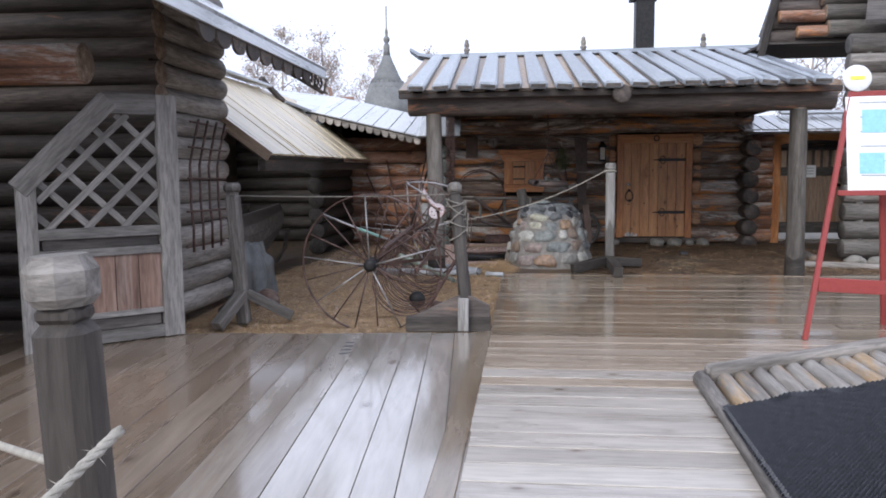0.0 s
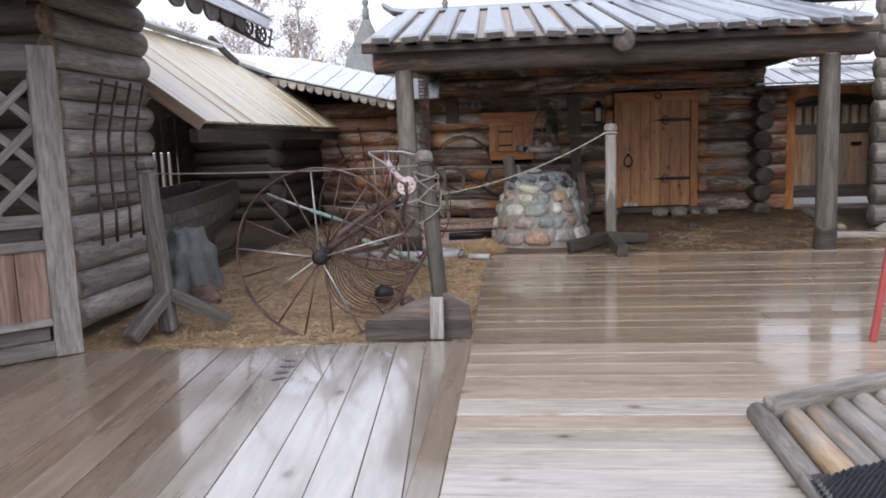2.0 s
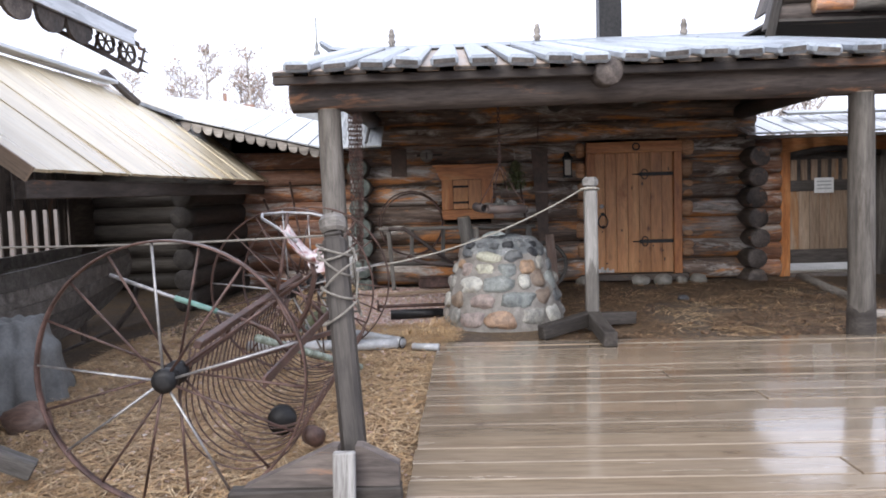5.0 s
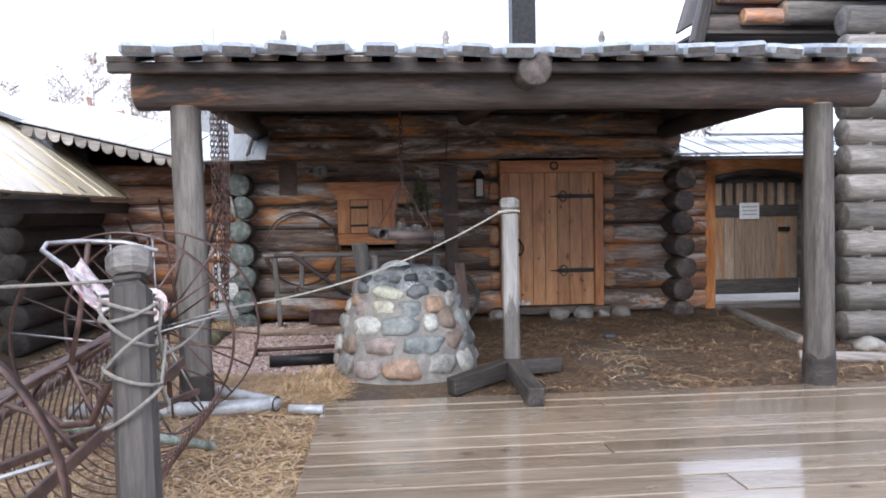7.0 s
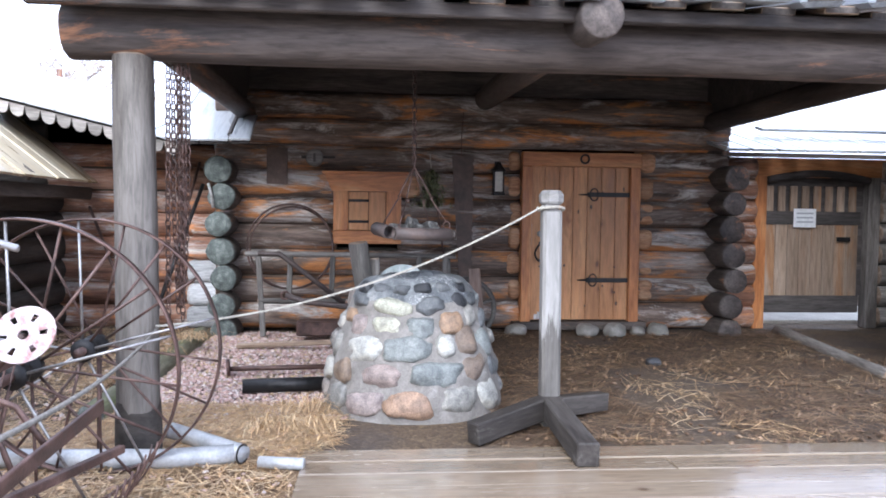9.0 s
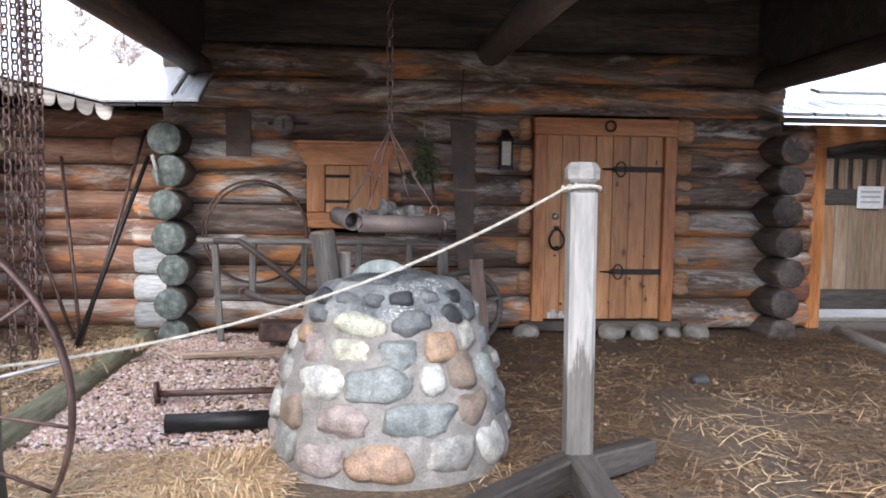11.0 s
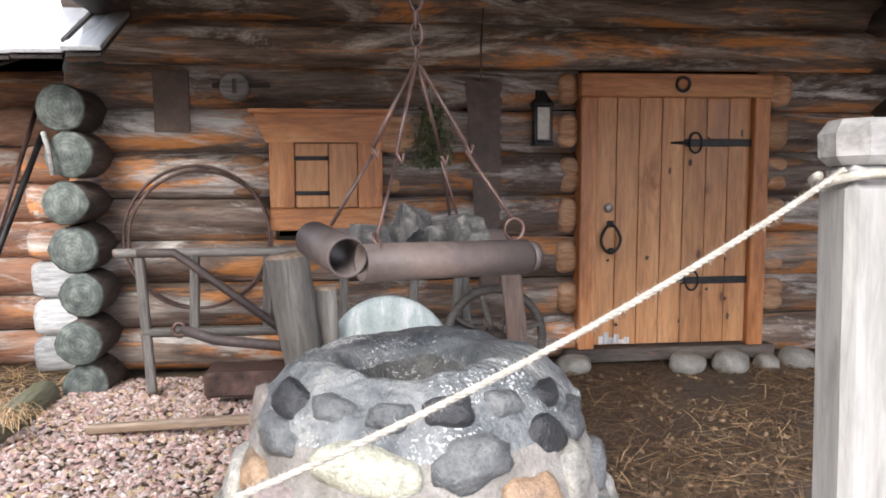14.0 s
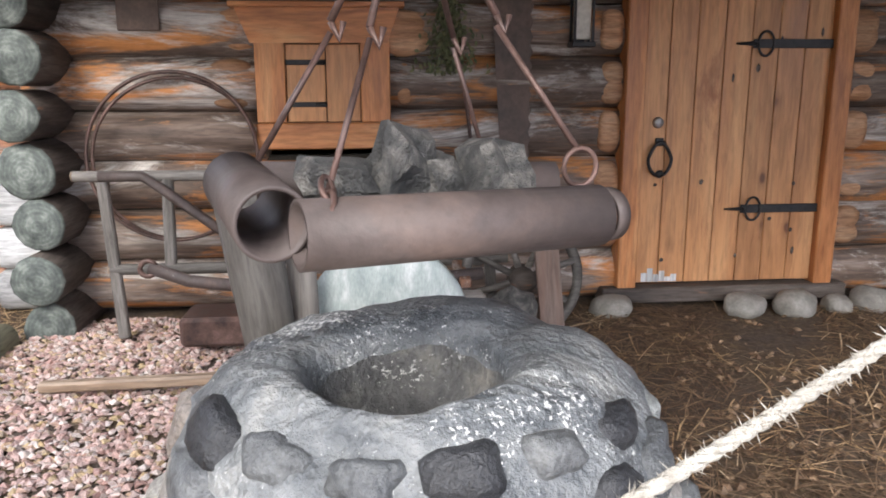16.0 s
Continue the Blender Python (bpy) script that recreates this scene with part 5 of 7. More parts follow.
def build_lattice():
    """Gate leaf with a cut corner, a lattice above and boards below, standing open."""
    a, b = Vector((-4.66, -1.37, 0.0)), Vector((-3.68, -0.5, 0.0))
    u = (b - a).normalized()
    n = Vector((u.y, -u.x, 0))
    L = (b - a).length
    g = thing("lattice_gate", (a + b) / 2, "grey wooden gate leaf with lattice and cut corner", "gate")

    def at(s, z, o=0.0):
        return a + u * s + n * o + Vector((0, 0, z))

    board("stile", at(L - 0.09, 0.0), at(L - 0.09, 2.16), 0.18, 0.07, M_LATTICE, g, n, 0.006)
    board("stile", at(0.08, -0.02), at(0.08, 1.4), 0.15, 0.07, M_LATTICE, g, n, 0.006)
    board("top_rail", at(L - 0.62, 2.07, 0.004), at(L - 0.18, 2.07, 0.004), 0.18, 0.07, M_LATTICE, g, n, 0.006)
    board("diagonal_rail", at(0.02, 1.34, 0.008), at(L - 0.56, 2.1, 0.008), 0.17, 0.07, M_LATTICE, g, n, 0.006)
    board("mid_rail", at(0.15, 0.97), at(L - 0.18, 0.97), 0.09, 0.06, M_LATTICE, g, n, 0.005)
    board("mid_rail", at(0.15, 0.8), at(L - 0.18, 0.8), 0.07, 0.06, M_LATTICE, g, n, 0.005)
    # near-black strips painted in for the shade of the hollows between rails
    board("dark_gap", at(0.18, 0.885, -0.02), at(L - 0.2, 0.885, -0.02), 0.1, 0.03, M_SOFFIT, g, n, 0.004, "dark strip standing in for shade in the hollow")
    board("bottom_rail", at(0.15, 0.06), at(L - 0.18, 0.06), 0.11, 0.06, M_LATTICE, g, n, 0.005)
    board("dark_gap", at(0.18, 0.17, -0.015), at(L - 0.2, 0.17, -0.015), 0.1, 0.03, M_SOFFIT, g, n, 0.004, "dark strip standing in for shade in the hollow")
    board("upper_moulding", at(0.15, 0.25), at(L - 0.18, 0.25), 0.05, 0.06, M_LATTICE, g, n, 0.005)
    w = (L - 0.33) / 5
    for i in range(5):
        s = 0.15 + w * (i + 0.5)
        board("panel_board", at(s, 0.27, -0.01), at(s, 0.78, -0.01), w - 0.006, 0.03, M_PANEL, g, n, 0.003)

    def top_of(s):
        return min(1.98, 1.32 + max(0.0, s - 0.1) * 1.18)

    def clip(s0, z0, ds, dz):
        pts = []
        for k in range(61):
            s, z = s0 + ds * k / 60, z0 + dz * k / 60
            if 0.14 < s < L - 0.16 and 1.0 < z < top_of(s):
                pts.append((s, z))
        return (pts[0], pts[-1]) if len(pts) > 3 else None

    for k in range(-8, 14):
        for sg, o in ((1, 0.004), (-1, -0.014)):
            c = clip(k * 0.3 - (1.0 if sg > 0 else -0.0), 0.98, sg * 1.3, 1.3)
            if c:
                (s0, z0), (s1, z1) = c
                board("lattice_slat", at(s0, z0, o), at(s1, z1, o), 0.055, 0.016, M_LATTICE, g, n, 0.002)
    return g


build_lattice()
# the second leaf's dark doorway post behind
board("house_post", (-5.05, -1.6, -0.1), (-5.05, -1.6, 2.6), 0.18, 0.18, M_LOG_GREY, None, (0, -1, 0), 0.01, "grey square porch post of the log house", category="post")
log("porch_log", (-8.0, -1.5, 2.35), (-4.1, -1.2, 2.35), 0.16, M_LOG_RED, M_END_BROWN, None, "orange brown porch log of the log house", category="beam")

# ---- east side: gate, small roof, log house ----


def build_gate():
    g = thing("door_2", (5.1, 8.75, 0.1), "worn plank gate with a toothed top and a notice", "gate", kind="structure")
    y = 8.75
    board("gate_post", (4.42, y, 0.0), (4.42, y, 2.15), 0.16, 0.16, M_TRIM, g, (0, -1, 0), 0.01, "orange brown gate post")
    board("gate_post", (5.95, y, 0.0), (5.95, y, 2.15), 0.16, 0.16, M_LOG_GREY, g, (0, -1, 0), 0.01)
    board("lintel", (4.3, y + 0.002, 2.06), (6.1, y + 0.002, 2.06), 0.24, 0.17, M_TRIM, g, (0, -1, 0), 0.01)
    arch = [(4.5 + 1.37 * k / 12, y - 0.07, 1.9 + 0.09 * math.sin(math.pi * k / 12)) for k in range(13)]
    tube("arch", arch, 0.05, M_SOFFIT, g, 8, False, "dark arched head of the gate")
    n = 8
    for i in range(n):
        x = 4.58 + i * 0.16
        board("plank", (x, y + 0.01, 0.32), (x, y + 0.01, 1.5), 0.155, 0.035, M_GATE, g, (0, -1, 0), 0.004)
        board("tooth", (x, y + 0.012, 1.5), (x, y + 0.012, 1.83), 0.1, 0.03, M_GATE, g, (0, -1, 0), 0.012)
    board("dark_band", (4.52, y - 0.012, 1.42), (5.8, y - 0.012, 1.42), 0.17, 0.02, M_SOFFIT, g, (0, -1, 0), 0.004, "dark band across the gate planks")
    board("dark_foot", (4.52, y - 0.012, 0.31), (5.8, y - 0.012, 0.31), 0.22, 0.03, M_SOFFIT, g, (0, -1, 0), 0.004, "dark bottom rail")
    # dark board added behind the planks to block sky between the teeth
    board("backing", (4.5, y + 0.06, 1.19), (5.87, y + 0.06, 1.19), 1.55, 0.03, M_SOFFIT, g, (0, -1, 0), 0)
    board("latch", (5.48, y - 0.03, 1.15), (5.66, y - 0.03, 1.15), 0.06, 0.03, M_BLACK, g, (0, -1, 0), 0.006)
    s = thing("gate_notice", (5.02, y - 0.04, 1.32), "small white notice with grey lines on the gate", "sign")
    board("sheet", (4.88, y - 0.04, 1.42), (5.18, y - 0.04, 1.42), 0.24, 0.008, M_WHITE, s, (0, -1, 0), 0.002)
    for k in range(3):
        board("text_bar", (4.92, y - 0.046, 1.48 - 0.055 * k), (5.14, y - 0.046, 1.48 - 0.055 * k), 0.018, 0.003, M_GREYBAR, s, (0, -1, 0), 0)
    # stub of logs between smithy and gate
    w = thing("wall_gate_stub", (4.1, 8.7, 0), "short brown log stub between smithy and gate", "wall", kind="structure")
    for i in range(8):
        log("log", (3.7, 8.75, 0.15 + 0.27 * i), (4.34, 8.75, 0.15 + 0.27 * i), 0.14, M_LOG_RED, M_END_BROWN, w)
    for i in range(8):
        log("log", (6.04, 8.75, 0.15 + 0.27 * i), (7.6, 8.75, 0.15 + 0.27 * i), 0.14, M_LOG_GREY, M_END_BROWN, w)
    # plank roof over the gate
    rf = thing("gate_roof", (5.0, 8.4, 2.15), "small grey plank roof over the gate", "roof", kind="structure")
    for i in range(9):
        x = 3.62 + 0.33 * i
        board("roof_board", (x + 0.1, 7.9, 2.2), (x + 0.1, 9.3, 2.55), 0.3, 0.035, M_ROOF, rf, (0, -1, 4), 0.004)
    board("cap_board", (4.6, 9.15, 2.6), (6.6, 9.15, 2.6), 0.22, 0.04, M_ROOF, rf, (0, -0.3, 1), 0.005)
    board("eave_board", (3.55, 7.95, 2.15), (6.6, 7.95, 2.15), 0.05, 0.05, M_LOG_DARK, rf)
    put("pale_path", box_mesh(3.2, 1.6, 0.06, M_CONCRETE, 0.01), pose(5.6, 9.9, 0.02), None, "pale gravel path beyond the gate", category="path", kind="structure")
    plain_cover("far_wall", [(3.9, 12.4, 0.0), (9.0, 12.4, 0.0), (9.0, 12.4, 2.1), (3.9, 12.4, 2.1)], [(0, 1, 2, 3)], M_LOG_GREY, "grey boarded wall beyond the gate", "wall")


build_gate()

RBX, RBY = 4.62, 5.6
east = log_wall("wall_east_house", (RBX, RBY), (11.0, RBY), 0.2, 12, 0.29, 0.155, M_LOG_EAST, M_LOG_EAST, "grey log front of the east house", stick=0.14)
east_side = log_wall("wall_east_side", (RBX + 0.1, RBY + 0.12), (RBX + 1.9, 8.5), 0.06, 12, 0.29, 0.15, M_LOG_EAST, M_LOG_EAST, "grey log side wall of the east house", stick=0.16)


def build_east_roof():
    rf = thing("east_roof", (5, 7.5, 3.3), "steep dark gable roof overhanging the east house", "roof", kind="structure")
    gy = 7.45
    # boarded dark gable over the overhang
    for i in range(8):
        z = 3.84 + 0.27 * i
        log("gable_log", (3.78 + 0.09 * i, gy + 0.2, z), (9.0, gy + 0.2, z), 0.15, M_BEAM, M_BEAM, rf)
    for x, z, l in ((4.3, 3.9, 0.62), (3.98, 4.18, 0.9)):
        log("bracket_log", (x, gy - 0.02, z), (x + l, gy - 0.02, z), 0.105, M_LOG_RED, M_CUT, rf, "orange brown bracket log")
    for x, z in ((4.8, 3.95), (4.75, 4.22), (4.7, 4.5)):
        log("corner_log", (x, gy - 0.05, z), (9.0, gy - 0.05, z), 0.15, M_LOG_EAST, M_END_BROWN, rf)
    board("verge_board", (3.64, gy - 0.05, 3.28), (4.28, gy - 0.05, 6.2), 0.13, 0.04, M_POST_OLD, rf, (0, -1, 0), 0.01, "grey hanging verge board")
    board("verge_strip", (3.76, gy - 0.02, 3.8), (4.38, gy - 0.02, 6.2), 0.05, 0.05, M_LOG_GREY, rf, (0, -1, 0), 0.008)
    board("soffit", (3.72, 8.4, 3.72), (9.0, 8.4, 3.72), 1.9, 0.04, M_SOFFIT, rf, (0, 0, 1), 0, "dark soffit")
    for i in range(7):
        y = 7.55 + 0.3 * i
        lo = 0.0 if i == 0 else 0.55
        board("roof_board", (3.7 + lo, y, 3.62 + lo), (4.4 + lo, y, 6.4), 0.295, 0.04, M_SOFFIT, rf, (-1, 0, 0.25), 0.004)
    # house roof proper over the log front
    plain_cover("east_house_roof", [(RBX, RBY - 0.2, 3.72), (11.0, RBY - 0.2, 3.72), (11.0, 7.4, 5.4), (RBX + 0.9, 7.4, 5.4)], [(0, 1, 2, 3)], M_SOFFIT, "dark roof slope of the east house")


build_east_roof()
for i, (x, y, s) in enumerate(((4.55, 5.25, 0.16), (4.85, 5.2, 0.12), (5.2, 5.15, 0.15), (5.6, 5.25, 0.14))):
    lump("foundation_stone", (x, y, 0.03), (s, s * 0.8, s * 0.6), M_BOULDER, 40.0 + i, None, label="pale foundation stone under the east house", category="stone", group="foundation stones")
log("kerb_log", (4.52, 8.35, 0.02), (4.12, 5.7, 0.0), 0.075, M_LOG_GREY, M_END_BROWN, None, "grey kerb log lying on the straw", category="log")
log("kerb_log", (3.6, 4.9, 0.02), (5.4, 4.3, 0.0), 0.06, M_LOG_GREY, M_END_BROWN, None, "thin grey kerb log beside the porch post", category="log")
log("edging_log", (-2.36, 4.6, 0.0), (-2.36, 7.95, 0.04), 0.1, M_MOSSLOG, M_END_GREEN, None, "half buried mossy edging log by the gravel", category="log")

# ---- decks ----


def build_decks():
    dk = thing("deck", (1.5, -1.5, -0.05), "wet brown plank deck, boards laid across the walk", "deck", kind="structure")
    y = 3.86
    while y > -9.5:
        w = RNG.uniform(0.2, 0.26)
        cut = RNG.uniform(0.8, 3.6)
        dz = RNG.uniform(-0.0035, 0.0035)
        x1 = 5.2
        tilt = RNG.uniform(-0.02, 0.02) if y > -0.3 else RNG.uniform(-0.014, 0.014)
        gap = RNG.choice((0.005, 0.007, 0.009, 0.014))
        md = M_DECK if y > -0.3 else (M_DECK_MID if y > -1.25 or (y > -2.1 and RNG.random() < 0.4) else M_DECK_PALE)
        if y < -4.2 or RNG.random() < 0.35:
            board("plank", (-0.88 + RNG.uniform(0, 0.012), y - w / 2, -0.02 + dz), (cut, y - w / 2, -0.02 + dz), w - gap, 0.04, md, dk, (0, tilt, 1), 0.004)
            board("plank", (cut + 0.006, y - w / 2, -0.02 - dz), (x1, y - w / 2, -0.02 - dz), w - gap, 0.04, md, dk, (0, tilt, 1), 0.004)
        else:
            board("plank", (-0.88 + RNG.uniform(0, 0.012), y - w / 2, -0.02 + dz), (x1, y - w / 2, -0.02 + dz), w - gap, 0.04, md, dk, (0, tilt, 1), 0.004)
        y -= w
    board("edge_beam", (-0.85, -0.3, -0.1), (-0.85, 3.8, -0.1), 0.06, 0.11, M_LOG_GREY, dk, bevel=0.005)
    board("underlay", (-0.8, -2.8, -0.055), (5.1, -2.8, -0.055), 13.0, 0.02, M_SOFFIT, dk, bevel=0)
    wk = thing("walkway", (-3, -4, -0.05), "wet grey plank walkway, boards laid along the walk", "deck", kind="structure")
    board("seam_board", (-0.98, -9.5, -0.014), (-0.935, -0.26, -0.014), 0.14, 0.04, M_DECK, wk, bevel=0.005)
    skew = -0.07
    for i in range(28):
        w = 0.206
        x = -1.02 - w * (i - 0.5)
        yf = -0.3 - 0.075 * i * w + RNG.uniform(-0.015, 0.015)
        y0 = -9.5

        def xat(yy):
            return x + skew * (yy + 2.89)
        # planks 0 to 6 have the sky reflection put into their colour
        md = M_DECK_W if i in (1, 2, 3, 4) else (M_DECK_T if i in (0, 5, 6) else M_DECK_L)
        board("plank", (xat(y0), y0, -0.022 + RNG.uniform(-0.002, 0.002)), (xat(yf), yf, -0.022 + RNG.uniform(-0.002, 0.002)), w - 0.004, 0.038, md, wk, bevel=0.002)
    for k in range(4):
        put("worn_hollow", lump_mesh((0.05 + 0.012 * (k % 2), 0.03, 0.004), M_RUBBER, 3.0 + k, 0.35, 2), pose(-2.06 + 0.012 * k, -0.78 - 0.13 * k, -0.003, 0, 0, 12 * k), wk, "small dark spot on a plank")
    board("underlay", (-4.0, -9.5, -0.06), (-4.0, -0.75, -0.06), 6.1, 0.02, M_SOFFIT, wk, bevel=0)


build_decks()
# ---- rope posts ----


def rope_post(at, top, label, height_of_cap=1.3, s=0.13, feet=(), pale=None, mat=None, stain=0.0, gussets=()):
    """A square barrier post with chamfered head on timber feet."""
    a, t = Vector(at), Vector(top)
    p = thing("barrier_post", at, label, "post", "rope barrier posts")
    d = (t - a).normalized()
    m = mat or M_GREY
    neck = t - d * 0.125
    if stain:
        board("shaft", a, neck, s, s, M_STAINED, p, (0, -1, 0), 0.02, "bleached shaft with a dark soaked foot")
    else:
        board("shaft", a, neck, s, s, m, p, (0, -1, 0), 0.022)
    board("neck", neck, neck + d * 0.03, s * 0.78, s * 0.78, m, p, (0, -1, 0), 0.012)
    q = neck + d * 0.03
    prof = [(s * 0.5, 0), (s * 0.64, 0.018), (s * 0.66, 0.066), (s * 0.5, 0.095)]
    mm = along(q, q + d)
    mm = Matrix.Translation(q) @ Vector((0, 0, 1)).rotation_difference(d).to_matrix().to_4x4() @ pose(0, 0, 0, 0, 0, 22.5)
    lathe("cap", prof, M_GREY if m in (M_POST_OLD, M_POST_DARK) else m, mm, p, 8, "chamfered post head", True, False)
    for f0, f1, w, h in feet:
        board("foot", f0, f1, w, h, M_POST_DARK if gussets else (M_GREY if m is M_GREY else M_POST_OLD), p, (0, 0, 1), 0.008)
    for poly in gussets:
        n = len(poly)
        vs = [(x, a.y - 0.14, z) for x, z in poly] + [(x, a.y - 0.06, z) for x, z in poly]
        fs = [tuple(range(n)), tuple(range(2 * n - 1, n - 1, -1))] + [(k, k + n, (k + 1) % n + n, (k + 1) % n) for k in range(n)]
        put("gusset", mesh_of("gusset", vs, fs, M_BEAM, None, False), None, p, "dark triangular brace")
    if pale:
        board("pale_batten", pale[0], pale[1], s * 0.85, 0.05, M_PALE, p, (0, -1, 0), 0.006, "pale new wood batten")
    return p


rope_post((0.705, 4.33, 0.0), (0.71, 4.4, 1.575), "bleached square barrier post on a timber cross foot", s=0.128, mat=M_PALE, stain=0.4,
          feet=(((0.705, 4.3, 0.14), (0.73, 3.46, 0.07), 0.13, 0.14), ((0.68, 4.3, 0.14), (0.14, 3.95, 0.06), 0.11, 0.14), ((0.76, 4.36, 0.12), (1.2, 4.75, 0.06), 0.11, 0.13)))
rope_post((-1.1, 0.07, -0.05), (-1.27, 0.58, 1.34), "leaning grey barrier post wrapped with rope", s=0.118,
          mat=M_POST_OLD, feet=(((-1.68, -0.08, 0.03), (-0.88, -0.04, 0.03), 0.1, 0.14),), gussets=(((-1.62, 0.1), (-1.2, 0.29), (-1.17, 0.29), (-1.17, 0.1)), ((-1.09, 0.1), (-1.09, 0.29), (-1.06, 0.29), (-0.89, 0.2), (-0.89, 0.1))),
          pale=((-1.13, -0.17, -0.02), (-1.13, -0.14, 0.29)))
rope_post((-3.44, 0.38, -0.08), (-3.525, 0.38, 1.37), "dark leaning barrier post on splayed timber feet", s=0.13, mat=M_GREY,
          feet=(((-3.44, 0.36, 0.24), (-3.56, -0.05, -0.03), 0.12, 0.1), ((-3.42, 0.4, 0.24), (-3.0, 0.58, -0.03), 0.12, 0.1), ((-3.5, 0.45, 0.15), (-3.85, 0.85, -0.05), 0.12, 0.1)))
rope_post((-1.375, -5.85, 0.0), (-1.43, -5.85, 1.31), "thick dark barrier post with a chamfered head", s=0.102, mat=M_POST_DARK)


def sag(p0, p1, drop, n=24):
    p0, p1 = Vector(p0), Vector(p1)
    return [p0.lerp(p1, i / n) - Vector((0, 0, drop * 4 * (i / n) * (1 - i / n))) for i in range(n + 1)]


def rope_thing(pts, r, label, fuzz=0, mat=None):
    """A twisted rope with loose fibres."""
    if fuzz > 9:
        # three strands laid round one another
        v, f = [], []
        fine = []
        for a, b in zip(pts, pts[1:]):
            n = max(1, int((b - a).length / (r * 1.1)))
            fine += [a.lerp(b, i / n) for i in range(n)]
        fine.append(pts[-1])
        for s3 in range(3):
            strand = []
            for i, p in enumerate(fine):
                d = (fine[min(i + 1, len(fine) - 1)] - fine[max(i - 1, 0)]).normalized()
                u = d.cross(Vector((0.1, 0.2, 1))).normalized()
                w = d.cross(u)
                q = i * 0.95 + s3 * 2 * math.pi / 3
                strand.append(p + (u * math.cos(q) + w * math.sin(q)) * r * 0.5)
            sv, sf = tube_data(strand, r * 0.58, 6)
            k = len(v)
            v += sv
            f += [tuple(q + k for q in face) for face in sf]
    else:
        v, f = tube_data(pts, r, 8)
    for a, b in zip(pts, pts[1:]):
        for _ in range(fuzz):
            c = a.lerp(b, RNG.random())
            d = Vector((RNG.uniform(-1, 1), RNG.uniform(-1, 1), RNG.uniform(-1, 1))).normalized()
            s = Vector((RNG.uniform(-1, 1), RNG.uniform(-1, 1), RNG.uniform(-1, 1))).normalized() * r * 0.14
            k = len(v)
            v += [c + d * r * 0.6 + s, c + d * r * 0.6 - s, c + d * r * RNG.uniform(1.3, 2.9)]
            f.append((k, k + 1, k + 2))
    return put("barrier_rope", mesh_of("barrier_rope", v, f, mat or M_ROPE), None, None, label, category="rope", group="barrier ropes")


rope_thing(sag((0.65, 4.36, 1.472), (-1.71, 3.8, 0.75), 0.148, 60), 0.0066, "pale hairy hemp rope slung before the forge", 60)
rope_thing(sag((-1.7, 3.8, 0.74), (-1.21, 0.5, 0.98), 0.07, 24), 0.008, "grey hemp rope from porch post to barrier post", 3, M_ROPE_GREY)
rope_thing(sag((-1.26, 0.54, 1.24), (-3.52, 0.42, 1.24), 0.02), 0.006, "thin grey rope strung between barrier posts", 2, M_ROPE_GREY)
rope_thing(sag((-1.3, -5.9, 1.0), (-1.55, -7.2, 0.62), 0.02, 16), 0.010, "pale hemp rope tied to the near barrier post", 12)
rope_thing(sag((-1.48, -5.82, 0.9), (-4.6, -3.6, 0.9), 0.12, 24), 0.009, "pale hemp rope running to the log house", 4)


def coil(axis0, axis1, r, turns, wire, label):
    a, b = Vector(axis0), Vector(axis1)
    d = (b - a).normalized()
    u = d.cross(Vector((0, 1, 0.2))).normalized()
    w = d.cross(u)
    pts = [a.lerp(b, i / (turns * 14)) + u * (r * math.cos(i * 2 * math.pi / 14)) + w * (r * math.sin(i * 2 * math.pi / 14)) for i in range(turns * 14 + 1)]
    return rope_thing(pts, wire, label)


def loops(centres, r, wire, label):
    """Slack turns of rope, each tilted its own way."""
    pts = []
    for i, (c, tx, ty) in enumerate(centres):
        for k in range(16):
            a = k * 2 * math.pi / 16
            f = k / 16
            nx = centres[min(i + 1, len(centres) - 1)][0]
            cc = Vector(c).lerp(Vector(nx), f)
            pts.append(cc + Vector((r * math.cos(a), r * math.sin(a), r * (tx * math.cos(a) + ty * math.sin(a)))))
    return rope_thing(pts, wire, label, 1, M_ROPE_GREY)


loops((((-1.2, 0.375, 0.78), 0.5, 0.2), ((-1.21, 0.41, 0.88), -0.5, 0.1), ((-1.22, 0.445, 0.97), 0.8, -0.3), ((-1.23, 0.46, 1.02), -0.9, 0.3), ((-1.245, 0.5, 1.13), 0.2, 0.3), ((-1.25, 0.515, 1.16), -0.3, 0.0)), 0.098, 0.0065, "grey rope wound slackly round the leaning post")
coil((0.708, 4.395, 1.44), (0.708, 4.4, 1.46), 0.088, 1, 0.01, "rope knotted round the bleached post")

# ---- hay rake ----


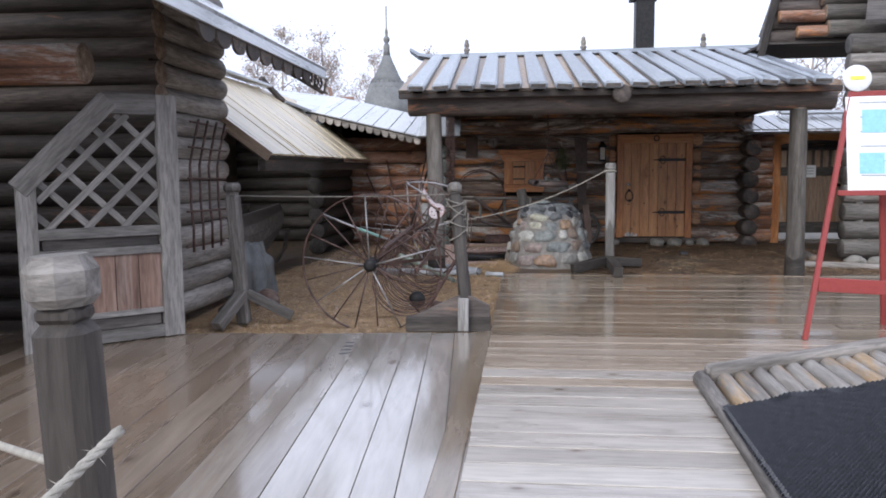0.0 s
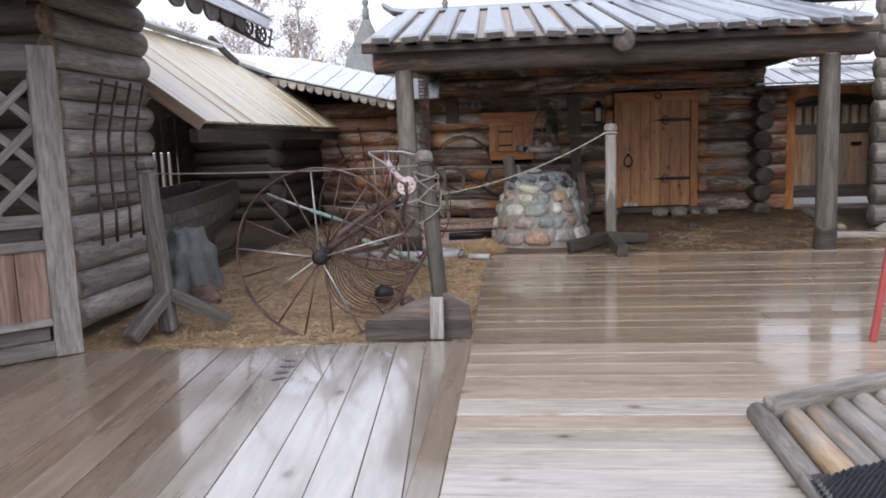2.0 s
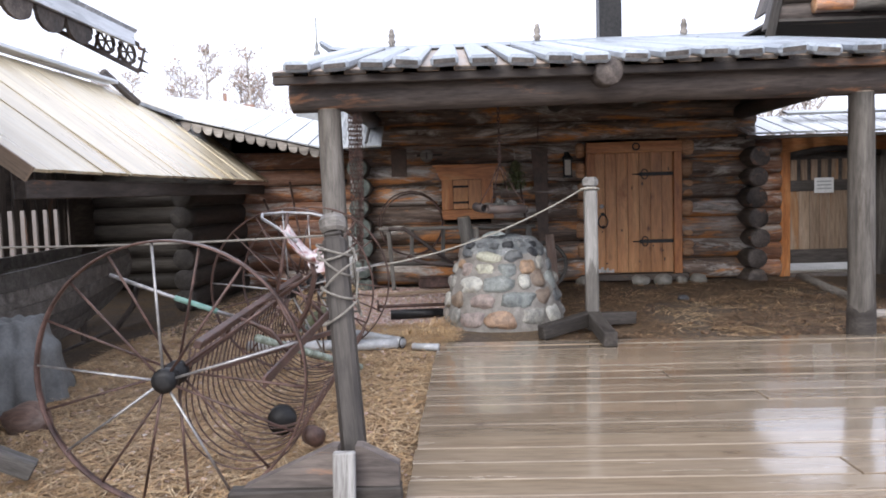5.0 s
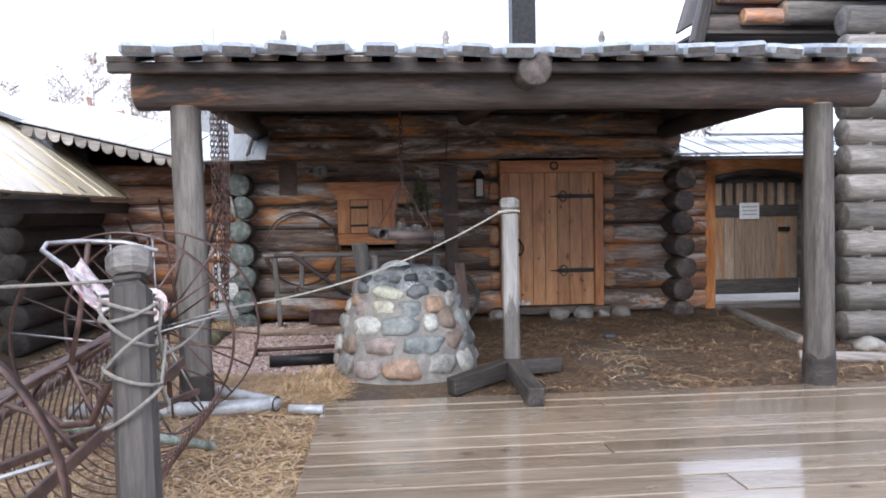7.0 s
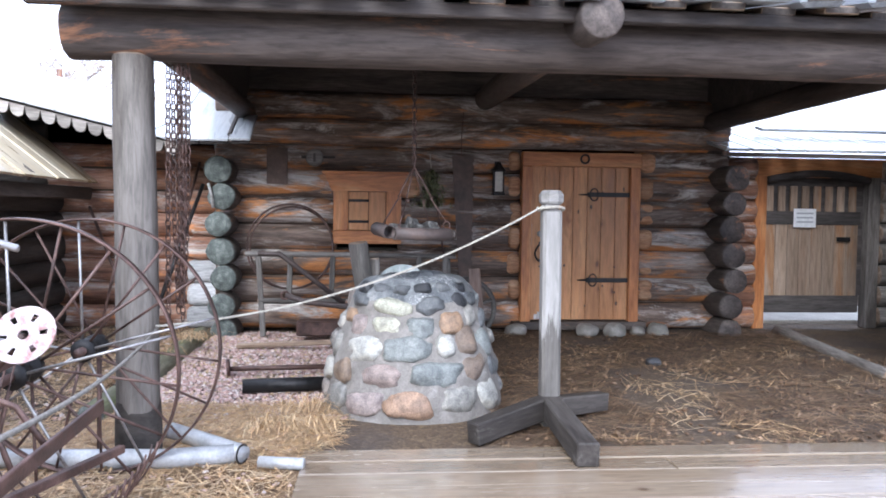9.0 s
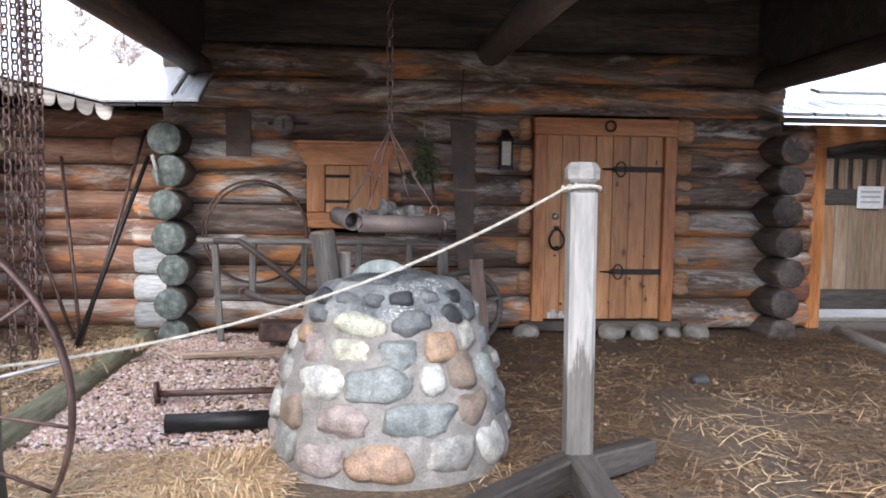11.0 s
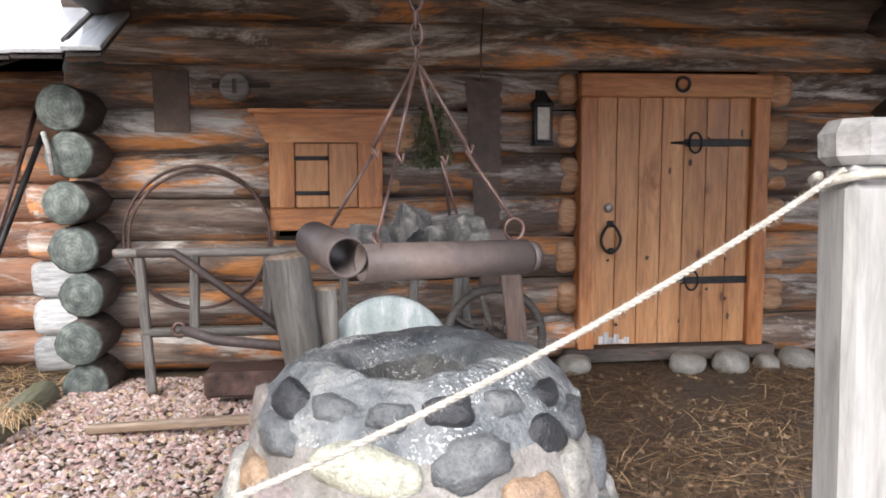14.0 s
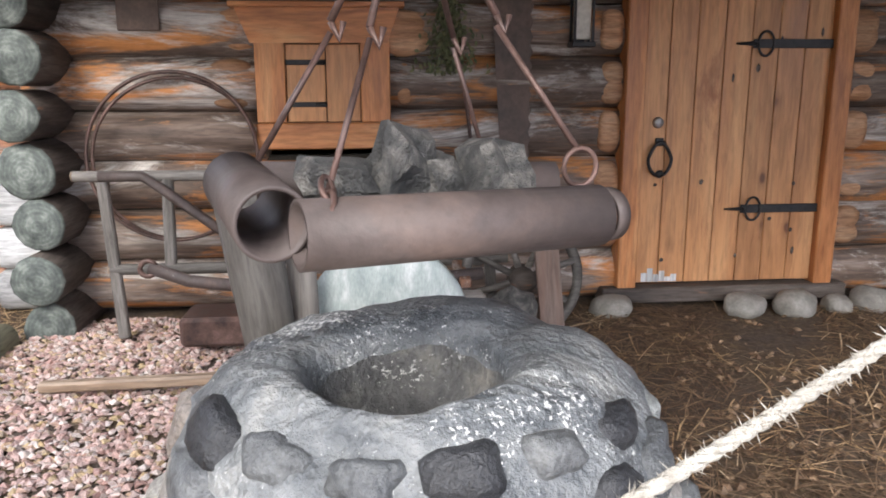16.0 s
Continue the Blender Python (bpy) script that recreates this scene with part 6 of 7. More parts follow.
def spoked_wheel(c, axis, r, parent, spokes=16, name="wheel"):
    c, n = Vector(c), Vector(axis).normalized()
    u = Vector((0, 0, 1)).cross(n).normalized()
    w = n.cross(u)
    hub = lathe(name, [(0.03, -0.11), (0.062, -0.1), (0.062, -0.05), (0.045, -0.03), (0.045, 0.03), (0.062, 0.05), (0.062, 0.1), (0.03, 0.11)], M_BLACK,
                Matrix.Translation(c) @ Vector((0, 0, 1)).rotation_difference(n).to_matrix().to_4x4(), parent, 16, "rusty spoked iron wheel")
    vs, fs = [], []
    seg = 64
    for i in range(seg):
        a = 2 * math.pi * i / seg
        d = u * math.cos(a) + w * math.sin(a)
        for rr, o in ((r, -0.022), (r, 0.022), (r - 0.009, 0.022), (r - 0.014, 0), (r - 0.009, -0.022)):
            vs.append(c + d * rr + n * o)
    for i in range(seg):
        j = (i + 1) % seg
        for k in range(5):
            fs.append((i * 5 + k, i * 5 + (k + 1) % 5, j * 5 + (k + 1) % 5, j * 5 + k))
    put("rim", mesh_of("rim", vs, fs, M_RUST), None, hub)
    for i in range(spokes):
        a = 2 * math.pi * (i + 0.3) / spokes
        d = u * math.cos(a) + w * math.sin(a)
        o = n * (0.085 if i % 2 else -0.085)
        tube("spoke", [c + d * 0.05 + o, c + d * (r - 0.01) + o * 0.06], 0.0075, M_STEEL if i % 4 == 0 else M_RUST, hub, 6)
    return hub


def build_rake():
    N, A = Vector((-2.075, 0.28, 0.555)), Vector((-2.06, 2.93, 0.67))
    rk = thing("hay_rake", (-2.1, 1.5, -0.1), "rusty horse drawn hay rake with two spoked wheels", "hay rake")
    ax = (A - N).normalized()
    spoked_wheel(N, ax, 0.7, rk, 18)
    spoked_wheel(A, ax, 0.7, rk, 18)
    tube("axle", [N, A], 0.022, M_RUST, rk, 8)
    off = Vector((0.1, 0, 0.13))
    board("beam", N + off + ax * 0.12, A + off - ax * 0.12, 0.045, 0.045, M_RUST, rk, (0.4, 0, 1), 0.006)
    off2 = Vector((0.42, 0, -0.1))
    board("rear_rail", N + off2 + ax * 0.2, A + off2 - ax * 0.2, 0.02, 0.06, M_RUST, rk, (0, 0, 1), 0.004)
    board("angle_bar", N + Vector((0.12, 0.3, -0.03)), A + Vector((0.5, -0.2, -0.3)), 0.035, 0.035, M_RUST, rk, (0, 0, 1), 0.004)
    for i in range(28):
        f = 0.06 + 0.88 * i / 27
        c = N.lerp(A, f) + Vector((0.31, 0, -0.22 + RNG.uniform(-0.01, 0.01)))
        pts = [N.lerp(A, f) + Vector((0.05, 0, 0.1))] + ring_pts(c, 0.335, (1, 0, 0), (0, 0, 1), 20, 165, 352)
        tube("tine", pts, 0.005, M_RUST, rk, 5)
    # lever, pole, seat
    tube("lever", [(-2.78, 1.15, 1.0), (-2.45, 1.2, 0.86), (-2.05, 1.28, 0.7)], 0.013, M_STEEL, rk, 7, False, "worn bright lever rod")
    tube("grip", [(-2.4, 1.21, 0.84), (-2.15, 1.26, 0.74)], 0.018, surface("green_paint", ((0.3, (0.1, 0.25, 0.2)), (0.7, (0.3, 0.45, 0.4))), 20), rk, 7, False, "flaking green paint on the lever")
    tube("pole", [(-2.0, 1.6, 0.5), (-1.72, 2.1, 0.28), (-1.45, 2.6, 0.06)], 0.028, M_LICHEN, rk, 10, False, "thin shaft pole blotched with pale lichen")
    tube("spring_arm", [(-1.5, 1.1, 1.06), (-1.49, 1.12, 0.96), (-1.55, 1.16, 0.76), (-1.66, 1.24, 0.58), (-1.8, 1.3, 0.56), (-1.98, 1.36, 0.66)], 0.017, M_RUST, rk, 7)
    seat = []
    faces = []
    nx, ny = 10, 12
    for i in range(nx + 1):
        for j in range(ny + 1):
            uu, vv = i / nx * 2 - 1, j / ny * 2 - 1
            k = math.sqrt(max(0, 1 - 0.5 * uu * uu))
            seat.append(Vector((-1.56 + 0.1 * uu, 1.1 + 0.14 * vv * k, 1.1 + 0.05 * (uu * uu + vv * vv * 0.8) - 0.1 * uu)))
    for i in range(nx):
        for j in range(ny):
            if (i, j) in ((3, 3), (3, 8), (6, 3), (6, 8), (4, 5), (5, 7)):
                continue
            a = i * (ny + 1) + j
            faces.append((a, a + 1, a + ny + 2, a + ny + 1))
    top = len(seat)
    allv = seat + [v - Vector((0, 0, 0.012)) for v in seat]
    allf = faces + [tuple(q + top for q in reversed(f)) for f in faces]
    edge = {}
    for f in faces:
        for k in range(4):
            e = (f[k], f[(k + 1) % 4])
            edge[tuple(sorted(e))] = edge.get(tuple(sorted(e)), []) + [e]
    for es in edge.values():
        if len(es) == 1:
            a, b = es[0]
            allf.append((b, a, a + top, b + top))
    put("seat", mesh_of("seat", allv, allf, M_PINK), None, rk, "faded pinkish pressed iron seat with holes")
    # round pierced plate behind the seat
    pc, pu, pw = Vector((-1.6, 1.9, 1.0)), Vector((1, 0.25, 0)).normalized(), Vector((0.1, 0.3, 1)).normalized()
    pn = pu.cross(pw) * 0.008
    radii, seg = (0.016, 0.046, 0.07, 0.086, 0.094), 24
    pv = [pc + o + (pu * math.cos(2 * math.pi * j / seg) + pw * math.sin(2 * math.pi * j / seg)) * r for o in (-pn, pn) for r in radii for j in range(seg)]
    half = len(radii) * seg
    pf = []
    for i in range(len(radii) - 1):
        for j in range(seg):
            if i == 1 and j % 4 == 0:
                continue
            q = [i * seg + j, i * seg + (j + 1) % seg, (i + 1) * seg + (j + 1) % seg, (i + 1) * seg + j]
            pf += [tuple(q), tuple(k + half for k in reversed(q))]
    pf += [((half - seg) + j, 2 * half - seg + j, 2 * half - seg + (j + 1) % seg, half - seg + (j + 1) % seg) for j in range(seg)]
    put("pierced_plate", mesh_of("pierced_plate", pv, pf, M_PINK, None, False), None, rk, "faded pinkish round plate with holes")
    tube("plate_stem", [pc, pc + Vector((-0.1, 0.02, -0.12)), Vector((-1.95, 1.9, 0.72))], 0.014, M_RUST, rk, 6)
    tube("hand_rail", [(-1.58, 1.06, 1.18), (-1.7, 1.12, 1.26), (-1.83, 1.24, 1.32), (-1.86, 1.36, 1.345), (-1.76, 1.46, 1.35), (-1.58, 1.5, 1.34), (-1.42, 1.46, 1.3)], 0.011, M_STEEL, rk, 7, False, "bright bent hand rail")
    tube("trip_rod", [(-1.85, 1.5, 0.72), (-1.78, 1.48, 1.0), (-1.72, 1.46, 1.35)], 0.012, M_RUST, rk, 6)
    lathe("counterweight", [(0.02, -0.05), (0.09, -0.04), (0.09, 0.04), (0.02, 0.05)], M_BLACK, pose(-1.75, 1.2, 0.05, 90, 0, 10), rk, 16, "black round counterweight")
    lathe("counterweight", [(0.02, -0.05), (0.06, -0.04), (0.06, 0.04), (0.02, 0.05)], M_RUST, pose(-1.5, 0.95, 0.02, 90, 0, 40), rk, 14)
    for f in (0.3, 0.5, 0.72):
        p = N.lerp(A, f)
        tube("bracket", [p, p + Vector((0.1, 0, 0.14)), p + Vector((0.3, 0.02, 0.05)), p + Vector((0.42, 0, -0.1))], 0.013, M_RUST, rk, 6)
    for f in (0.4, 0.62):
        p = N.lerp(A, f)
        tube("lift_bar", [p + Vector((0.42, 0, -0.1)), p + Vector((0.25, 0.1, 0.2)), p + Vector((0.1, 0.1, 0.13))], 0.01, M_RUST, rk, 6)
    w = thing("spare_wheel", (-1.985, 3.56, -0.05), "single rusty spoked wheel standing by the porch post", "wheel")
    spoked_wheel((-1.985, 3.56, 0.67), (0.05, 1, 0.02), 0.695, w, 18)
    tube("axle_stub", [(-1.985, 3.38, 0.67), (-1.985, 3.7, 0.67)], 0.024, M_RUST, w, 8)
    tube("stay_rod", [(-1.985, 3.7, 0.67), (-2.02, 3.78, -0.03)], 0.014, M_RUST, w, 6)


build_rake()

# ---- forge ----
FC = Vector((-0.17, 5.1, 0))


FORGE_LINE = ((-0.06, 0.66), (0.05, 0.655), (0.2, 0.64), (0.33, 0.615), (0.45, 0.585), (0.58, 0.54), (0.7, 0.495), (0.78, 0.462), (0.84, 0.435), (0.885, 0.4))


def forge_radius(z):
    for (z0, r0), (z1, r1) in zip(FORGE_LINE, FORGE_LINE[1:]):
        if z <= z1:
            return r0 + (r1 - r0) * (z - z0) / (z1 - z0)
    return FORGE_LINE[-1][1]


# courses of the forge wall: degrees from the front, height, half width, half height, kind of stone
COURSES = (
    ((-58, 0.12, 0.11, 0.1, "g"), (-34, 0.1, 0.135, 0.085, "p"), (-5, 0.11, 0.16, 0.095, "o"), (27, 0.13, 0.14, 0.1, "g"), (55, 0.13, 0.12, 0.1, "w")),
    ((-57, 0.29, 0.105, 0.1, "b"), (-24, 0.29, 0.14, 0.075, "p"), (13, 0.31, 0.18, 0.085, "s"), (43, 0.33, 0.1, 0.09, "b"), (66, 0.3, 0.1, 0.08, "d")),
    ((-74, 0.46, 0.1, 0.085, "g"), (-41, 0.46, 0.14, 0.088, "w"), (-7, 0.475, 0.165, 0.092, "s"), (20, 0.49, 0.066, 0.09, "w"), (39, 0.51, 0.09, 0.1, "b"), (59, 0.48, 0.075, 0.095, "s")),
    ((-66, 0.66, 0.075, 0.055, "o"), (-50, 0.62, 0.085, 0.08, "p"), (-24, 0.625, 0.105, 0.06, "c"), (2, 0.615, 0.1, 0.07, "s"), (29, 0.64, 0.088, 0.08, "o"), (50, 0.68, 0.06, 0.075, "g"), (70, 0.64, 0.08, 0.07, "d")),
    ((-22, 0.755, 0.14, 0.055, "c"), (12, 0.76, 0.095, 0.063, "d"), (-60, 0.78, 0.1, 0.05, "d"), (41, 0.785, 0.075, 0.058, "k"), (64, 0.78, 0.08, 0.05, "d")),
)
RIM_STONES = ((6, 0.872, 0.062, 0.042, "k"), (27, 0.872, 0.055, 0.038, "d"), (50, 0.868, 0.062, 0.04, "k"), (-15, 0.862, 0.058, 0.034, "d"), (-38, 0.865, 0.06, 0.038, "d"), (-60, 0.86, 0.09, 0.045, "k"))


def forge_stone(parent, deg, z, hw, hh, kind, tilt, proud):
    a = radians(deg - 90)
    r = forge_radius(z) - proud
    lump("stone", (FC.x + r * math.cos(a), FC.y + r * math.sin(a), z), (hw, 0.06, hh), STONES[kind] if kind else M_STONE, RNG.random() * 99, parent, 0.32, 3, (tilt, RNG.uniform(-9, 9), deg), 0.2)


def build_forge():
    fg = thing("stone_forge", (FC.x, FC.y, 0), "round fieldstone forge with a sooty hearth bowl on top", "forge")
    verts, faces, idx = [], [], []
    sides = 96
    prof = [(r, z, 1 if z > 0.72 else 0) for z, r in FORGE_LINE]
    prof += [(0.378, 0.912, 1), (0.35, 0.932, 1), (0.32, 0.946, 1), (0.29, 0.955, 1), (0.262, 0.959, 1), (0.24, 0.956, 1), (0.224, 0.946, 1), (0.214, 0.928, 1), (0.206, 0.895, 2), (0.198, 0.85, 2), (0.184, 0.8, 2), (0.158, 0.76, 2), (0.11, 0.737, 2), (0.06, 0.729, 2), (0.001, 0.727, 2)]
    for r, z, m in prof:
        # the bowl sits towards the front of the hearth
        off = min(1.0, max(0.0, (0.38 - r) / 0.16)) if m else 0.0
        for j in range(sides):
            a = 2 * math.pi * j / sides
            p = Vector((r * math.cos(a), r * math.sin(a), z))
            k = 0.022 * noise.noise(p * 5) + 0.012 * noise.noise(p * 13)
            if m:
                k += 0.02 * noise.noise(p * 3.2 + Vector((4, 1, 2))) + 0.007 * noise.noise(p * 24)
            p.x *= 1 - 0.14 * off
            verts.append((FC.x + p.x * (1 + k * 1.6) - 0.03 * off, FC.y - 0.1 * off + p.y * (1 + k * 1.6), p.z + k * 0.9 * (1 if z > 0.1 else 0)))
    for i in range(len(prof) - 1):
        for j in range(sides):
            q = (j + 1) % sides
            faces.append((i * sides + j, i * sides + q, (i + 1) * sides + q, (i + 1) * sides + j))
            idx.append(prof[i][2])
    put("core", mesh_of("core", verts, faces, [M_MORTAR, M_SOOT, M_ASH], idx), None, fg, "mortar core with a speckled sooty rim")
    for course in COURSES:
        for deg, z, hw, hh, kind in course:
            forge_stone(fg, deg, z, hw * 1.05, hh * 1.06, kind, -8 if z < 0.4 else -18, 0.03)
    for deg, z, hw, hh, kind in RIM_STONES:
        forge_stone(fg, deg, z - 0.005, hw * 1.1, hh * 1.15, kind, -36, 0.038)
    # the far side, laid at random
    for row, (z, n) in enumerate(((0.1, 7), (0.28, 7), (0.46, 6), (0.62, 6), (0.77, 6))):
        for i in range(n):
            deg = 82 + (row % 2) * 9 + 200 * (i + 0.5) / n
            forge_stone(fg, deg, z + RNG.uniform(-0.02, 0.02), RNG.uniform(0.12, 0.16) - 0.05 * z, RNG.uniform(0.065, 0.085), "", -12, 0.022)
    # hanging coal pan of bent pipe
    pn = thing("hanging_pan", (-0.15, 4.78, 1.2), "brown steel pipe pan hung on chains over the forge", "pan")
    a, b = Vector((-0.338, 4.556, 1.272)), Vector((0.062, 4.715, 1.262))

    def hollow(p0, p1, r, name, label=""):
        d = (p1 - p0).normalized()
        u = Vector((0, 0, 1)).cross(d).normalized()
        w = d.cross(u)
        vs, fs = [], []
        n = 28
        for p in (p0, p1):
            for rr in (r, r - 0.006):
                for j in range(n):
                    q = 2 * math.pi * j / n
                    vs.append(p + u * (rr * math.cos(q)) + w * (rr * math.sin(q)))
        for j in range(n):
            k = (j + 1) % n
            fs += [(j, k, 2 * n + k, 2 * n + j), (n + j, 3 * n + j, 3 * n + k, n + k), (j, n + j, n + k, k), (2 * n + j, 2 * n + k, 3 * n + k, 3 * n + j)]
        return put(name, mesh_of(name, vs, fs, M_RUSTPIPE), None, pn, label)

    hollow(a, b, 0.043, "pipe", "long brown pipe")
    hollow(Vector((-0.368, 4.57, 1.283)), Vector((-0.455, 4.83, 1.3)), 0.047, "pipe_elbow", "side pipe with an open mouth")
    hollow(Vector((-0.44, 4.95, 1.28)), Vector((0.06, 4.98, 1.27)), 0.04, "rear_pipe")
    hollow(b + Vector((0.004, 0.0, 0.0)), b + Vector((0.022, 0.011, 0)), 0.038, "pipe_end", "darker inner pipe end")
    board("pan_floor", Vector((-0.4, 4.78, 1.24)), Vector((0.05, 4.85, 1.24)), 0.26, 0.01, M_BLACK, pn)
    K = Vector((-0.192, 4.82, 1.745))
    tube("ring", ring_pts(Vector((0.035, 4.715, 1.33)), 0.026, (1, 0.3, 0), (0, 0, 1), 16), 0.004, M_RUST, pn, 6, True)
    for end in (Vector((0.03, 4.715, 1.355)), Vector((-0.305, 4.6, 1.315)), Vector((-0.41, 4.76, 1.34)), Vector((-0.06, 4.97, 1.31))):
        mid = K.lerp(end, 0.52) + Vector((0, 0, -0.006))
        tube("hanger_rod", [K, K.lerp(end, 0.25), mid], 0.0055, M_RUST, pn, 6)
        tube("hook", [mid, mid + Vector((0.012, 0, -0.025)), mid + Vector((0.018, 0, 0.0))], 0.005, M_RUST, pn, 6)
        tube("hanger_rod", [mid + Vector((0, 0, -0.015)), end], 0.0045, M_RUST, pn, 6)
    v, f = chain_data([K, (K.x - 0.005, K.y + 0.02, 2.86)], 0.042, 0.0048)
    put("chain", mesh_of("chain", v, f, M_RUST), None, pn, "rusty suspension chain")
    v, f = chain_data([(-0.305, 4.6, 1.33), (-0.302, 4.548, 1.3), (-0.302, 4.54, 1.25)], 0.03, 0.004)
    put("wrapped_chain", mesh_of("wrapped_chain", v, f, M_RUST), None, pn, "short rusty chain wrapped over the pipe")
    for i, (p, size) in enumerate((((-0.31, 4.82, 1.3), (0.062, 0.05, 0.042)), ((-0.215, 4.84, 1.318), (0.056, 0.05, 0.058)), ((-0.15, 4.87, 1.295), (0.045, 0.045, 0.035)), ((-0.07, 4.85, 1.305), (0.064, 0.05, 0.045)))):
        me = lump_mesh(size, M_COAL, 11.3 + 5 * i, 0.75, 2, 0.35)
        me.polygons.foreach_set("use_smooth", [False] * len(me.polygons))
        put("slag_lump", me, pose(*p, 35 * i, 10, 40 * i), None, "rough angular grey slag lump in the hanging pan", category="rock", group="slag lumps")
    # grindstone behind
    gs = thing("grindstone", (-0.2, 5.95, 0), "pale round grindstone on a timber stand", "grindstone")
    lathe("wheel", [(0.001, -0.045), (0.23, -0.045), (0.25, -0.03), (0.25, 0.03), (0.23, 0.045), (0.001, 0.045)], M_GRIND, pose(-0.225, 5.9, 0.725, 84, 0, -6), gs, 48, "pale ringed stone disc")
    tube("axle", [(-0.225, 5.7, 0.73), (-0.225, 6.15, 0.73)], 0.018, M_BLACK, gs, 8)
    for x in (-0.42, 0.02):
        board("leg", (x, 6.12, -0.02), (x, 6.12, 0.72), 0.08, 0.07, M_LOG_GREY, gs, (0, -1, 0), 0.008)
    board("cross_beam", (-0.5, 6.12, 0.72), (0.1, 6.12, 0.72), 0.08, 0.08, M_LOG_GREY, gs, bevel=0.008)
    st = thing("forked_stump", (-0.6, 5.75, 0), "forked grey tree stump standing by the forge", "stump")
    log("trunk", (-0.44, 5.78, -0.03), (-0.6, 5.72, 1.16), 0.062, M_GREY, M_END_BROWN, st, taper=-0.1, rough=0.24)
    log("branch", (-0.46, 5.8, 0.3), (-0.47, 5.82, 1.02), 0.045, M_LOG_GREY, M_END_BROWN, st, taper=0.1, rough=0.14)


build_forge()

# ---- things hung on and leant against the smithy wall ----


def build_wall_things():
    y = WALL_Y - 0.19
    sw = thing("pit_saw", (0.57, y, 1.0), "long rusty two handed saw hung on the wall", "saw")
    z0, z1 = 0.62, 2.1
    vs, fs = [], []
    n = 34
    for i in range(n + 1):
        z = z1 + (z0 - z1) * i / n
        xl = 0.44 + 0.1 * i / n
        xr = 0.69 - 0.01 * i / n + (0.018 if i % 2 else 0)
        vs += [(xl, y, z), (xr, y, z), (xl, y + 0.006, z), (xr, y + 0.006, z)]
    for i in range(n):
        a = i * 4
        fs += [(a, a + 1, a + 5, a + 4), (a + 2, a + 6, a + 7, a + 3), (a, a + 4, a + 6, a + 2), (a + 1, a + 3, a + 7, a + 5)]
    fs += [(0, 2, 3, 1), (n * 4, n * 4 + 1, n * 4 + 3, n * 4 + 2)]
    put("blade", mesh_of("blade", vs, fs, M_PLATE, None, False), None, sw, "toothed rusty blade")
    tube("cord", [(0.55, y, 2.1), (0.55, y - 0.005, 2.36), (0.57, y + 0.02, 2.62)], 0.006, M_RUST, sw, 6)
    ln = thing("wall_lantern", (0.99, y - 0.03, 1.66), "small black lantern with a pale glass", "lantern")
    board("back_plate", (0.99, y + 0.03, 1.66), (0.99, y + 0.03, 2.05), 0.07, 0.02, M_BLACK, ln, (0, -1, 0), 0.004)
    for dx in (-0.055, 0.055):
        for dy in (-0.05, 0.05):
            board("post", (0.99 + dx, y - 0.05 + dy, 1.67), (0.99 + dx, y - 0.05 + dy, 1.93), 0.014, 0.014, M_BLACK, ln, (0, -1, 0), 0.002)
    board("base", (0.92, y - 0.05, 1.66), (1.06, y - 0.05, 1.66), 0.13, 0.03, M_BLACK, ln, bevel=0.004)
    lathe("hood", [(0.09, 0.0), (0.085, 0.02), (0.04, 0.07), (0.03, 0.1), (0.005, 0.105)], M_BLACK, pose(0.99, y - 0.05, 1.93), ln, 8)
    board("glass", (0.99, y - 0.05, 1.69), (0.99, y - 0.05, 1.92), 0.095, 0.06, M_CONCRETE, ln, (0, -1, 0), 0.004, "milky grey lantern pane")
    pl = thing("iron_plate", (-1.6, y, 1.73), "rusty brown square iron plate nailed to the logs", "plate")
    board("sheet", (-1.6, y, 1.74), (-1.6, y, 2.16), 0.24, 0.012, M_PLATE, pl, (0, -1, 0), 0.004)
    kb = thing("wooden_block", (-1.16, y - 0.03, 1.95), "round split wooden block with a cross peg", "block")
    lathe("disc", [(0.09, 0.0), (0.105, 0.02), (0.1, 0.07), (0.08, 0.085)], M_GREY, pose(-1.17, y + 0.02, 2.05, 90), kb, 14)
    board("peg", (-1.32, y - 0.035, 2.055), (-0.93, y - 0.03, 2.06), 0.035, 0.03, M_POST_OLD, kb, bevel=0.006)
    board("slot", (-1.165, y - 0.069, 2.0), (-1.165, y - 0.069, 2.1), 0.03, 0.004, M_SOFFIT, kb, (0, -1, 0), 0.001)
    hp = thing("iron_hoop", (-1.43, y - 0.05, 0.5), "two large rusty iron hoops hung on the wall", "hoop")
    tube("hoop", ring_pts((-1.44, y - 0.1, 1.02), 0.49, (1, 0, 0), (0, 0.08, 1), 60), 0.012, M_RUST, hp, 6, True)
    tube("hoop", ring_pts((-1.42, y - 0.06, 1.0), 0.475, (1, 0.1, 0), (0, 0.03, 1), 60), 0.011, M_RUST, hp, 6, True)
    hb = thing("herb_bundle", (0.19, y - 0.05, 1.5), "hanging bundle of dried green twigs", "herbs")
    vs, fs = [], []
    for i in range(620):
        h = RNG.random()
        p = Vector((0.19 + RNG.gauss(0, 0.025 + 0.075 * h), y - 0.06 + RNG.gauss(0, 0.03), 1.93 - 0.42 * h))
        d = Vector((RNG.uniform(-1, 1), RNG.uniform(-1, 1), RNG.uniform(-1.6, 0.2))).normalized() * 0.045
        s = d.cross(Vector((RNG.uniform(-1, 1), RNG.uniform(-1, 1), 0.3))).normalized() * 0.012
        k = len(vs)
        vs += [p, p + d * 0.5 + s, p + d, p + d * 0.5 - s]
        fs.append((k, k + 1, k + 2, k + 3))
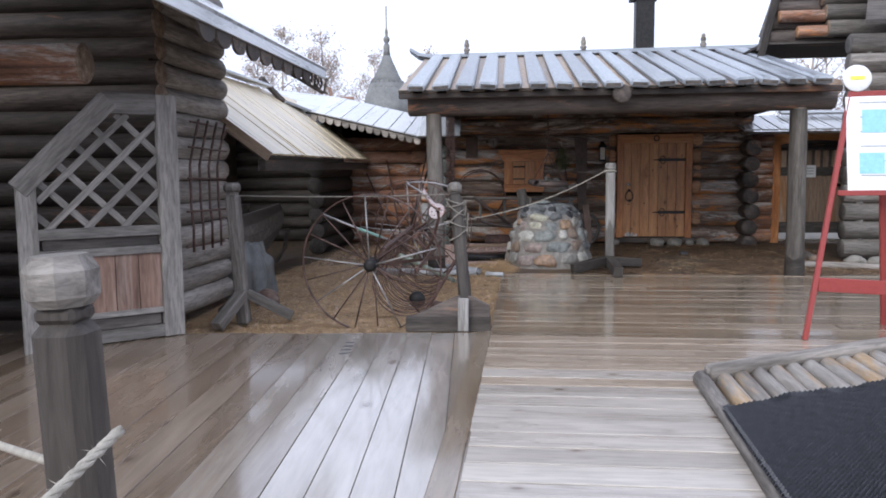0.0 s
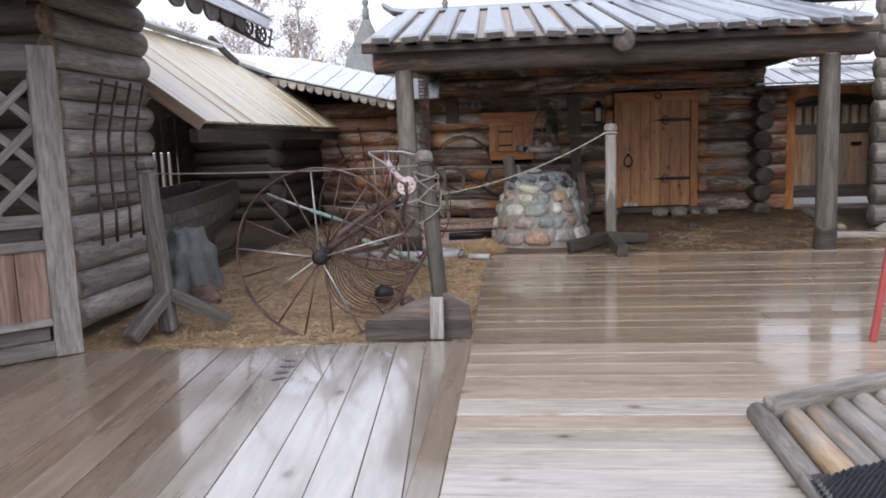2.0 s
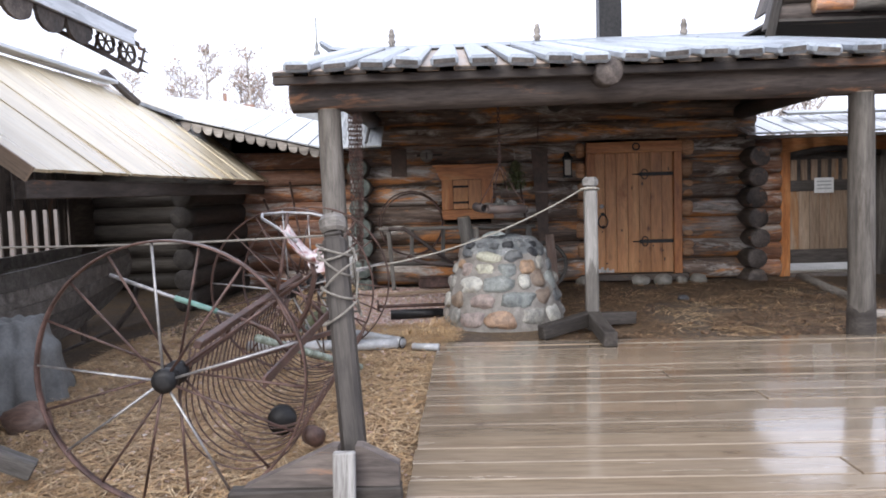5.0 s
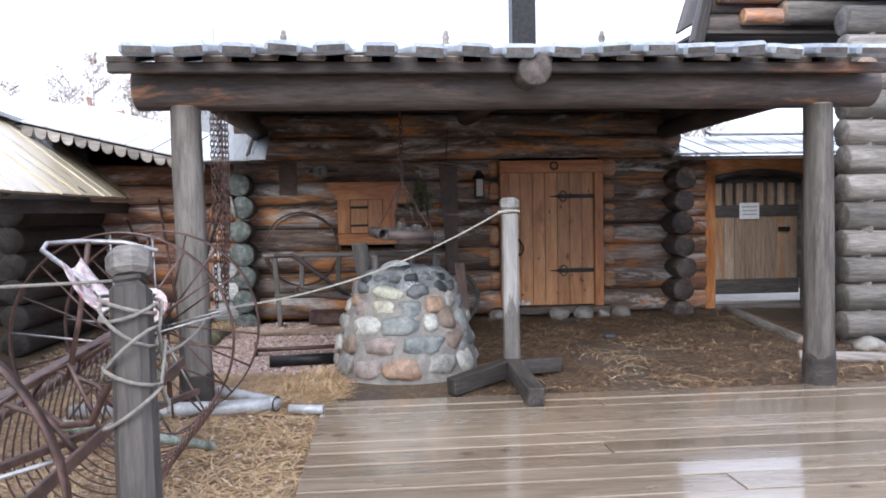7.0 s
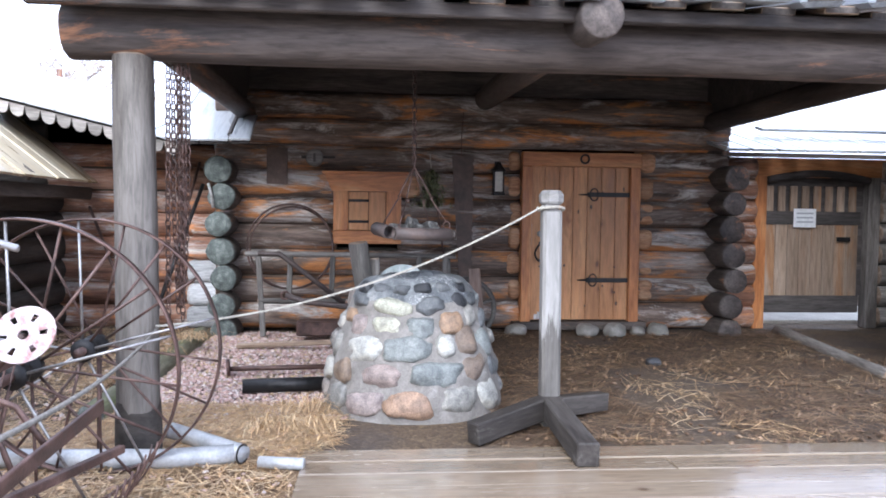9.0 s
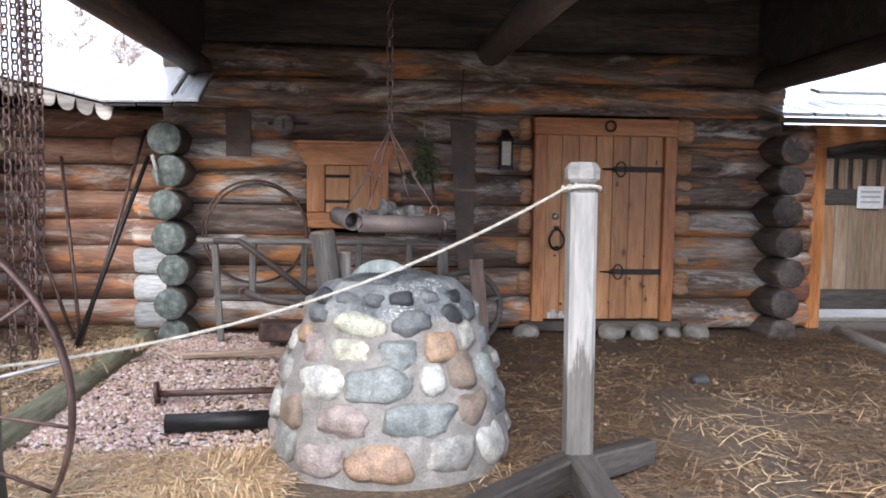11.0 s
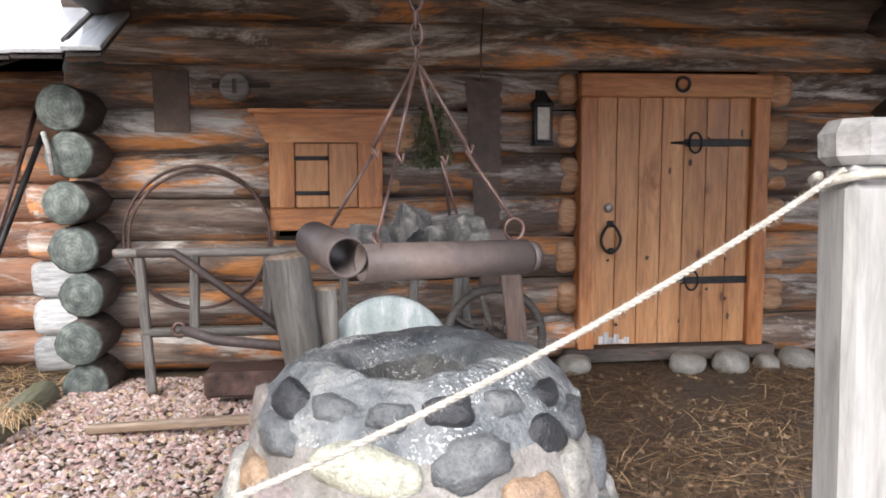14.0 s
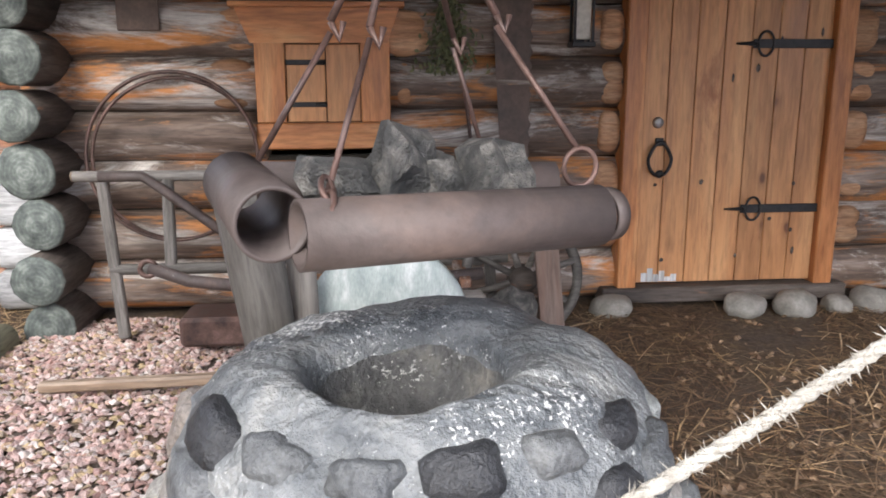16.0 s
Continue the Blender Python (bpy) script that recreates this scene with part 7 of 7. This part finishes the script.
    put("leaves", mesh_of("leaves", vs, fs, M_HERB), None, hb)
    tube("cord", [(0.18, y, 2.12), (0.19, y - 0.05, 1.95)], 0.006, M_ROPE, hb, 5)
    # rusty shepherd crook by the herbs
    ck = thing("iron_crook", (0.28, y, 0.9), "thin iron crook hung beside the herbs", "hook")
    tube("rod", [(0.25, y - 0.02, 1.65), (0.3, y - 0.02, 1.3), (0.34, y - 0.02, 1.0), (0.4, y - 0.03, 0.85), (0.43, y - 0.03, 0.95)], 0.012, M_RUST, ck, 6)
    # sledge frame along the wall
    sl = thing("sledge", (-0.7, 7.9, 0), "grey wooden sledge frame with iron runners against the wall", "sledge")
    yy = 8.0
    log("top_rail", (-1.9, yy, 0.945), (0.45, yy, 0.93), 0.03, M_GREY, M_END_BROWN, sl)
    log("bottom_rail", (-1.75, yy, 0.42), (0.5, yy, 0.44), 0.032, M_GREY, M_END_BROWN, sl)
    for x in (-1.42, -0.95, -0.45, 0.02, 0.32):
        board("stake", (x, yy, 0.4), (x + 0.02, yy, 0.96), 0.06, 0.05, M_GREY, sl, (0, -1, 0), 0.008)
    tube("brace", [(-1.75, yy - 0.05, 0.95), (-1.52, yy - 0.06, 0.95), (-1.42, yy - 0.06, 0.88), (-0.8, yy - 0.08, 0.4)], 0.028, M_RUSTPIPE, sl, 8)
    tube("runner", [(-1.4, 7.55, 0.53), (-1.2, 7.5, 0.47), (-0.8, 7.5, 0.42), (-0.2, 7.55, 0.42), (0.3, 7.6, 0.45)], 0.032, M_RUSTPIPE, sl, 8, False, "brown curved runner")
    tube("runner_eye", ring_pts((-1.41, 7.54, 0.53), 0.04, (1, 0, 0), (0, 0.2, 1), 14), 0.014, M_RUST, sl, 6, True)
    for x in (-0.75, 0.2):
        board("spacer", (x, 7.5, 0.42), (x, 7.95, 0.42), 0.06, 0.05, M_LOG_RED, sl, bevel=0.006)
    for x in (-1.7, 0.42):
        board("leg", (x, yy - 0.02, 0.02), (x - 0.06, yy + 0.02, 0.95), 0.06, 0.05, M_GREY, sl, (0, -1, 0), 0.008)
    bx = thing("rusty_tray", (-0.95, 7.75, 0.0), "rusty sheet metal tray on the gravel", "tray")
    board("tray", (-1.3, 7.75, 0.16), (-0.5, 7.75, 0.16), 0.3, 0.16, M_RUST, bx, bevel=0.02)
    sh = thing("wooden_shaft", (-1.2, 7.2, 0.03), "long pale cart shaft lying on the gravel", "shaft")
    board("bar", (-1.85, 7.2, 0.05), (-0.55, 7.05, 0.13), 0.06, 0.05, M_ROOF_B, sh, bevel=0.01)
    # small cart wheel behind the forge
    cw = thing("cart_wheel", (0.62, 7.75, 0.0), "small wooden cart wheel leaning on the wall", "wheel")
    c = Vector((0.55, 7.8, 0.36))
    tube("felloe", ring_pts(c, 0.33, (1, 0.1, 0), (0, 0.12, 1), 40), 0.03, M_GREY, cw, 8, True)
    lathe("hub", [(0.04, -0.09), (0.075, -0.06), (0.075, 0.06), (0.04, 0.09)], M_LOG_DARK, pose(*c, 90), cw, 14)
    for i in range(8):
        a = i * math.pi / 4 + 0.3
        tube("spoke", [c + Vector((0.06 * math.cos(a), 0, 0.06 * math.sin(a))), c + Vector((0.32 * math.cos(a), 0.03, 0.32 * math.sin(a)))], 0.02, M_GREY, cw, 7)
    bd = thing("leaning_board", (0.72, 7.5, 0.0), "narrow brown board leaning on the cart wheel", "board")
    board("plank", (0.68, 7.55, 0.1), (0.62, 7.62, 0.82), 0.13, 0.03, M_PANEL, bd, (0, -1, 0), 0.004)
    lump("iron_scrap", (0.35, 7.3, 0.2), (0.2, 0.15, 0.24), M_COAL, 77.0, None, 0.5, 3, (0, 0, 20), 0.1, "heap of dark slag and scrap behind the forge", category="scrap")
    pk = thing("door_peg", (-2.24, 8.0, 1.5), "wooden peg driven between two log ends", "peg")
    tube("peg", [(-2.3, 8.0, 1.72), (-2.26, 7.97, 1.6), (-2.24, 7.96, 1.45)], 0.017, M_PALE, pk, 7)
    for (p, q, r, lab) in (((-2.9, 7.7, 0.0), (-2.42, 8.3, 1.72), 0.022, "long dark iron bar leaning on the corner"), ((-2.87, 7.72, 0.0), (-2.5, 8.5, 1.98), 0.017, "long grey iron bar leaning on the corner"),
                           ((-3.0, 8.1, 0.0), (-3.42, 8.82, 1.72), 0.018, "thin iron rod leaning on the brown wall"), ((-3.1, 8.2, 0.0), (-3.85, 8.8, 1.45), 0.018, "thin iron rod leaning on the brown wall")):
        tube("iron_bar", [p, q], r, M_BLACK if r > 0.02 else M_RUST, None, 7, False, lab, category="bar", group="leaning iron bars")
    for i, (x, yv, s) in enumerate(((1.2, 8.2, 0.13), (2.05, 8.15, 0.14), (2.38, 8.15, 0.15), (2.66, 8.15, 0.1), (2.92, 8.2, 0.14))):
        lump("foundation_stone", (x, yv, 0.05), (s, s * 0.8, s * 0.62), M_BOULDER, 20.0 + i * 3, None, 0.2, 3, (0, 0, 30 * i), 0.15, "rounded stone under the smithy threshold", category="stone", group="threshold stones")
    lump("foundation_stone", (2.2, 6.4, 0.015), (0.08, 0.06, 0.05), M_STONE_SOOT, 66.0, None, 0.2, 3, (0, 0, 0), 0.1, "small stone lying in the straw", category="stone")
    tube("black_pipe", [(-1.48, 5.32, 0.06), (-0.72, 5.42, 0.06)], 0.055, M_BLACK, None, 14, False, "black iron pipe lying beside the forge", category="pipe")
    rd = thing("threaded_rod", (-1.3, 5.97, 0.0), "rusty iron rod with a collar on the gravel", "rod")
    tube("shaft", [(-1.7, 5.94, 0.07), (-0.7, 6.04, 0.07)], 0.022, M_RUST, rd, 8)
    lathe("collar", [(0.02, -0.015), (0.075, -0.012), (0.075, 0.012), (0.02, 0.015)], M_RUST, pose(-1.7, 5.94, 0.08, 0, 85, 6), rd, 12)
    dp = thing("drain_pipe", (-1.7, 3.65, 0.0), "dented pale zinc pipe lying in the straw", "pipe")
    tube("pipe", [(-2.7, 3.72, 0.03), (-2.2, 3.66, 0.035), (-1.6, 3.62, 0.04), (-1.25, 3.68, 0.045)], 0.055, M_ZINC, dp, 14)
    tube("pipe_branch", [(-1.72, 4.15, 0.05), (-1.45, 3.9, 0.05), (-1.2, 3.66, 0.05)], 0.05, M_ZINC, dp, 14)
    tube("pipe_tail", [(-1.1, 3.6, 0.02), (-0.85, 3.55, 0.02)], 0.035, M_ZINC, dp, 10)
    tube("open_end", ring_pts((-1.2, 3.65, 0.05), 0.053, (0.5, 1, 0), (0, 0, 1), 16), 0.006, M_BLACK, dp, 5, True)
    ch = thing("hanging_chains", (-1.63, 3.95, 0.6), "rusty chains hung behind the porch post", "chains")
    for k in range(6):
        x = -1.67 + 0.02 * k
        yv = 3.93 + 0.03 * (k % 3)
        v, f = chain_data([(x, yv, 2.25), (x + RNG.uniform(-0.02, 0.02), yv, 1.4), (x + RNG.uniform(-0.03, 0.03), yv, RNG.uniform(0.7, 1.0))], 0.042, 0.0045)
        put("chain", mesh_of("chain", v, f, M_RUST), None, ch)


build_wall_things()

# ---- information board, ramp ----


def build_board():
    b = thing("info_board", (2.2, -0.2, 0), "red easel with a white printed notice board", "information board")

    def at(u, z):
        return Vector((1.8 + u * 1.45, -0.42 + 0.36 * z / 2.1 - 0.12 * u, z))

    board("leg", at(0.02, 0.0), at(0.31, 2.12), 0.042, 0.04, M_RED, b, (0, -1, 0), 0.006)
    board("leg", at(1.05, 0.0), at(0.8, 2.12), 0.042, 0.04, M_RED, b, (0, -1, 0), 0.006)
    board("rear_leg", (2.78, 0.28, 0.0), (2.55, -0.05, 1.6), 0.05, 0.04, M_RED, b, (0, -1, 0), 0.006)
    board("cross_rail", at(0.1, 0.47), at(1.0, 0.42), 0.12, 0.03, M_RED, b, (0, -1, 0), 0.005)
    board("top_rail", at(0.3, 2.1), at(0.85, 2.1), 0.05, 0.045, M_RED, b, (0, -1, 0), 0.005)
    board("bottom_rail", at(0.22, 1.25), at(0.92, 1.25), 0.045, 0.045, M_RED, b, (0, -1, 0), 0.005)
    n = Vector((-0.08, -1, 0.17)).normalized()
    p = board("panel", at(0.57, 1.27) + n * 0.012, at(0.57, 2.08) + n * 0.012, 0.86, 0.015, M_WHITE, b, n, 0.003, "white printed sheet")
    for (u0, u1, zc, h, m) in ((0.36, 0.5, 1.86, 0.2, M_BLUE), (0.34, 0.48, 1.5, 0.18, M_BLUE), (0.56, 0.74, 1.84, 0.24, M_BLUE), (0.54, 0.76, 1.47, 0.16, M_BLUE)):
        board("picture", at(u0, zc) + n * 0.023, at(u1, zc) + n * 0.023, h, 0.004, m, p, n, 0, "pale blue printed picture")
    for k in range(6):
        zc = 2.02 - 0.125 * k
        board("text_bar", at(0.35, zc) + n * 0.022, at(0.5, zc) + n * 0.022, 0.012, 0.003, M_GREYBAR, p, n, 0)
    d = thing("round_sign", at(0.36, 2.2), "round white disc sign with a yellow bar", "sign")
    c = at(0.34, 2.23) + n * 0.03
    rot = Vector((0, 0, 1)).rotation_difference(n).to_matrix().to_4x4()
    lathe("disc", [(0.112, -0.008), (0.118, 0.0), (0.112, 0.008), (0.001, 0.009)], M_WHITE, Matrix.Translation(c) @ rot, d, 32)
    board("bar", c + n * 0.012 + Vector((-0.06, 0, 0)), c + n * 0.012 + Vector((0.06, 0, 0)), 0.035, 0.004, M_YELLOW, d, n, 0)


build_board()


def build_ramp():
    r = thing("ramp", (1.6, -2.7, 0), "low ramp of round peeled poles with edge logs", "ramp")
    a, e = Vector((0.66, -1.93, 0.03)), Vector((2.9, -1.25, 0.22))
    u = (e - a).normalized()
    v = Vector((-0.045, -1, 0)).normalized()
    log("edge_log", a + Vector((0.02, 0, 0.06)), e + Vector((0, 0, 0.06)), 0.06, M_LOG_EAST, M_LOG_EAST, r)
    log("toe_log", a + Vector((-0.02, 0.08, -0.0)), a + v * 2.6 + Vector((-0.05, 0, 0)), 0.055, M_LOG_EAST, M_END_BROWN, r)
    for i in range(17):
        p = a + u * (0.12 + 0.13 * i) + Vector((0, 0, 0.0))
        log("pole", p + v * 0.04, p + v * 2.5, 0.06, M_POLE, M_END_BROWN, r, rough=0.05, sides=12)
    mt = thing("rubber_mat", (1.5, -3.6, 0.1), "black looped rubber mat on the ramp", "mat")
    vs, fs = [], []
    base = a + v * 0.82 + Vector((-0.07, 0, 0.075))
    nu, nv = 130, 110
    for i in range(nu + 1):
        for j in range(nv + 1):
            wob = (0.035 * math.sin(i * 0.16) + 0.015 * math.sin(i * 0.43)) * max(0.0, 1 - j / 8)
            p = base + u * (2.2 * i / nu) + v * (1.8 * j / nv + wob) + u.cross(v) * -0.0
            vs.append(p + Vector((0, 0, (0.02 * ((i + j) % 2) if 0 < i < nu and 0 < j < nv else 0.006) + 0.006 * noise.noise(Vector((i * 0.3, j * 0.3, 0))))))
    for i in range(nu):
        for j in range(nv):
            q = i * (nv + 1) + j
            fs.append((q, q + 1, q + nv + 2, q + nv + 1))
    n0 = len(vs)
    low = [p - Vector((0, 0, 0.022)) for p in vs]
    put("sheet", mesh_of("sheet", vs + low, fs + [tuple(k + n0 for k in reversed(f)) for f in fs], M_RUBBER, None, False), None, mt)


build_ramp()

# ---- loose litter ----


def litter(name, region, count, maker, mat, label):
    vs, fs = [], []
    done = 0
    while done < count:
        x, y = RNG.uniform(region[0], region[1]), RNG.uniform(region[2], region[3])
        if region[4](x, y):
            maker(vs, fs, x, y)
            done += 1
    return put(name, mesh_of(name, vs, fs, mat, None, False), None, None, label, category=name.replace("_", " "), kind="stuff")


def straw_blade(vs, fs, x, y):
    z = ground_z(x, y) + RNG.uniform(0.002, 0.03)
    a = RNG.uniform(0, math.pi)
    l = RNG.uniform(0.03, 0.16)
    w = RNG.uniform(0.0015, 0.0035)
    d = Vector((math.cos(a), math.sin(a), RNG.uniform(-0.15, 0.15))) * l
    s = Vector((-math.sin(a), math.cos(a), RNG.uniform(-0.3, 0.3))) * w
    p = Vector((x, y, z))
    bend = Vector((0, 0, RNG.uniform(-0.012, 0.016))) + s * RNG.uniform(-3, 3)
    k = len(vs)
    vs += [p - d - s, p - d + s, p + bend + s, p + bend - s, p + d + s, p + d - s]
    fs += [(k, k + 1, k + 2, k + 3), (k + 3, k + 2, k + 4, k + 5)]


def chip(vs, fs, x, y):
    z = ground_z(x, y)
    s = RNG.uniform(0.011, 0.032)
    a = RNG.uniform(0, 6.28)
    c = Vector((x, y, z + s * 0.4))
    ux, uy = Vector((math.cos(a), math.sin(a), RNG.uniform(-0.4, 0.4))), Vector((-math.sin(a), math.cos(a), RNG.uniform(-0.4, 0.4)))
    uz = ux.cross(uy)
    k = len(vs)
    f1, f2, f3 = RNG.uniform(0.5, 1), RNG.uniform(0.5, 1), RNG.uniform(0.25, 0.6)
    vs += [c + ux * s, c + uy * s * f1, c - ux * s * f2, c - uy * s * RNG.uniform(0.5, 1), c + (uz * f3 + ux * 0.2) * s, c - uz * f3 * s]
    fs += [(k, k + 1, k + 4), (k + 1, k + 2, k + 4), (k + 2, k + 3, k + 4), (k + 3, k, k + 4), (k + 1, k, k + 5), (k + 2, k + 1, k + 5), (k + 3, k + 2, k + 5), (k, k + 3, k + 5)]


def on_gravel(x, y):
    return x > -2.27 and x < -0.35 + 0.25 * noise.noise(Vector((x, y, 0))) + 0.12 * (y - 6) and (Vector((x, y)) - FC.xy).length > 0.62 and y > 4.6 + 0.35 * noise.noise(Vector((x * 1.5, 2, 0)))


litter("straw", (-4.1, -0.9, -0.6, 4.6, lambda x, y: y > -0.36 - 0.08 * (-0.9 - x)), 26000, straw_blade, M_STRAW, "yellow straw strewn over the pit")
litter("straw", (0.3, 4.6, 3.9, 8.3, lambda x, y: noise.noise(Vector((x * 0.8, y * 0.8, 5))) > -0.35), 11000, straw_blade, M_HAY, "brown hay trodden into the porch floor")
litter("straw", (-4.0, -2.3, 4.6, 8.8, lambda x, y: True), 3500, straw_blade, M_STRAW, "yellow straw along the brown wall")
litter("straw", (-2.3, -0.7, 3.9, 5.0, lambda x, y: True), 6000, straw_blade, M_STRAW, "yellow straw beside the forge foot")
litter("red_gravel", (-2.3, 0.4, 4.4, 8.4, on_gravel), 16000, chip, M_CHIP, "reddish stone chips beside the forge")
litter("stone_chips", (-4.0, -0.8, 3.9, 8.3, lambda x, y: not on_gravel(x, y)), 1100, chip, M_CHIP, "scattered reddish chips on the earth")
litter("straw", (0.2, 4.6, 3.88, 8.3, lambda x, y: noise.noise(Vector((x * 1.3, y * 1.3, 9))) > 0.0), 1500, straw_blade, M_STRAW, "pale straws strewn over the porch floor")
litter("wood_chips", (0.2, 4.6, 3.9, 8.2, lambda x, y: noise.noise(Vector((x * 1.1, y * 1.1, 3))) > -0.1), 1400, chip, M_HAY, "small brown chips trodden into the porch floor")
litter("stone_chips", (-3.9, -0.9, -0.3, 4.4, lambda x, y: True), 2200, chip, M_CHIP, "scattered wood and stone chips in the straw")


def straw_tuft(at, seed, reach=0.3, count=70):
    """A loose tuft of long bent straws."""
    rg = random.Random(seed)
    vs, fs = [], []
    lean = rg.uniform(0, 6.28)
    for _ in range(count):
        a = lean + rg.gauss(0, 0.7)
        l = reach * rg.uniform(0.4, 1.0)
        p = Vector(at) + Vector((rg.gauss(0, 0.07), rg.gauss(0, 0.07), rg.uniform(0, 0.03)))
        d = Vector((math.cos(a), math.sin(a), 0))
        w = Vector((-math.sin(a), math.cos(a), 0)) * rg.uniform(0.0015, 0.003)
        h = rg.uniform(0.02, 0.09)
        pts = [p, p + d * l * 0.35 + Vector((0, 0, h)), p + d * l * 0.75 + Vector((0, 0, h * 0.8)), p + d * l + Vector((0, 0, h * 0.2))]
        k = len(vs)
        for q in pts:
            vs += [q - w, q + w]
        fs += [(k, k + 1, k + 3, k + 2), (k + 2, k + 3, k + 5, k + 4), (k + 4, k + 5, k + 7, k + 6)]
    put("straw_tuft", mesh_of("straw_tuft", vs, fs, M_STRAW, None, False), None, None, "loose tuft of long dry straws on the ground", category="straw", group="straw tufts")


for i, (x, y, h) in enumerate(((-2.3, 7.2, 0.1), (-2.42, 6.5, 0.09), (-2.55, 5.7, 0.0), (-2.9, 7.1, 0.0), (-3.2, 6.4, 0.0), (-0.95, 4.75, 0.0), (-1.15, 4.35, 0.0), (-0.85, 4.2, 0.0), (-3.75, -0.1, -0.08), (-3.4, 0.2, -0.08), (-3.95, 0.15, -0.08))):
    straw_tuft((x, y, ground_z(x, y) + 0.015 + h), 500 + i, 0.34 if i % 2 else 0.26, 90)

# ---- distance ----


def build_spire():
    t = thing("church_tower", (-8.9, 40, 0), "far shingled wooden tower with a pointed tent roof", "tower")
    c = pose(-8.85, 40, 0)
    lathe("drum", [(1.55, 0), (1.55, 4.9)], M_LOG_DARK, c, t, 8)
    lathe("skirt", [(1.9, 4.7), (1.45, 5.7), (1.1, 6.9)], M_SPIRE, c, t, 24)
    lathe("cone", [(1.12, 6.7), (0.75, 7.4), (0.35, 8.3), (0.24, 8.6)], M_SPIRE, c, t, 24)
    for i in range(22):
        a = 2 * math.pi * i / 22
        board("shingle", (-8.85 + 1.16 * math.cos(a), 40 + 1.16 * math.sin(a), 6.62), (-8.85 + 0.98 * math.cos(a), 40 + 0.98 * math.sin(a), 7.05), 0.22, 0.05, M_SPIRE, t, (math.cos(a), math.sin(a), 0.5), 0.01)
    lathe("neck", [(0.24, 8.5), (0.19, 8.9), (0.2, 9.2), (0.1, 9.35), (0.19, 9.5), (0.19, 9.65), (0.08, 9.8), (0.1, 10.0), (0.04, 10.3), (0.035, 11.5), (0.05, 11.55)], M_SPIRE, c, t, 12)


build_spire()


def bare_tree(at, h, seed, leaf):
    """A thin autumn tree: tapered trunk, limbs, twigs and sparse leaves."""
    rg = random.Random(seed)
    t = thing("tree", at, "bare autumn tree on the far slope, paled for haze", "tree", "far trees")
    a = Vector(at)
    vs, fs = [], []

    def add(pts, r0, r1):
        v, f = tube_data(pts, r0, 5, False, r1)
        k = len(vs)
        vs.extend(v)
        fs.extend(tuple(q + k for q in face) for face in f)

    top = a + Vector((rg.uniform(-0.6, 0.6), rg.uniform(-0.4, 0.4), h))
    add([a, a.lerp(top, 0.5) + Vector((rg.uniform(-0.2, 0.2), 0, 0)), top], 0.16, 0.03)
    tips = []
    for i in range(22):
        f = rg.uniform(0.25, 0.97)
        p = a.lerp(top, f)
        an = rg.uniform(0, 6.28)
        l = h * 0.3 * (1.15 - f)
        q = p + Vector((math.cos(an) * l, math.sin(an) * l, l * rg.uniform(0.5, 1.1)))
        add([p, p.lerp(q, 0.5) + Vector((0, 0, -0.1 * l)), q], 0.05, 0.012)
        for _ in range(5):
            w = p.lerp(q, rg.uniform(0.35, 1))
            e = w + Vector((rg.uniform(-1, 1), rg.uniform(-1, 1), rg.uniform(0, 1.2))) * l * 0.4
            add([w, e], 0.018, 0.006)
            tips.append((w, e))
    put("trunk", mesh_of("trunk", vs, fs, M_BARK), None, t)
    lv, lf = [], []
    for w, e in tips:
        for _ in range(leaf):
            p = w.lerp(e, rg.random()) + Vector((rg.gauss(0, 0.25), rg.gauss(0, 0.25), rg.gauss(0, 0.25)))
            d, s = Vector((rg.uniform(-1, 1), rg.uniform(-1, 1), rg.uniform(-1, 1))) * 0.12, Vector((rg.uniform(-1, 1), rg.uniform(-1, 1), rg.uniform(-1, 1))) * 0.07
            k = len(lv)
            lv += [p - d, p + s, p + d]
            lf.append((k, k + 1, k + 2))
    put("crown", mesh_of("crown", lv, lf, M_FOLIAGE), None, t)


TR = random.Random(3)
for i in range(12):
    bare_tree((-27 + 1.75 * i + TR.uniform(-0.5, 0.5), 47 + TR.uniform(-5, 6), -0.1), TR.uniform(10.5, 14.5) - 0.4 * i, 100 + i, 16)
for i in range(3):
    bare_tree((-11.6 + 1.2 * i, 52 + i, -0.1), 8.4 + 0.4 * i, 200 + i, 5)
for i in range(4):
    bare_tree((14.0 + 1.6 * i, 34 + 2 * i, -0.1), 8.5 + TR.uniform(-0.8, 1.2), 300 + i, 2)
